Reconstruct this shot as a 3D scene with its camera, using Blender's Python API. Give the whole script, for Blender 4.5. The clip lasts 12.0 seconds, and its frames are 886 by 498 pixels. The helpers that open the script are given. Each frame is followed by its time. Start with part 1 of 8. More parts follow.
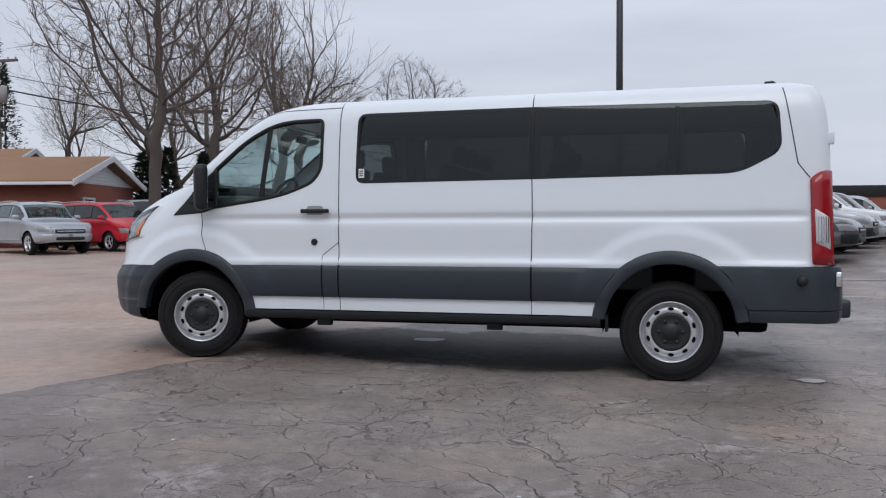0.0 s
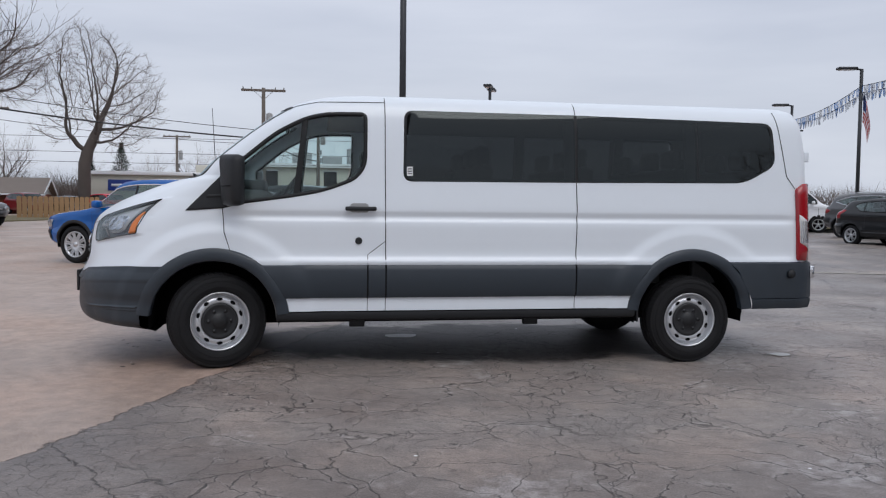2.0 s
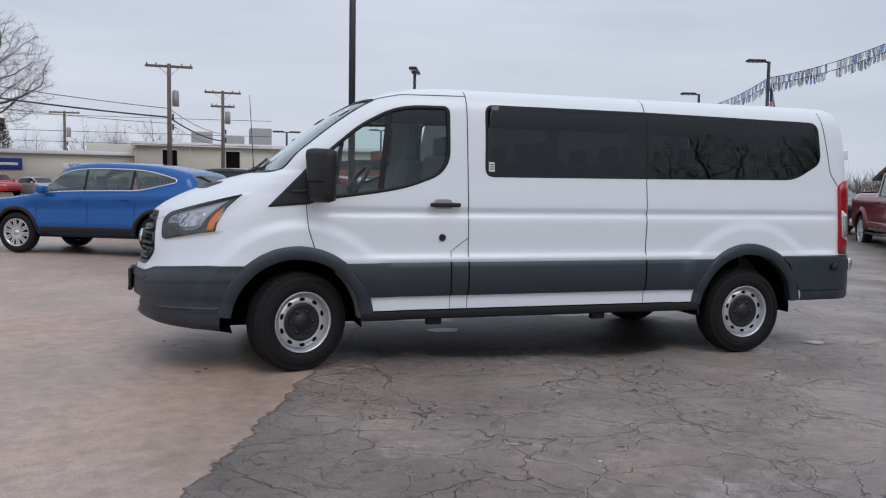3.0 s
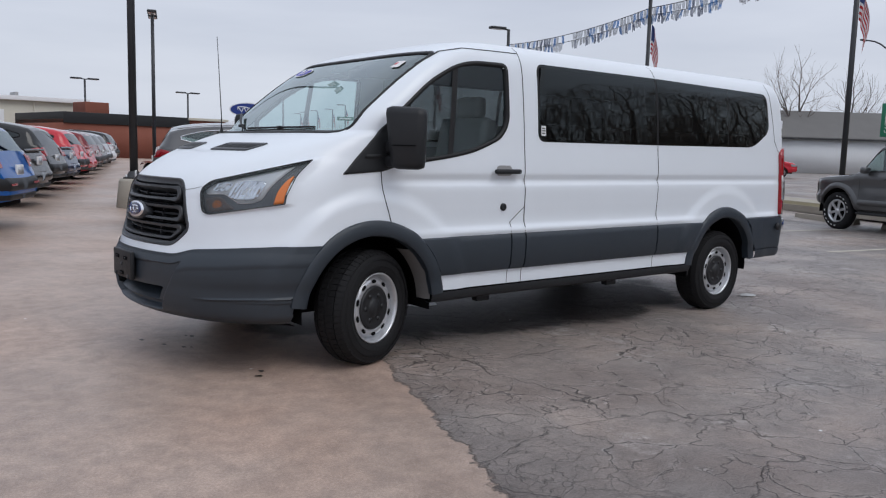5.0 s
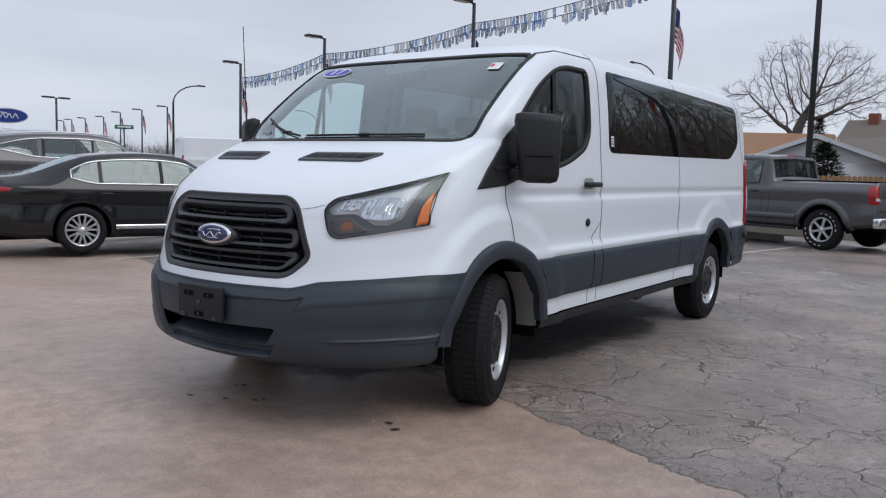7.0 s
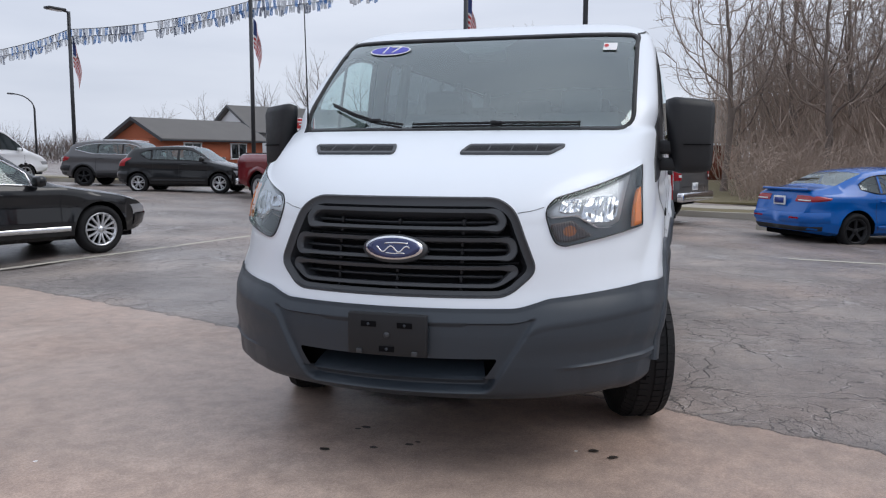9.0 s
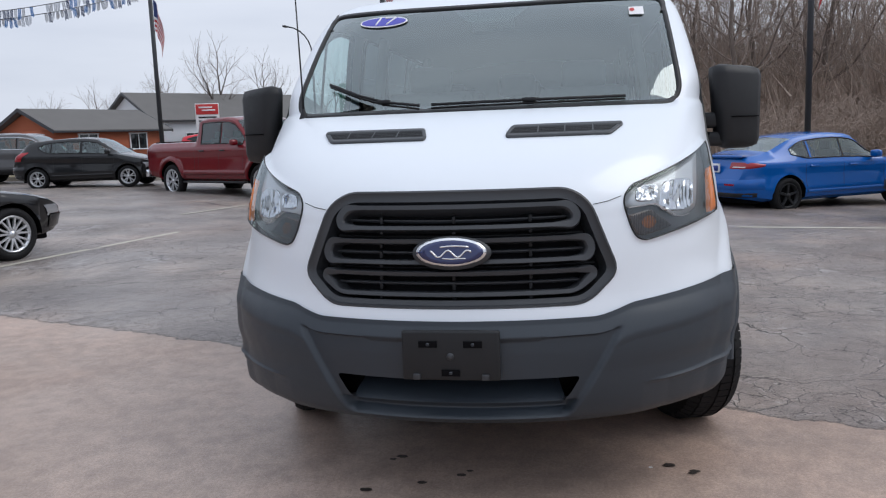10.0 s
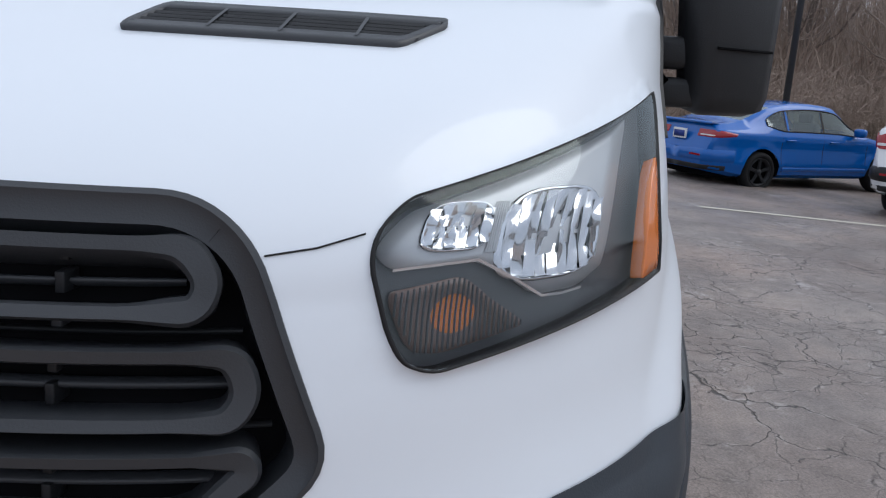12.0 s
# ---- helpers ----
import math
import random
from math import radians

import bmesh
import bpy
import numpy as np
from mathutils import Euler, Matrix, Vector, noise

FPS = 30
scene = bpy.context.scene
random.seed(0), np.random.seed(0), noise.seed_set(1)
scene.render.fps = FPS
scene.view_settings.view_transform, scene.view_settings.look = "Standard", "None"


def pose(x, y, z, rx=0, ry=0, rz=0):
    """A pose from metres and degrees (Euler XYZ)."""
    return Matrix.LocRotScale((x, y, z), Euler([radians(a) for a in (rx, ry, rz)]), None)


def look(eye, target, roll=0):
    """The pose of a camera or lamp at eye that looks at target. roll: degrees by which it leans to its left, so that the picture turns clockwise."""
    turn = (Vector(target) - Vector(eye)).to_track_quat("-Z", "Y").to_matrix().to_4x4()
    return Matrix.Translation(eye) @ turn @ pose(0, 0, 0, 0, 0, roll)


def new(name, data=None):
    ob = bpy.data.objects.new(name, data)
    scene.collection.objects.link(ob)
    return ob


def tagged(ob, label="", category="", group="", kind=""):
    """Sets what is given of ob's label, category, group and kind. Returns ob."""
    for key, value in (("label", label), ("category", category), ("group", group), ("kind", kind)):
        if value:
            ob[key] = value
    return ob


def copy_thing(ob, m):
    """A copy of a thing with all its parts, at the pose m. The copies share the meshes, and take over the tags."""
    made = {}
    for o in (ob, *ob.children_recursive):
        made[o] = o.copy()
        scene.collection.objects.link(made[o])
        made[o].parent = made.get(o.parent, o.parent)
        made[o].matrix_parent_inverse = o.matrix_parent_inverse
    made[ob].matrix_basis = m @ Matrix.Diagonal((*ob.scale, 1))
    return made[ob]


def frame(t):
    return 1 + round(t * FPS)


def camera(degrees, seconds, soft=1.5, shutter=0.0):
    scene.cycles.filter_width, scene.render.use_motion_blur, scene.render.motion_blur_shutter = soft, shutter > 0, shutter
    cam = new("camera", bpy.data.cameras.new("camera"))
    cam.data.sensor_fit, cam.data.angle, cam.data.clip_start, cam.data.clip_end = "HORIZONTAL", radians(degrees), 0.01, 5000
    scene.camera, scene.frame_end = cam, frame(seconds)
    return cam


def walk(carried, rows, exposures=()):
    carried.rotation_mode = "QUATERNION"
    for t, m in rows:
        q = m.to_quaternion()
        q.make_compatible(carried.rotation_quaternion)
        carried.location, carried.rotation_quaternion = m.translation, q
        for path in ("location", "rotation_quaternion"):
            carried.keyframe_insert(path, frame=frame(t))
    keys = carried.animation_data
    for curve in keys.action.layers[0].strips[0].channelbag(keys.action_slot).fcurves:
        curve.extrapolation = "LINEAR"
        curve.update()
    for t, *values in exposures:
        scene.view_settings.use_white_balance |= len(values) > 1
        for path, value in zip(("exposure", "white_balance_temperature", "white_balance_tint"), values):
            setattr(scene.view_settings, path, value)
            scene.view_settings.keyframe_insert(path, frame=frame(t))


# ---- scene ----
cam = camera(57.7, 12.0, soft=1.2)
PATH = [
    (0, (3.59, -6.875, 1.15), (3.096, -4.938, 1.08), -0.3),
    (0.5, (2.877, -7.107, 1.171), (2.578, -5.131, 1.105), -0.3),
    (1, (2.147, -7.18, 1.196), (2.05, -5.184, 1.118), -0.6),
    (1.5, (1.416, -7.203, 1.221), (1.547, -5.21, 1.126), -0.3),
    (2, (0.676, -7.091, 1.253), (1.006, -5.121, 1.148), 0.6),
    (2.5, (-0.063, -6.974, 1.298), (0.415, -5.036, 1.177), 0.6),
    (3, (-0.707, -6.678, 1.349), (-0.115, -4.773, 1.2), 0.9),
    (3.5, (-1.336, -6.347, 1.361), (-0.582, -4.505, 1.167), 1.5),
    (5.5, (-3.01, -4.513, 1.33), (-1.626, -3.086, 1.115), 1.1),
    (6, (-3.246, -4.012, 1.295), (-1.754, -2.692, 1.114), 0.8),
    (6.5, (-3.478, -3.622, 1.299), (-1.93, -2.368, 1.122), 1.1),
    (7, (-3.678, -3.211, 1.301), (-2.051, -2.064, 1.105), 1.5),
    (7.5, (-3.87, -2.74, 1.295), (-2.182, -1.685, 1.098), 1.2),
    (9.5, (-4.096, -0.673, 1.334), (-2.155, -0.256, 1.086), -0.9),
    (10, (-3.727, -0.426, 1.349), (-1.776, -0.09, 1.069), -2.1),
    (10.5, (-3.235, -0.272, 1.314), (-1.273, -0.055, 0.996), -0.6),
    (11, (-2.724, -0.328, 1.289), (-0.76, -0.189, 0.94), 0.9),
    (11.5, (-2.253, -0.542, 1.304), (-0.299, -0.368, 0.912), 2.3),
    (12, (-1.76, -0.756, 1.302), (0.180, -0.524, 0.87), 3.7),
]
walk(cam, [(t, look(eye, target, roll)) for t, eye, target, roll in PATH],
     [(0.0, 0.16, 6350, 10), (3.5, 0.15, 6350, 10), (5.5, 0.19, 6350, 10), (7.5, 0.21, 6300, 10), (9.5, 0.38, 6350, 10), (10.5, 0.38, 6300, 9), (11.5, 0.36, 6200, 9), (12.0, 0.26, 6200, 9)])

# ---- light: overcast sky, weak wide sun ----
world = bpy.data.worlds.new("overcast")
scene.world = world
world.use_nodes = True
wn, wl = world.node_tree.nodes, world.node_tree.links
wn.clear()
w_out = wn.new("ShaderNodeOutputWorld")
w_bg = wn.new("ShaderNodeBackground")
w_sky = wn.new("ShaderNodeTexSky")
w_sky.sky_type = "NISHITA"
w_sky.sun_disc = False
w_sky.sun_elevation, w_sky.sun_rotation = radians(51), radians(169)
w_sky.air_density, w_sky.dust_density = 1.5, 4.0
w_sky_dim = wn.new("ShaderNodeVectorMath")
w_sky_dim.operation = "SCALE"
w_sky_dim.inputs["Scale"].default_value = 0.1
w_tc = wn.new("ShaderNodeTexCoord")
w_sep = wn.new("ShaderNodeSeparateXYZ")
w_grad = wn.new("ShaderNodeValToRGB")   # cloud deck: dimmer at the horizon, brighter overhead
w_grad.color_ramp.elements[0].position, w_grad.color_ramp.elements[0].color = 0.0, (0.60, 0.635, 0.71, 1)
w_grad.color_ramp.elements[1].position, w_grad.color_ramp.elements[1].color = 1.0, (0.86, 0.915, 1.02, 1)
mid = w_grad.color_ramp.elements.new(0.3)
mid.color = (0.58, 0.61, 0.705, 1)
w_map = wn.new("ShaderNodeMapping")
w_map.inputs["Scale"].default_value = (1.2, 1.2, 7.0)
w_noise = wn.new("ShaderNodeTexNoise")
w_noise.inputs["Scale"].default_value, w_noise.inputs["Detail"].default_value = 1.6, 5
w_ramp = wn.new("ShaderNodeValToRGB")
w_ramp.color_ramp.elements[0].position, w_ramp.color_ramp.elements[0].color = 0.3, (0.86, 0.87, 0.89, 1)
w_ramp.color_ramp.elements[1].position, w_ramp.color_ramp.elements[1].color = 0.7, (1.1, 1.09, 1.07, 1)
w_mul = wn.new("ShaderNodeMix")
w_mul.data_type, w_mul.blend_type = "RGBA", "MULTIPLY"
w_mul.inputs["Factor"].default_value = 1.0
w_mix = wn.new("ShaderNodeMix")
w_mix.data_type = "RGBA"
w_mix.inputs["Factor"].default_value = 0.92
wl.new(w_tc.outputs["Generated"], w_sep.inputs[0])
wl.new(w_sep.outputs["Z"], w_grad.inputs[0])
wl.new(w_tc.outputs["Generated"], w_map.inputs[0])
wl.new(w_map.outputs[0], w_noise.inputs["Vector"])
wl.new(w_noise.outputs["Fac"], w_ramp.inputs[0])
wl.new(w_grad.outputs[0], w_mul.inputs["A"])
wl.new(w_ramp.outputs[0], w_mul.inputs["B"])
wl.new(w_sky.outputs[0], w_sky_dim.inputs[0])
wl.new(w_sky_dim.outputs[0], w_mix.inputs["A"])
wl.new(w_mul.outputs["Result"], w_mix.inputs["B"])
wl.new(w_mix.outputs["Result"], w_bg.inputs["Color"])
wl.new(w_bg.outputs[0], w_out.inputs[0])
w_bg.inputs["Strength"].default_value = 1.0
sun = new("sun", bpy.data.lights.new("sun", "SUN"))
sun.data.energy, sun.data.angle, sun.data.color = 0.7, radians(35), (1.0, 0.97, 0.93)
sun.matrix_world = look((3, -15, 19), (0, 0, 0))

# ---- materials ----
def shade(name, color, rough=0.5, metal=0.0, coat=0.0, noise_scale=0.0, amount=0.0, bump=0.0, bump_scale=0.0, spec=0.5, rand=0.0):
    """A principled material with colour variation at two scales and fine relief."""
    m = bpy.data.materials.new(name)
    m.use_nodes = True
    n, l = m.node_tree.nodes, m.node_tree.links
    b = n["Principled BSDF"]
    b.inputs["Base Color"].default_value = (*color, 1)
    b.inputs["Roughness"].default_value, b.inputs["Metallic"].default_value = rough, metal
    b.inputs["Coat Weight"].default_value, b.inputs["Coat Roughness"].default_value = coat, 0.04
    b.inputs["Specular IOR Level"].default_value = spec
    tc = n.new("ShaderNodeTexCoord")
    if amount:
        big, fine = n.new("ShaderNodeTexNoise"), n.new("ShaderNodeTexNoise")
        big.inputs["Scale"].default_value, fine.inputs["Scale"].default_value = noise_scale, noise_scale * 11
        big.inputs["Detail"].default_value, fine.inputs["Detail"].default_value = 4, 3
        add, mul, mix = n.new("ShaderNodeMath"), n.new("ShaderNodeMath"), n.new("ShaderNodeHueSaturation")
        add.operation, mul.operation = "ADD", "MULTIPLY_ADD"
        l.new(tc.outputs["Object"], big.inputs["Vector"])
        l.new(tc.outputs["Object"], fine.inputs["Vector"])
        l.new(big.outputs["Fac"], add.inputs[0])
        l.new(fine.outputs["Fac"], add.inputs[1])
        l.new(add.outputs[0], mul.inputs[0])
        mul.inputs[1].default_value, mul.inputs[2].default_value = amount, 1 - amount
        mix.inputs["Color"].default_value = (*color, 1)
        l.new(mul.outputs[0], mix.inputs["Value"])
        if rand:
            oi, rm = n.new("ShaderNodeObjectInfo"), n.new("ShaderNodeMath")
            rm.operation = "MULTIPLY_ADD"
            rm.inputs[1].default_value, rm.inputs[2].default_value = rand, 0.5 - rand / 2
            l.new(oi.outputs["Random"], rm.inputs[0])
            l.new(rm.outputs[0], mix.inputs["Hue"])
        l.new(mix.outputs[0], b.inputs["Base Color"])
        rr = n.new("ShaderNodeMath")
        rr.operation = "MULTIPLY_ADD"
        rr.inputs[1].default_value, rr.inputs[2].default_value = 0.18, max(rough - 0.09, 0)
        l.new(fine.outputs["Fac"], rr.inputs[0])
        l.new(rr.outputs[0], b.inputs["Roughness"])
    if bump:
        t2, bp = n.new("ShaderNodeTexNoise"), n.new("ShaderNodeBump")
        t2.inputs["Scale"].default_value, t2.inputs["Detail"].default_value = bump_scale, 4
        bp.inputs["Strength"].default_value, bp.inputs["Distance"].default_value = bump, 0.01
        l.new(tc.outputs["Object"], t2.inputs["Vector"])
        l.new(t2.outputs["Fac"], bp.inputs["Height"])
        l.new(bp.outputs[0], b.inputs["Normal"])
    return m


def glass(name, tint, rough=0.0, gloss=1.0):
    """A thin pane: tinted see-through with a Fresnel mirror on it."""
    m = bpy.data.materials.new(name)
    m.use_nodes = True
    n, l = m.node_tree.nodes, m.node_tree.links
    n.clear()
    out, tr, gl, mx, fr, mu = (n.new("ShaderNode" + k) for k in ("OutputMaterial", "BsdfTransparent", "BsdfGlossy", "MixShader", "LayerWeight", "Math"))
    tr.inputs[0].default_value = (*tint, 1)
    gl.inputs["Roughness"].default_value = rough
    gl.inputs["Color"].default_value = (0.88, 0.97, 0.98, 1)
    pw = n.new("ShaderNodeMath")
    pw.operation, mu.operation = "POWER", "MULTIPLY_ADD"
    pw.inputs[1].default_value = 4.0
    mu.inputs[1].default_value, mu.inputs[2].default_value = 0.9, 0.045 * gloss
    mu.use_clamp = True
    l.new(fr.outputs["Facing"], pw.inputs[0])
    l.new(pw.outputs[0], mu.inputs[0])
    l.new(mu.outputs[0], mx.inputs[0])
    l.new(tr.outputs[0], mx.inputs[1])
    l.new(gl.outputs[0], mx.inputs[2])
    l.new(mx.outputs[0], out.inputs[0])
    return m


def paint(name, color, flake=0.0):
    return shade(name, color, 0.45, flake, 0.9, 0.9, 0.03, spec=0.1)


M_WHITE = shade("white_paint", (0.735, 0.775, 0.82), 0.35, 0, 0.35, 0.7, 0.02)
M_CLAD = shade("grey_cladding", (0.021, 0.029, 0.039), 0.45, 0, 0, 1.5, 0.10, 0.10, 350, spec=0.55)
M_BLACK = shade("black_plastic", (0.014, 0.015, 0.017), 0.5, 0, 0, 3, 0.12, 0.1, 300, spec=0.35)
M_GRILLE = shade("grille_plastic", (0.034, 0.037, 0.042), 0.45, 0, 0, 3, 0.08, 0.08, 350)
# paler than the wheel well: light on the liner's lip, put into the colour
M_LINER = shade("arch_liner", (0.15, 0.145, 0.14), 0.8, 0, 0, 8, 0.3)
# near-black for hollows and hidden parts: shade of wells, holes and gaps as colour
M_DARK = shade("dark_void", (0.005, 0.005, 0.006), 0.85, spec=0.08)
M_RUBBER = shade("tyre_rubber", (0.011, 0.011, 0.012), 0.75, 0, 0, 6, 0.18, 0.25, 90, spec=0.25)
M_SEAL = shade("rubber_seal", (0.011, 0.011, 0.012), 0.5, spec=0.3)
M_STEEL = shade("steel_rim", (0.60, 0.61, 0.63), 0.34, 0.7, 0, 7, 0.14)
M_CHROME = shade("chrome", (0.75, 0.76, 0.78), 0.12, 1.0)
M_ALLOY = shade("alloy", (0.62, 0.63, 0.65), 0.28, 0.8)
M_CAP = shade("hub_cap", (0.009, 0.0095, 0.011), 0.5, 0, 0, 9, 0.12)
M_GLASS = glass("clear_glass", (0.78, 0.87, 0.86))
M_SCREEN = glass("windscreen_glass", (0.60, 0.73, 0.72), 0.0, 3.8)
M_TINT = glass("privacy_glass", (0.085, 0.092, 0.096), 0.0, 0.9)
M_CARGLASS = shade("car_glass", (0.010, 0.016, 0.018), 0.03, 0.0, 0.0, spec=0.5)
M_CARPANE = glass("car_window", (0.50, 0.60, 0.57), 0.0, 2.2)
M_CARDARK = glass("dark_car_window", (0.10, 0.12, 0.12), 0.0, 0.9)
M_CARLAMP = shade("car_lamp", (0.34, 0.35, 0.37), 0.12, 0.3, 0.5, 30, 0.2)
M_LENS = glass("lamp_lens", (0.88, 0.90, 0.92), 0.0, 0.8)
M_REFLECT = shade("reflector", (0.62, 0.63, 0.65), 0.12, 1.0, 0, 40, 0.15)
M_BEZEL = shade("lamp_bezel", (0.50, 0.51, 0.52), 0.36, 0.3, 0, 20, 0.08)
M_LAMPGREY = shade("lamp_housing", (0.085, 0.087, 0.092), 0.38, 0.2, 0, 20, 0.08)
M_AMBER = shade("amber_lens", (0.62, 0.17, 0.03), 0.15, 0, 0.5, 20, 0.1)
M_RED = shade("red_lens", (0.30, 0.004, 0.010), 0.15, 0, 0.3, 20, 0.08)
M_WHITE_LENS = shade("white_lens", (0.62, 0.60, 0.60), 0.15, 0, 0.8, 30, 0.2, 0.4, 120)
M_BLUE = shade("badge_blue", (0.012, 0.022, 0.10), 0.22, 0.2, 0.8)
M_SEAT = shade("grey_cloth", (0.13, 0.13, 0.135), 0.85, 0, 0, 8, 0.15, 0.2, 200)
M_TRIM = shade("interior_trim", (0.30, 0.30, 0.30), 0.7, 0, 0, 4, 0.08)
M_DASH = shade("dash_plastic", (0.045, 0.047, 0.05), 0.6, 0, 0, 5, 0.1)
M_WIRE = shade("cable", (0.03, 0.03, 0.032), 0.6)
M_POLE = shade("painted_pole", (0.035, 0.037, 0.042), 0.45, 0.2, 0, 3, 0.15)
M_WOODPOLE = shade("pole_wood", (0.13, 0.11, 0.095), 0.85, 0, 0, 2, 0.25, 0.3, 30)
M_CONCRETE = shade("concrete", (0.36, 0.33, 0.28), 0.9, 0, 0, 2.5, 0.22, 0.4, 40)
M_BARK = shade("bark", (0.085, 0.071, 0.064), 0.9, 0, 0, 1.2, 0.3, 0.4, 12)
M_BRUSH = shade("dry_brush", (0.36, 0.28, 0.23), 0.9, 0, 0, 0.5, 0.3)
M_TWIG = shade("twigs", (0.145, 0.115, 0.103), 0.9, 0, 0, 0.6, 0.25)
M_WOODBARK = shade("thicket_bark", (0.17, 0.137, 0.118), 0.9, 0, 0, 1.2, 0.3, 0.4, 12)
M_WOODTWIG = shade("thicket_twigs", (0.30, 0.24, 0.205), 0.9, 0, 0, 0.6, 0.25)
M_EVERGREEN = shade("evergreen", (0.022, 0.034, 0.02), 0.85, 0, 0, 1.5, 0.4)
M_BRICK = shade("brick", (0.22, 0.075, 0.05), 0.9, 0, 0, 1.2, 0.22, 0.3, 18)
M_ORANGE_BRICK = shade("orange_brick", (0.36, 0.105, 0.05), 0.9, 0, 0, 1.2, 0.18, 0.3, 18)
M_ROOF_TAN = shade("tan_shingles", (0.27, 0.155, 0.09), 0.9, 0, 0, 0.9, 0.22, 0.3, 20)
M_ROOF_GREY = shade("grey_shingles", (0.13, 0.125, 0.12), 0.9, 0, 0, 0.9, 0.2, 0.3, 20)
M_ROOF_BROWN = shade("brown_shingles", (0.17, 0.14, 0.12), 0.9, 0, 0, 0.9, 0.2, 0.3, 20)
M_SIDING = shade("white_siding", (0.66, 0.68, 0.70), 0.6, 0, 0, 1.1, 0.06)
M_CREAM = shade("cream_wall", (0.52, 0.50, 0.43), 0.8, 0, 0, 0.35, 0.1)
M_SNOWROOF = shade("pale_roof", (0.74, 0.75, 0.77), 0.7, 0, 0, 0.2, 0.08)
M_CEDAR = shade("cedar_fence", (0.36, 0.22, 0.11), 0.8, 0, 0, 1.0, 0.2)
M_LINE = shade("line_paint", (0.48, 0.45, 0.38), 0.75, 0, 0, 3.5, 0.45)
M_PATCH = shade("pale_spill", (0.55, 0.55, 0.55), 0.6, 0, 0, 18, 0.25)
M_OIL = shade("oil_spot", (0.035, 0.027, 0.023), 0.5, 0, 0, 25, 0.2)
M_FLAG_RED = shade("flag_red", (0.42, 0.025, 0.03), 0.8)
M_FLAG_WHITE = shade("flag_white", (0.66, 0.66, 0.68), 0.8)
M_FLAG_GREY = shade("flag_grey", (0.13, 0.14, 0.17), 0.8)
M_FLAG_BLUE = shade("flag_blue", (0.03, 0.05, 0.16), 0.8)
M_PEN_BLUE = shade("pennant_blue", (0.06, 0.2, 0.5), 0.5)
M_PEN_SILVER = shade("pennant_silver", (0.5, 0.52, 0.55), 0.35, 0.4)
M_PEN_NAVY = shade("pennant_navy", (0.06, 0.08, 0.14), 0.5)
M_GREEN = shade("sign_green", (0.01, 0.16, 0.085), 0.5)
M_SIGN_RED = shade("sign_red", (0.5, 0.03, 0.03), 0.5)
M_SIGN_WHITE = shade("sign_white", (0.75, 0.75, 0.75), 0.5)
M_SIGN_BLUE = shade("sign_blue", (0.01, 0.035, 0.22), 0.4)
M_STICKER_BLUE = shade("sticker_blue", (0.05, 0.05, 0.42), 0.4)


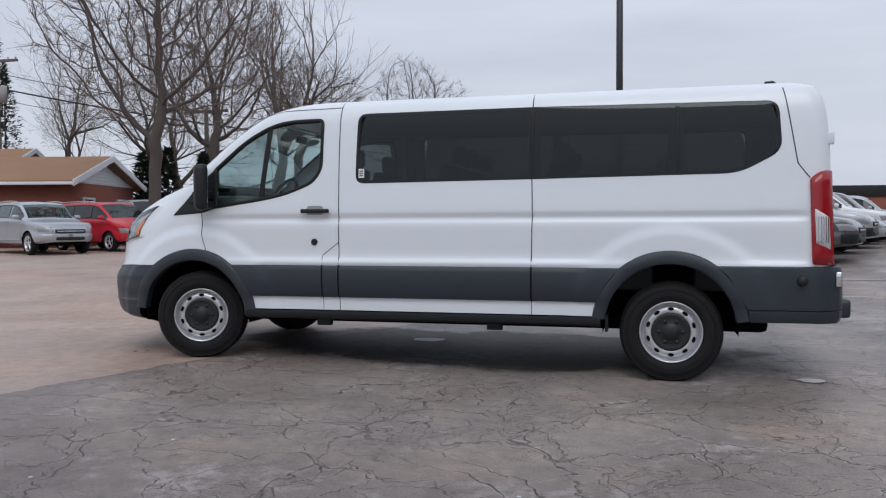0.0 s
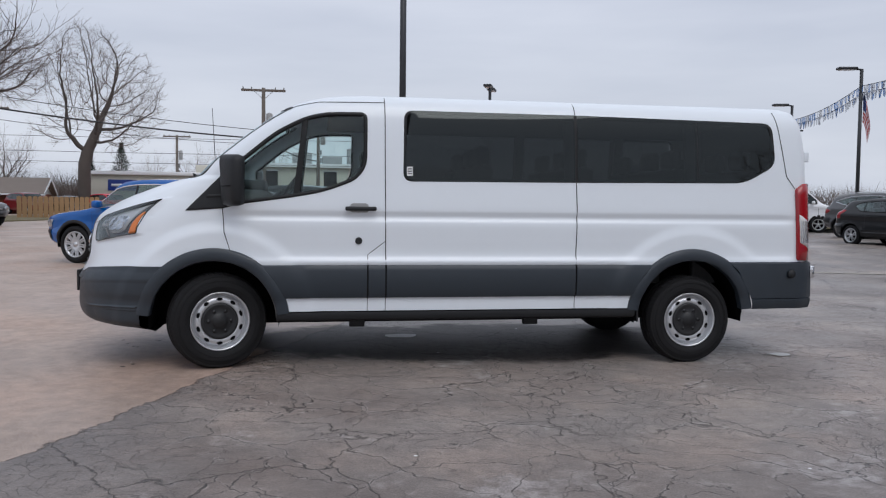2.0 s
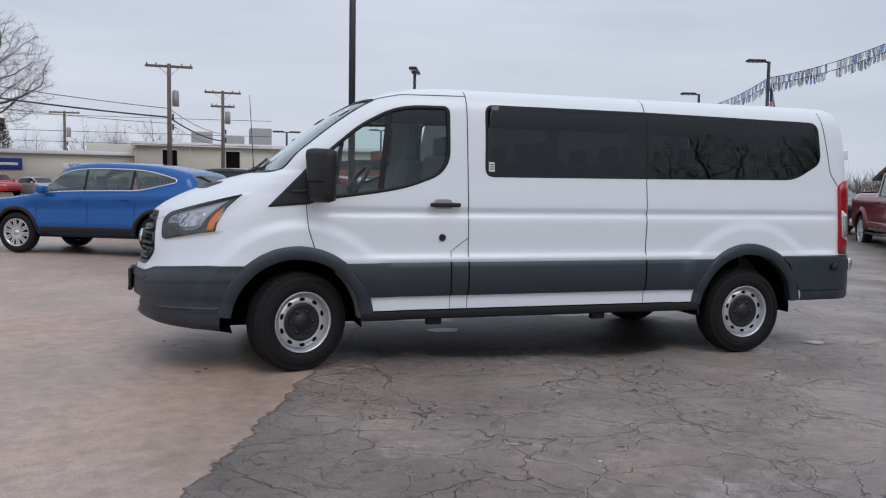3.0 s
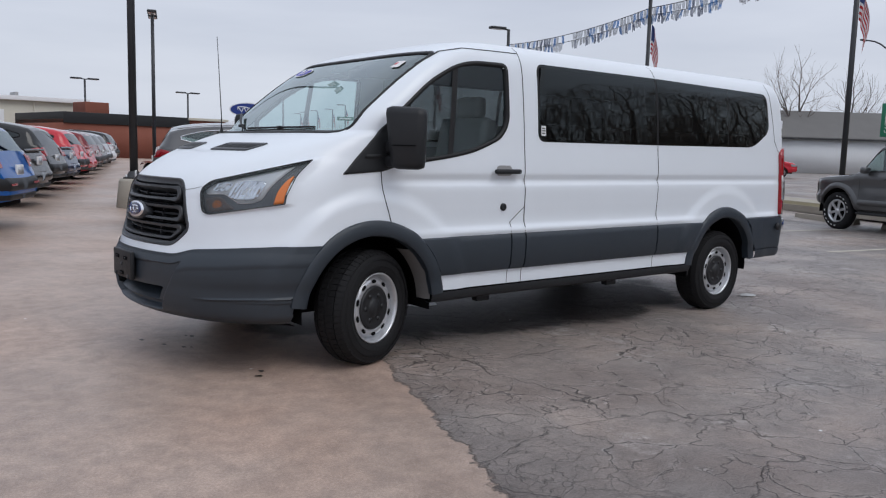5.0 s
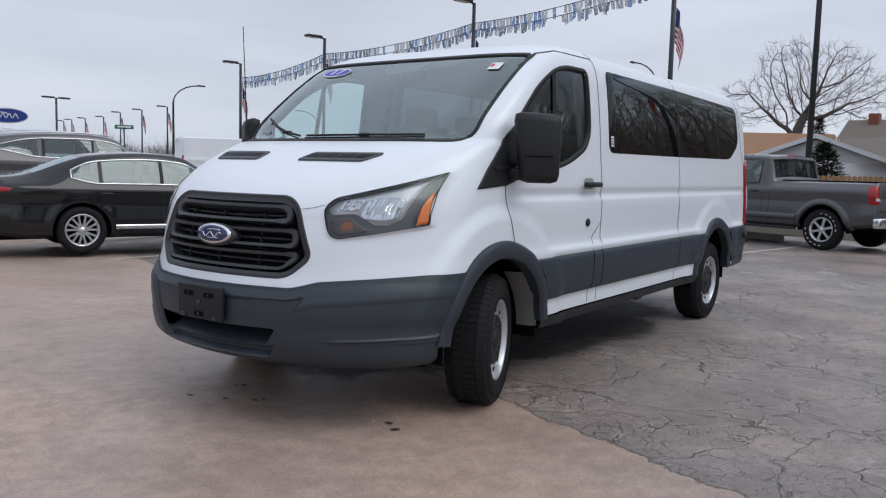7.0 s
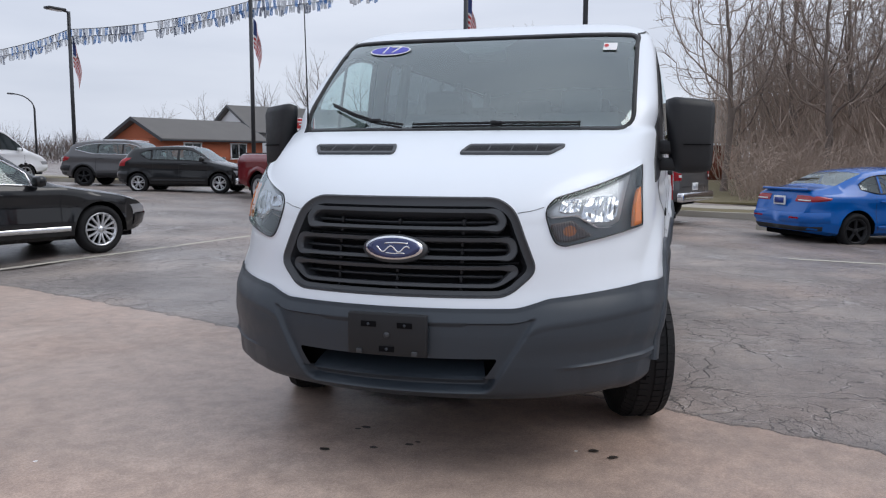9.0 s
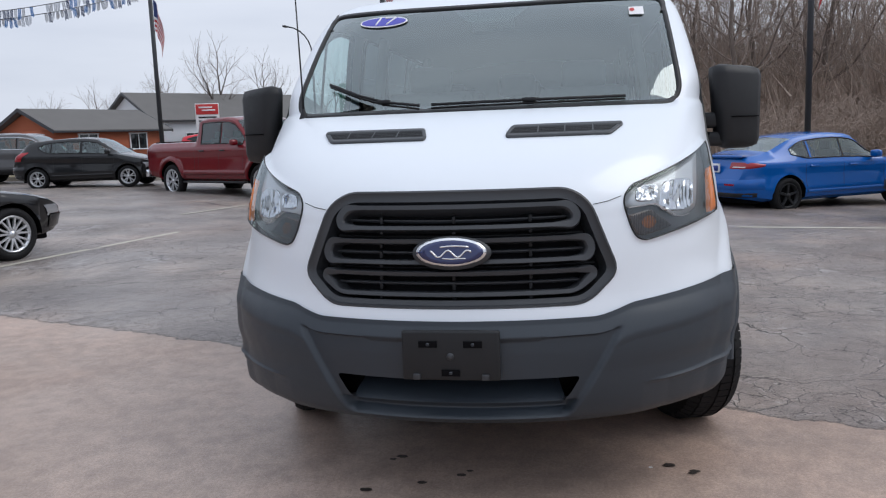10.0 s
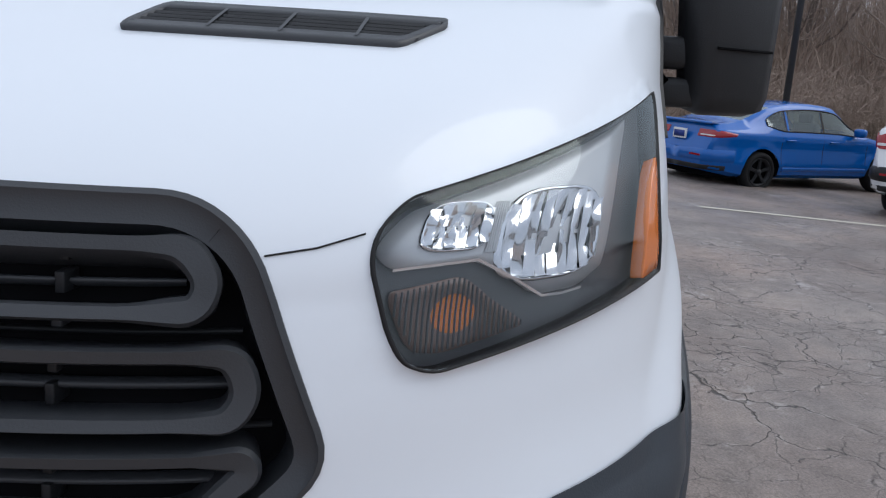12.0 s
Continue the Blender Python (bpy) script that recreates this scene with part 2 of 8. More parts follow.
def asphalt():
    """Old cracked paving, and a smoother brown overlay on the far side of a wandering seam."""
    m = bpy.data.materials.new("asphalt")
    m.use_nodes = True
    n, l = m.node_tree.nodes, m.node_tree.links
    b = n["Principled BSDF"]
    geo = n.new("ShaderNodeNewGeometry")
    pos = geo.outputs["Position"]

    def tex(scale, detail=4, rough=0.55):
        t = n.new("ShaderNodeTexNoise")
        t.inputs["Scale"].default_value, t.inputs["Detail"].default_value, t.inputs["Roughness"].default_value = scale, detail, rough
        l.new(pos, t.inputs["Vector"])
        return t

    def ramp(src, stops):
        r = n.new("ShaderNodeValToRGB")
        while len(r.color_ramp.elements) < len(stops):
            r.color_ramp.elements.new(0.5)
        for e, (p, c) in zip(r.color_ramp.elements, stops):
            e.position, e.color = p, (*c, 1) if isinstance(c, tuple) else (c, c, c, 1)
        l.new(src, r.inputs[0])
        return r.outputs[0]

    def mix(f, a, c, blend="MIX"):
        k = n.new("ShaderNodeMix")
        k.data_type, k.blend_type = "RGBA", blend
        for s, v in (("Factor", f), ("A", a), ("B", c)):
            if isinstance(v, (int, float)):
                k.inputs[s].default_value = v
            elif isinstance(v, tuple):
                k.inputs[s].default_value = (*v, 1)
            else:
                l.new(v, k.inputs[s])
        return k.outputs["Result"]

    def arith(op, a, c=0.0, d=0.0):
        k = n.new("ShaderNodeMath")
        k.operation = op
        for i, v in enumerate((a, c, d)):
            if isinstance(v, (int, float)):
                k.inputs[i].default_value = v
            else:
                l.new(v, k.inputs[i])
        return k.outputs[0]

    # warped coordinates so that the cracks wander
    warp = tex(1.7, 6, 0.54)
    wv = n.new("ShaderNodeVectorMath")
    wv.operation = "MULTIPLY_ADD"
    l.new(warp.outputs["Color"], wv.inputs[0])
    wv.inputs[1].default_value = (0.75, 0.75, 0)
    l.new(pos, wv.inputs[2])
    cracks = []
    chips = []
    for scale, width in ((1.5, 0.0046), (4.3, 0.0085), (10.0, 0.014), (0.62, 0.0024)):
        v = n.new("ShaderNodeTexVoronoi")
        v.feature = "DISTANCE_TO_EDGE"
        v.inputs["Scale"].default_value = scale
        l.new(wv.outputs[0], v.inputs["Vector"])
        cracks.append(ramp(v.outputs["Distance"], [(0.0, 1.0), (width, 0.75), (width * 1.7, 0.0)]))
        chips.append(ramp(v.outputs["Distance"], [(width * 1.2, 0.0), (width * 2.5, 1.0), (width * 7.0, 0.0)]))
    patchy = ramp(tex(0.55, 3).outputs["Fac"], [(0.45, 0.0), (0.56, 1.0)])
    patchy2 = ramp(tex(0.35, 3).outputs["Fac"], [(0.40, 0.2), (0.54, 1.0)])
    broken = ramp(tex(3.1, 4, 0.7).outputs["Fac"], [(0.36, 0.3), (0.47, 1.0)])
    patchy3 = ramp(tex(0.9, 3).outputs["Fac"], [(0.52, 0.0), (0.62, 0.7)])
    crack = arith("MAXIMUM", arith("MAXIMUM", cracks[3], arith("MULTIPLY", cracks[0], patchy2)), arith("MULTIPLY", cracks[1], patchy))
    crack = arith("MULTIPLY", arith("MAXIMUM", crack, arith("MULTIPLY", cracks[2], patchy3)), broken)
    chip = arith("MULTIPLY", arith("MAXIMUM", arith("MULTIPLY", chips[0], patchy2), arith("MULTIPLY", chips[1], patchy)), ramp(tex(14, 4, 0.7).outputs["Fac"], [(0.50, 0.0), (0.64, 1.0)]))
    # seam: to its +x side the old cracked paving, to its -x side the smooth overlay
    sep = n.new("ShaderNodeSeparateXYZ")
    l.new(pos, sep.inputs[0])
    jag = arith("ADD", arith("MULTIPLY_ADD", tex(1.3, 9, 0.70).outputs["Fac"], 0.40, -0.20), arith("MULTIPLY_ADD", tex(17, 4, 0.6).outputs["Fac"], 0.10, -0.05))
    bend = arith("MULTIPLY_ADD", sep.outputs["Y"], SEAM_SLOPE, SEAM_X)
    side = arith("ADD", arith("SUBTRACT", sep.outputs["X"], bend), jag)
    old = ramp(arith("MULTIPLY_ADD", side, 4.0, 0.5), [(0.42, 0.0), (0.56, 1.0)])
    edge = ramp(arith("ABSOLUTE", arith("MULTIPLY", side, 6.0)), [(0.0, 0.8), (0.035, 0.5), (0.09, 0.0)])
    crack = arith("MAXIMUM", arith("MULTIPLY", crack, arith("MULTIPLY_ADD", old, 0.94, 0.06)), edge)
    near_seam = ramp(arith("MULTIPLY", side, 0.8), [(0.0, 1.0), (0.25, 0.8), (0.9, 0.0)])
    crack = arith("MAXIMUM", crack, arith("MULTIPLY", arith("MULTIPLY", cracks[2], 0.8), arith("MULTIPLY", arith("MULTIPLY", near_seam, old), broken)))
    grit = tex(95, 4, 0.75).outputs["Fac"]
    blot = tex(0.8, 5).outputs["Fac"]
    mid = tex(9, 5, 0.65).outputs["Fac"]
    oldc = ramp(blot, [(0.3, (0.152, 0.131, 0.122)), (0.52, (0.236, 0.206, 0.189)), (0.72, (0.350, 0.288, 0.250))])
    newc = ramp(blot, [(0.28, (0.310, 0.232, 0.188)), (0.5, (0.378, 0.288, 0.238)), (0.72, (0.450, 0.350, 0.293))])
    col = mix(old, newc, oldc)
    # pale worn aggregate in the old paving
    wear = ramp(arith("MULTIPLY", mid, ramp(tex(0.7, 4).outputs["Fac"], [(0.42, 0.0), (0.7, 1.0)])), [(0.34, 0.0), (0.5, 1.0)])
    col = mix(arith("MULTIPLY", wear, arith("MULTIPLY_ADD", old, 0.5, 0.10)), col, (0.42, 0.40, 0.395))
    grain = mix(old, ramp(grit, [(0.3, 0.74), (0.7, 1.26)]), ramp(grit, [(0.3, 0.58), (0.7, 1.42)]))
    col = mix(1.0, col, grain, "MULTIPLY")
    col = mix(1.0, col, ramp(mid, [(0.3, 0.80), (0.7, 1.2)]), "MULTIPLY")
    col = mix(arith("MULTIPLY", chip, arith("MULTIPLY", old, 0.8)), col, (0.48, 0.45, 0.435))
    # rusty brown staining; under the van a dark damp patch with the shade painted in
    col = mix(arith("MULTIPLY", ramp(tex(0.28, 5, 0.6).outputs["Fac"], [(0.5, 0.0), (0.66, 1.0)]), 0.45), col, mix(1.0, col, (1.12, 0.92, 0.80), "MULTIPLY"))
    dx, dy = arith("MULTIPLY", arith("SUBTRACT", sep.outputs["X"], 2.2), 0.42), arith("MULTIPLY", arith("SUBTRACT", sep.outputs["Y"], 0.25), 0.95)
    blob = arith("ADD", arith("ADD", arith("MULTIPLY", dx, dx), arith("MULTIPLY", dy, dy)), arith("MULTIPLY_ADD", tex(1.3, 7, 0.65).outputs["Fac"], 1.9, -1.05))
    damp_shade = ramp(blob, [(0.70, 1.0), (1.05, 0.0)])
    col = mix(damp_shade, col, mix(1.0, col, (0.22, 0.22, 0.235), "MULTIPLY"))
    # old paving multiplied darker towards -y, its edge ragged by noise
    worn = ramp(arith("ADD", sep.outputs["Y"], arith("MULTIPLY_ADD", tex(0.5, 4).outputs["Fac"], 4.0, 1.6)), [(0.0, 1.0), (1.0, 0.0)])
    col = mix(arith("MULTIPLY", worn, old), col, mix(1.0, col, (0.80, 0.77, 0.76), "MULTIPLY"))
    col = mix(arith("MULTIPLY", crack, 0.88), col, (0.018, 0.016, 0.015))
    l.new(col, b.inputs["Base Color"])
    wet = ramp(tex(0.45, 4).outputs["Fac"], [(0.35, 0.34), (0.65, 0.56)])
    l.new(mix(damp_shade, wet, (0.62, 0.62, 0.62)), b.inputs["Roughness"])
    bp = n.new("ShaderNodeBump")
    bp.inputs["Strength"].default_value, bp.inputs["Distance"].default_value = 0.55, 0.012
    h = arith("SUBTRACT", arith("MULTIPLY_ADD", grit, 0.35, arith("MULTIPLY", mid, 0.5)), arith("MULTIPLY", crack, 1.4))
    l.new(h, bp.inputs["Height"])
    l.new(bp.outputs[0], b.inputs["Normal"])
    return m


SEAM_X, SEAM_SLOPE = 0.47, 0.385
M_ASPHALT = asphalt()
M_GRASS = shade("winter_grass", (0.15, 0.125, 0.065), 0.95, 0, 0, 0.8, 0.3, 0.5, 60)

# ---- mesh tools ----
def mesh_of(verts, faces, smooth=True, mats=()):
    me = bpy.data.meshes.new("mesh")
    me.from_pydata([tuple(v) for v in verts], [], faces)
    if smooth:
        me.polygons.foreach_set("use_smooth", [True] * len(me.polygons))
    for k in mats:
        me.materials.append(k)
    me.update()
    return me


def part(name, data, material, parent, label=""):
    """Links a mesh, or a bmesh, or (verts, faces), as one object under a thing or part."""
    if isinstance(data, tuple):
        data = mesh_of(*data)
    elif isinstance(data, bmesh.types.BMesh):
        bm, data = data, bpy.data.meshes.new("mesh")
        bm.to_mesh(data)
        bm.free()
        data.polygons.foreach_set("use_smooth", [True] * len(data.polygons))
    ob = new(name, data)
    if material:
        data.materials.append(material)
    ob.parent = parent
    return tagged(ob, label=label) if label else ob


def ground_z(x, y):
    """The lot rises a little towards its far side."""
    a, b = max(0.0, y - 1.0), max(0.0, -x - 2.0)
    base = 0.45 * (1 - math.exp(-(0.0075 * a + 0.004 * b) / 0.45))
    # the street side falls towards the kerb and climbs again behind the far row
    e = min(max((x - 4.0) / 6.0, 0.0), 1.0)
    e = e * e * (3 - 2 * e)
    step = min(max((2.2 - x) / 2.0, 0.0), 1.0)
    base += 0.035 * step * step * (3 - 2 * step)
    base -= 0.16 * math.exp(-((x - 3.4) / 3.0) ** 2 - ((y - 9.0) / 4.0) ** 2)
    return base + e * (-0.009 * min(max(0.0, x - 3.0), 14.0) - 0.035 * min(max(0.0, -y - 1.0), 6.0) + 0.035 * min(max(0.0, y - 4.0), 9.0))


def thing(name, at, label, category, group="", kind="", turn=0.0):
    ob = new(name)
    ob.empty_display_size = 0.1
    ob.matrix_world = pose(at[0], at[1], at[2] + ground_z(at[0], at[1]), 0, 0, turn)
    return tagged(ob, label, category, group, kind)


def sharp(ob, angle=35):
    """Keep creases crisp on a smooth-shaded mesh."""
    me = ob.data
    bm = bmesh.new()
    bm.from_mesh(me)
    lim = radians(angle)
    for e in bm.edges:
        if len(e.link_faces) == 2 and e.calc_face_angle() > lim:
            e.smooth = False
    bm.to_mesh(me)
    bm.free()
    return ob


def box(cx, cy, cz, sx, sy, sz, bevel=0.0, turn=None):
    """A box round a centre, with bevelled edges."""
    bm = bmesh.new()
    bmesh.ops.create_cube(bm, size=1.0)
    bmesh.ops.scale(bm, vec=(sx, sy, sz), verts=bm.verts)
    if bevel:
        bmesh.ops.bevel(bm, geom=bm.edges[:], offset=bevel, segments=2, affect="EDGES", profile=0.6)
    if turn:
        bmesh.ops.transform(bm, matrix=turn, verts=bm.verts)
    bmesh.ops.translate(bm, vec=(cx, cy, cz), verts=bm.verts)
    return bm


def tube(path, radii, sides=8, caps=True):
    """A round tube along points; radii: one number or one a point."""
    path = [Vector(p) for p in path]
    if isinstance(radii, (int, float)):
        radii = [radii] * len(path)
    verts, faces = [], []
    ways = [(path[min(i + 1, len(path) - 1)] - path[max(i - 1, 0)]).normalized() for i in range(len(path))]
    up = min((Vector((0, 0, 1)), Vector((1, 0, 0)), Vector((0, 1, 0))), key=lambda axis: max(abs(d.dot(axis)) for d in ways))
    for i, p in enumerate(path):
        d = ways[i]
        a = d.cross(up).normalized()
        b = d.cross(a)
        for k in range(sides):
            t = 2 * math.pi * k / sides
            verts.append(p + radii[i] * (math.cos(t) * a + math.sin(t) * b))
    for i in range(len(path) - 1):
        for k in range(sides):
            q = (k + 1) % sides
            faces.append((i * sides + k, i * sides + q, (i + 1) * sides + q, (i + 1) * sides + k))
    if caps:
        faces.append(tuple(range(sides))[::-1])
        faces.append(tuple((len(path) - 1) * sides + k for k in range(sides)))
    return verts, faces


def lathe(profile, axis="y", steps=40, at=(0, 0, 0)):
    """Turns (along, radius) pairs about an axis."""
    verts, faces = [], []
    for a, r in profile:
        for k in range(steps):
            t = 2 * math.pi * k / steps
            c, s = r * math.cos(t), r * math.sin(t)
            v = {"y": (c, a, s), "z": (c, s, a), "x": (a, c, s)}[axis]
            verts.append((v[0] + at[0], v[1] + at[1], v[2] + at[2]))
    for i in range(len(profile) - 1):
        for k in range(steps):
            q = (k + 1) % steps
            faces.append((i * steps + k, i * steps + q, (i + 1) * steps + q, (i + 1) * steps + k))
    return verts, faces


def join(*pieces):
    verts, faces = [], []
    for v, f in pieces:
        o = len(verts)
        verts += list(v)
        faces += [tuple(i + o for i in g) for g in f]
    return verts, faces


def strip(rows, close=False):
    """Quads between rows of points of equal length."""
    verts = [p for r in rows for p in r]
    n = len(rows[0])
    faces = []
    for i in range(len(rows) - 1):
        for k in range(n if close else n - 1):
            q = (k + 1) % n
            faces.append((i * n + k, i * n + q, (i + 1) * n + q, (i + 1) * n + k))
    return verts, faces


def curve_at(stops, x):
    """Smooth interpolation through (x, value) stops."""
    xs = [s[0] for s in stops]
    if x <= xs[0]:
        return stops[0][1]
    if x >= xs[-1]:
        return stops[-1][1]
    i = next(k for k in range(len(xs) - 1) if xs[k] <= x <= xs[k + 1])
    (x0, y0), (x1, y1) = stops[i], stops[i + 1]
    s0 = (y1 - stops[i - 1][1]) / (x1 - stops[i - 1][0]) if i else (y1 - y0) / (x1 - x0)
    s1 = (stops[i + 2][1] - y0) / (stops[i + 2][0] - x0) if i + 2 < len(stops) else (y1 - y0) / (x1 - x0)
    chord = (y1 - y0) / (x1 - x0)
    lim = 3 * abs(chord)      # keeps the curve from overshooting
    s0, s1 = (0 if s * chord < 0 else math.copysign(min(abs(s), lim), s) for s in (s0, s1))
    h, t = x1 - x0, (x - x0) / (x1 - x0)
    return (2 * t**3 - 3 * t**2 + 1) * y0 + (t**3 - 2 * t**2 + t) * h * s0 + (3 * t**2 - 2 * t**3) * y1 + (t**3 - t**2) * h * s1


def rounded(poly, r=0.03, n=5):
    """A closed outline with its corners rounded; a corner may carry its own radius as a third number."""
    out = []
    for i, c in enumerate(poly):
        rad = c[2] if len(c) > 2 else r
        p, a, b = Vector(c[:2]), Vector(poly[i - 1][:2]), Vector(poly[(i + 1) % len(poly)][:2])
        da, db = (a - p), (b - p)
        k = min(rad, da.length * 0.49, db.length * 0.49)
        s, e = p + da.normalized() * k, p + db.normalized() * k
        for j in range(n + 1):
            t = j / n
            out.append((1 - t) ** 2 * s + 2 * t * (1 - t) * p + t * t * e)
    return out


def dense(poly, step=0.04):
    out = []
    for i, p in enumerate(poly):
        q = poly[(i + 1) % len(poly)]
        k = max(1, int((q - p).length / step))
        out += [p.lerp(q, j / k) for j in range(k)]
    return out


def grown(poly, d):
    """The outline moved outwards by d (counter-clockwise or clockwise alike)."""
    area = sum(p.x * q.y - q.x * p.y for p, q in zip(poly, poly[1:] + poly[:1]))
    sgn = 1 if area > 0 else -1
    out = []
    for i, p in enumerate(poly):
        t = (poly[(i + 1) % len(poly)] - poly[i - 1])
        nrm = Vector((t.y, -t.x)).normalized() * sgn
        out.append(p + nrm * d)
    return out


def inside(poly, x, y):
    hit = False
    j = len(poly) - 1
    for i in range(len(poly)):
        if (poly[i].y > y) != (poly[j].y > y) and x < (poly[j].x - poly[i].x) * (y - poly[i].y) / (poly[j].y - poly[i].y) + poly[i].x:
            hit = not hit
        j = i
    return hit


def patch(poly, place, off=0.0, depth=0.0, rings=6):
    """A filled outline laid on a surface by place(u, v, off); depth: the rim's thickness down to the surface."""
    c = sum(poly, Vector((0, 0))) / len(poly)
    rows = []
    if depth:
        rows.append([place(p.x, p.y, off - depth) for p in poly])
    for k in range(rings):
        s = 1 - k / rings
        rows.append([place(*(c + (p - c) * s), off) for p in poly])
    verts, faces = strip(rows, True)
    n, o = len(poly), (len(rows) - 1) * len(poly)
    verts.append(place(c.x, c.y, off))
    faces += [(o + k, o + (k + 1) % n, len(verts) - 1) for k in range(n)]
    return verts, faces


def grid_fill(poly, place, off=0.0, step=0.06):
    """Fills a wide outline with columns, so that it follows a curved surface; poly's u runs along."""
    us = [p.x for p in poly]
    u0, u1 = min(us), max(us)
    n = max(2, int((u1 - u0) / step))
    rows = []
    for i in range(n + 1):
        u = u0 + (u1 - u0) * min(max(i / n, 0.0015), 0.9985)
        vs = []
        for a, b in zip(poly, poly[1:] + poly[:1]):
            if (a.x - u) * (b.x - u) <= 0 and a.x != b.x:
                vs.append(a.y + (b.y - a.y) * (u - a.x) / (b.x - a.x))
        lo, hi = min(vs), max(vs)
        rows.append([place(u, lo + (hi - lo) * k / 10, off) for k in range(11)])
    return strip(rows)


def frame_strip(poly, place, d_in, d_out, off=0.0, depth=0.02):
    """A raised band round an outline, from d_in inside to d_out outside."""
    a, b = grown(poly, -d_in), grown(poly, d_out)
    rows = [[place(*p, off - depth) for p in a], [place(*p, off) for p in a], [place(*p, off) for p in b], [place(*p, off - depth) for p in b]]
    return strip(rows, True)


def cut(bm, test):
    bmesh.ops.delete(bm, geom=[f for f in bm.faces if test(f.calc_center_median())], context="FACES")


def words(text, size, depth=0.002):
    """Letters in the built-in font as a mesh, centred on their own origin."""
    cu = bpy.data.curves.new("letters", "FONT")
    cu.body, cu.size, cu.extrude, cu.align_x, cu.align_y = text, size, depth, "CENTER", "CENTER"
    ob = bpy.data.objects.new("letters", cu)
    me = bpy.data.meshes.new_from_object(ob)
    bpy.data.objects.remove(ob)
    return me


def snap(bm, pts, reach, to2d, put):
    """Pull the open edge of a cut-out onto the true outline."""
    edge = {v for e in bm.edges if len(e.link_faces) == 1 for v in e.verts}
    for v in edge:
        p = to2d(v.co)
        best, where = reach, None
        for a, b in zip(pts, pts[1:] + pts[:1]):
            ab = b - a
            t = min(max((p - a).dot(ab) / max(ab.length_squared, 1e-12), 0), 1)
            q = a + ab * t
            d = (p - q).length
            if d < best:
                best, where = d, q
        if where is not None:
            put(v, where)


def ring2(cx, cz, r, n=48):
    return [Vector((cx + r * math.cos(2 * math.pi * k / n), cz + r * math.sin(2 * math.pi * k / n))) for k in range(n)]

# ---- the passenger van: x runs from nose to tail, the front axle at x = 0, z up ----
NOSE = [(0.28, -0.85), (0.34, -1.04), (0.40, -1.11), (0.50, -1.145), (0.62, -1.15), (0.72, -1.135), (0.80, -1.11), (0.95, -1.09), (1.07, -1.06), (1.14, -1.015),
        (1.21, -0.93), (1.28, -0.80), (1.36, -0.60), (1.42, -0.41), (1.45, -0.29), (1.465, -0.22), (1.60, -0.06), (1.82, 0.21), (1.985, 0.45), (2.06, 0.62), (2.105, 0.84), (2.135, 1.3)]
WIDE = [(0.28, 0.91), (0.36, 0.965), (0.45, 0.984), (0.54, 0.988), (0.60, 1.004), (0.80, 1.012), (0.85, 1.010), (1.0, 1.005), (1.10, 1.001), (1.20, 0.996),
        (1.42, 0.982), (1.60, 0.968), (1.80, 0.947), (1.95, 0.922), (2.03, 0.885), (2.08, 0.83), (2.115, 0.70), (2.135, 0.02)]
SWEEP = [(0.28, 0.5), (0.40, 0.66), (0.55, 0.74), (0.80, 0.75), (1.05, 0.79), (1.20, 0.80), (1.30, 0.80), (1.40, 0.72), (1.46, 0.55), (1.55, 0.43), (1.70, 0.40), (2.0, 0.42), (2.10, 0.5), (2.135, 0.6)]
SQUARE = [(1.05, 2.0), (1.20, 2.2), (1.30, 2.6), (1.40, 3.2), (1.50, 4.0), (1.60, 4.5), (2.135, 4.5)]   # how square the plan's front corners are
TAIL = [(0.28, 4.70), (0.45, 4.80), (0.85, 4.80), (1.5, 4.80), (1.82, 4.785), (2.03, 4.74), (2.10, 4.66), (2.135, 4.3)]
AXLES = (0.0, 3.75)
HUB_Z = 0.352


# pressed lines of the flank: an undercut below the shoulder, a flared ledge above the cladding
PRESS = [(0.79, 0.0), (0.806, 0.004), (0.826, 0.012), (0.842, 0.010), (0.87, -0.006), (0.91, -0.009), (1.00, -0.003), (1.10, 0.004), (1.135, 0.002), (1.155, -0.008), (1.172, -0.012),
         (1.195, -0.004), (1.215, 0.003), (1.26, 0.004), (1.40, 0.0)]


def blister(x, z):
    """The flank's pressed lines, and the fenders swelling over the wheel arches."""
    k = min(max((x + 0.05) / 0.40, 0), 1) * min(max((4.70 - x) / 0.15, 0), 1)
    d = curve_at(PRESS, z) * k * k * (3 - 2 * k)
    u = min(max((0.60 - x) / 0.9, 0), 1) * min(max((z - 0.70) / 0.2, 0), 1) * min(max((1.5 - z) / 0.2, 0), 1)
    d -= 0.022 * u * u * (3 - 2 * u)
    for ax in AXLES:
        r = math.hypot(x - ax, (z - HUB_Z) * 0.98)
        if z > HUB_Z and r < 0.77:
            t = min(max((0.77 - r) / 0.10, 0), 1)
            t = t * t * (3 - 2 * t)
            d = d * (1 - 0.6 * t) + 0.017 * t
    return d


def half_width(x, z):
    """How far the flank stands from the middle at that place along the van."""
    xf, w, d = curve_at(NOSE, z), curve_at(WIDE, z), curve_at(SWEEP, z)
    xr = curve_at(TAIL, z)
    p = curve_at(SQUARE, z)
    t = min(max(1 - (x - xf) / d, 0), 1)
    y = w * max(1 - t ** p, 0.0) ** (1 / p)
    r = 0.12
    if x > xr - r:
        y = w - r + r * math.sqrt(max(1 - ((x - xr + r) / r) ** 2, 0))
    return y + blister(x, z) * (1 if x > xf + 0.25 else 0)


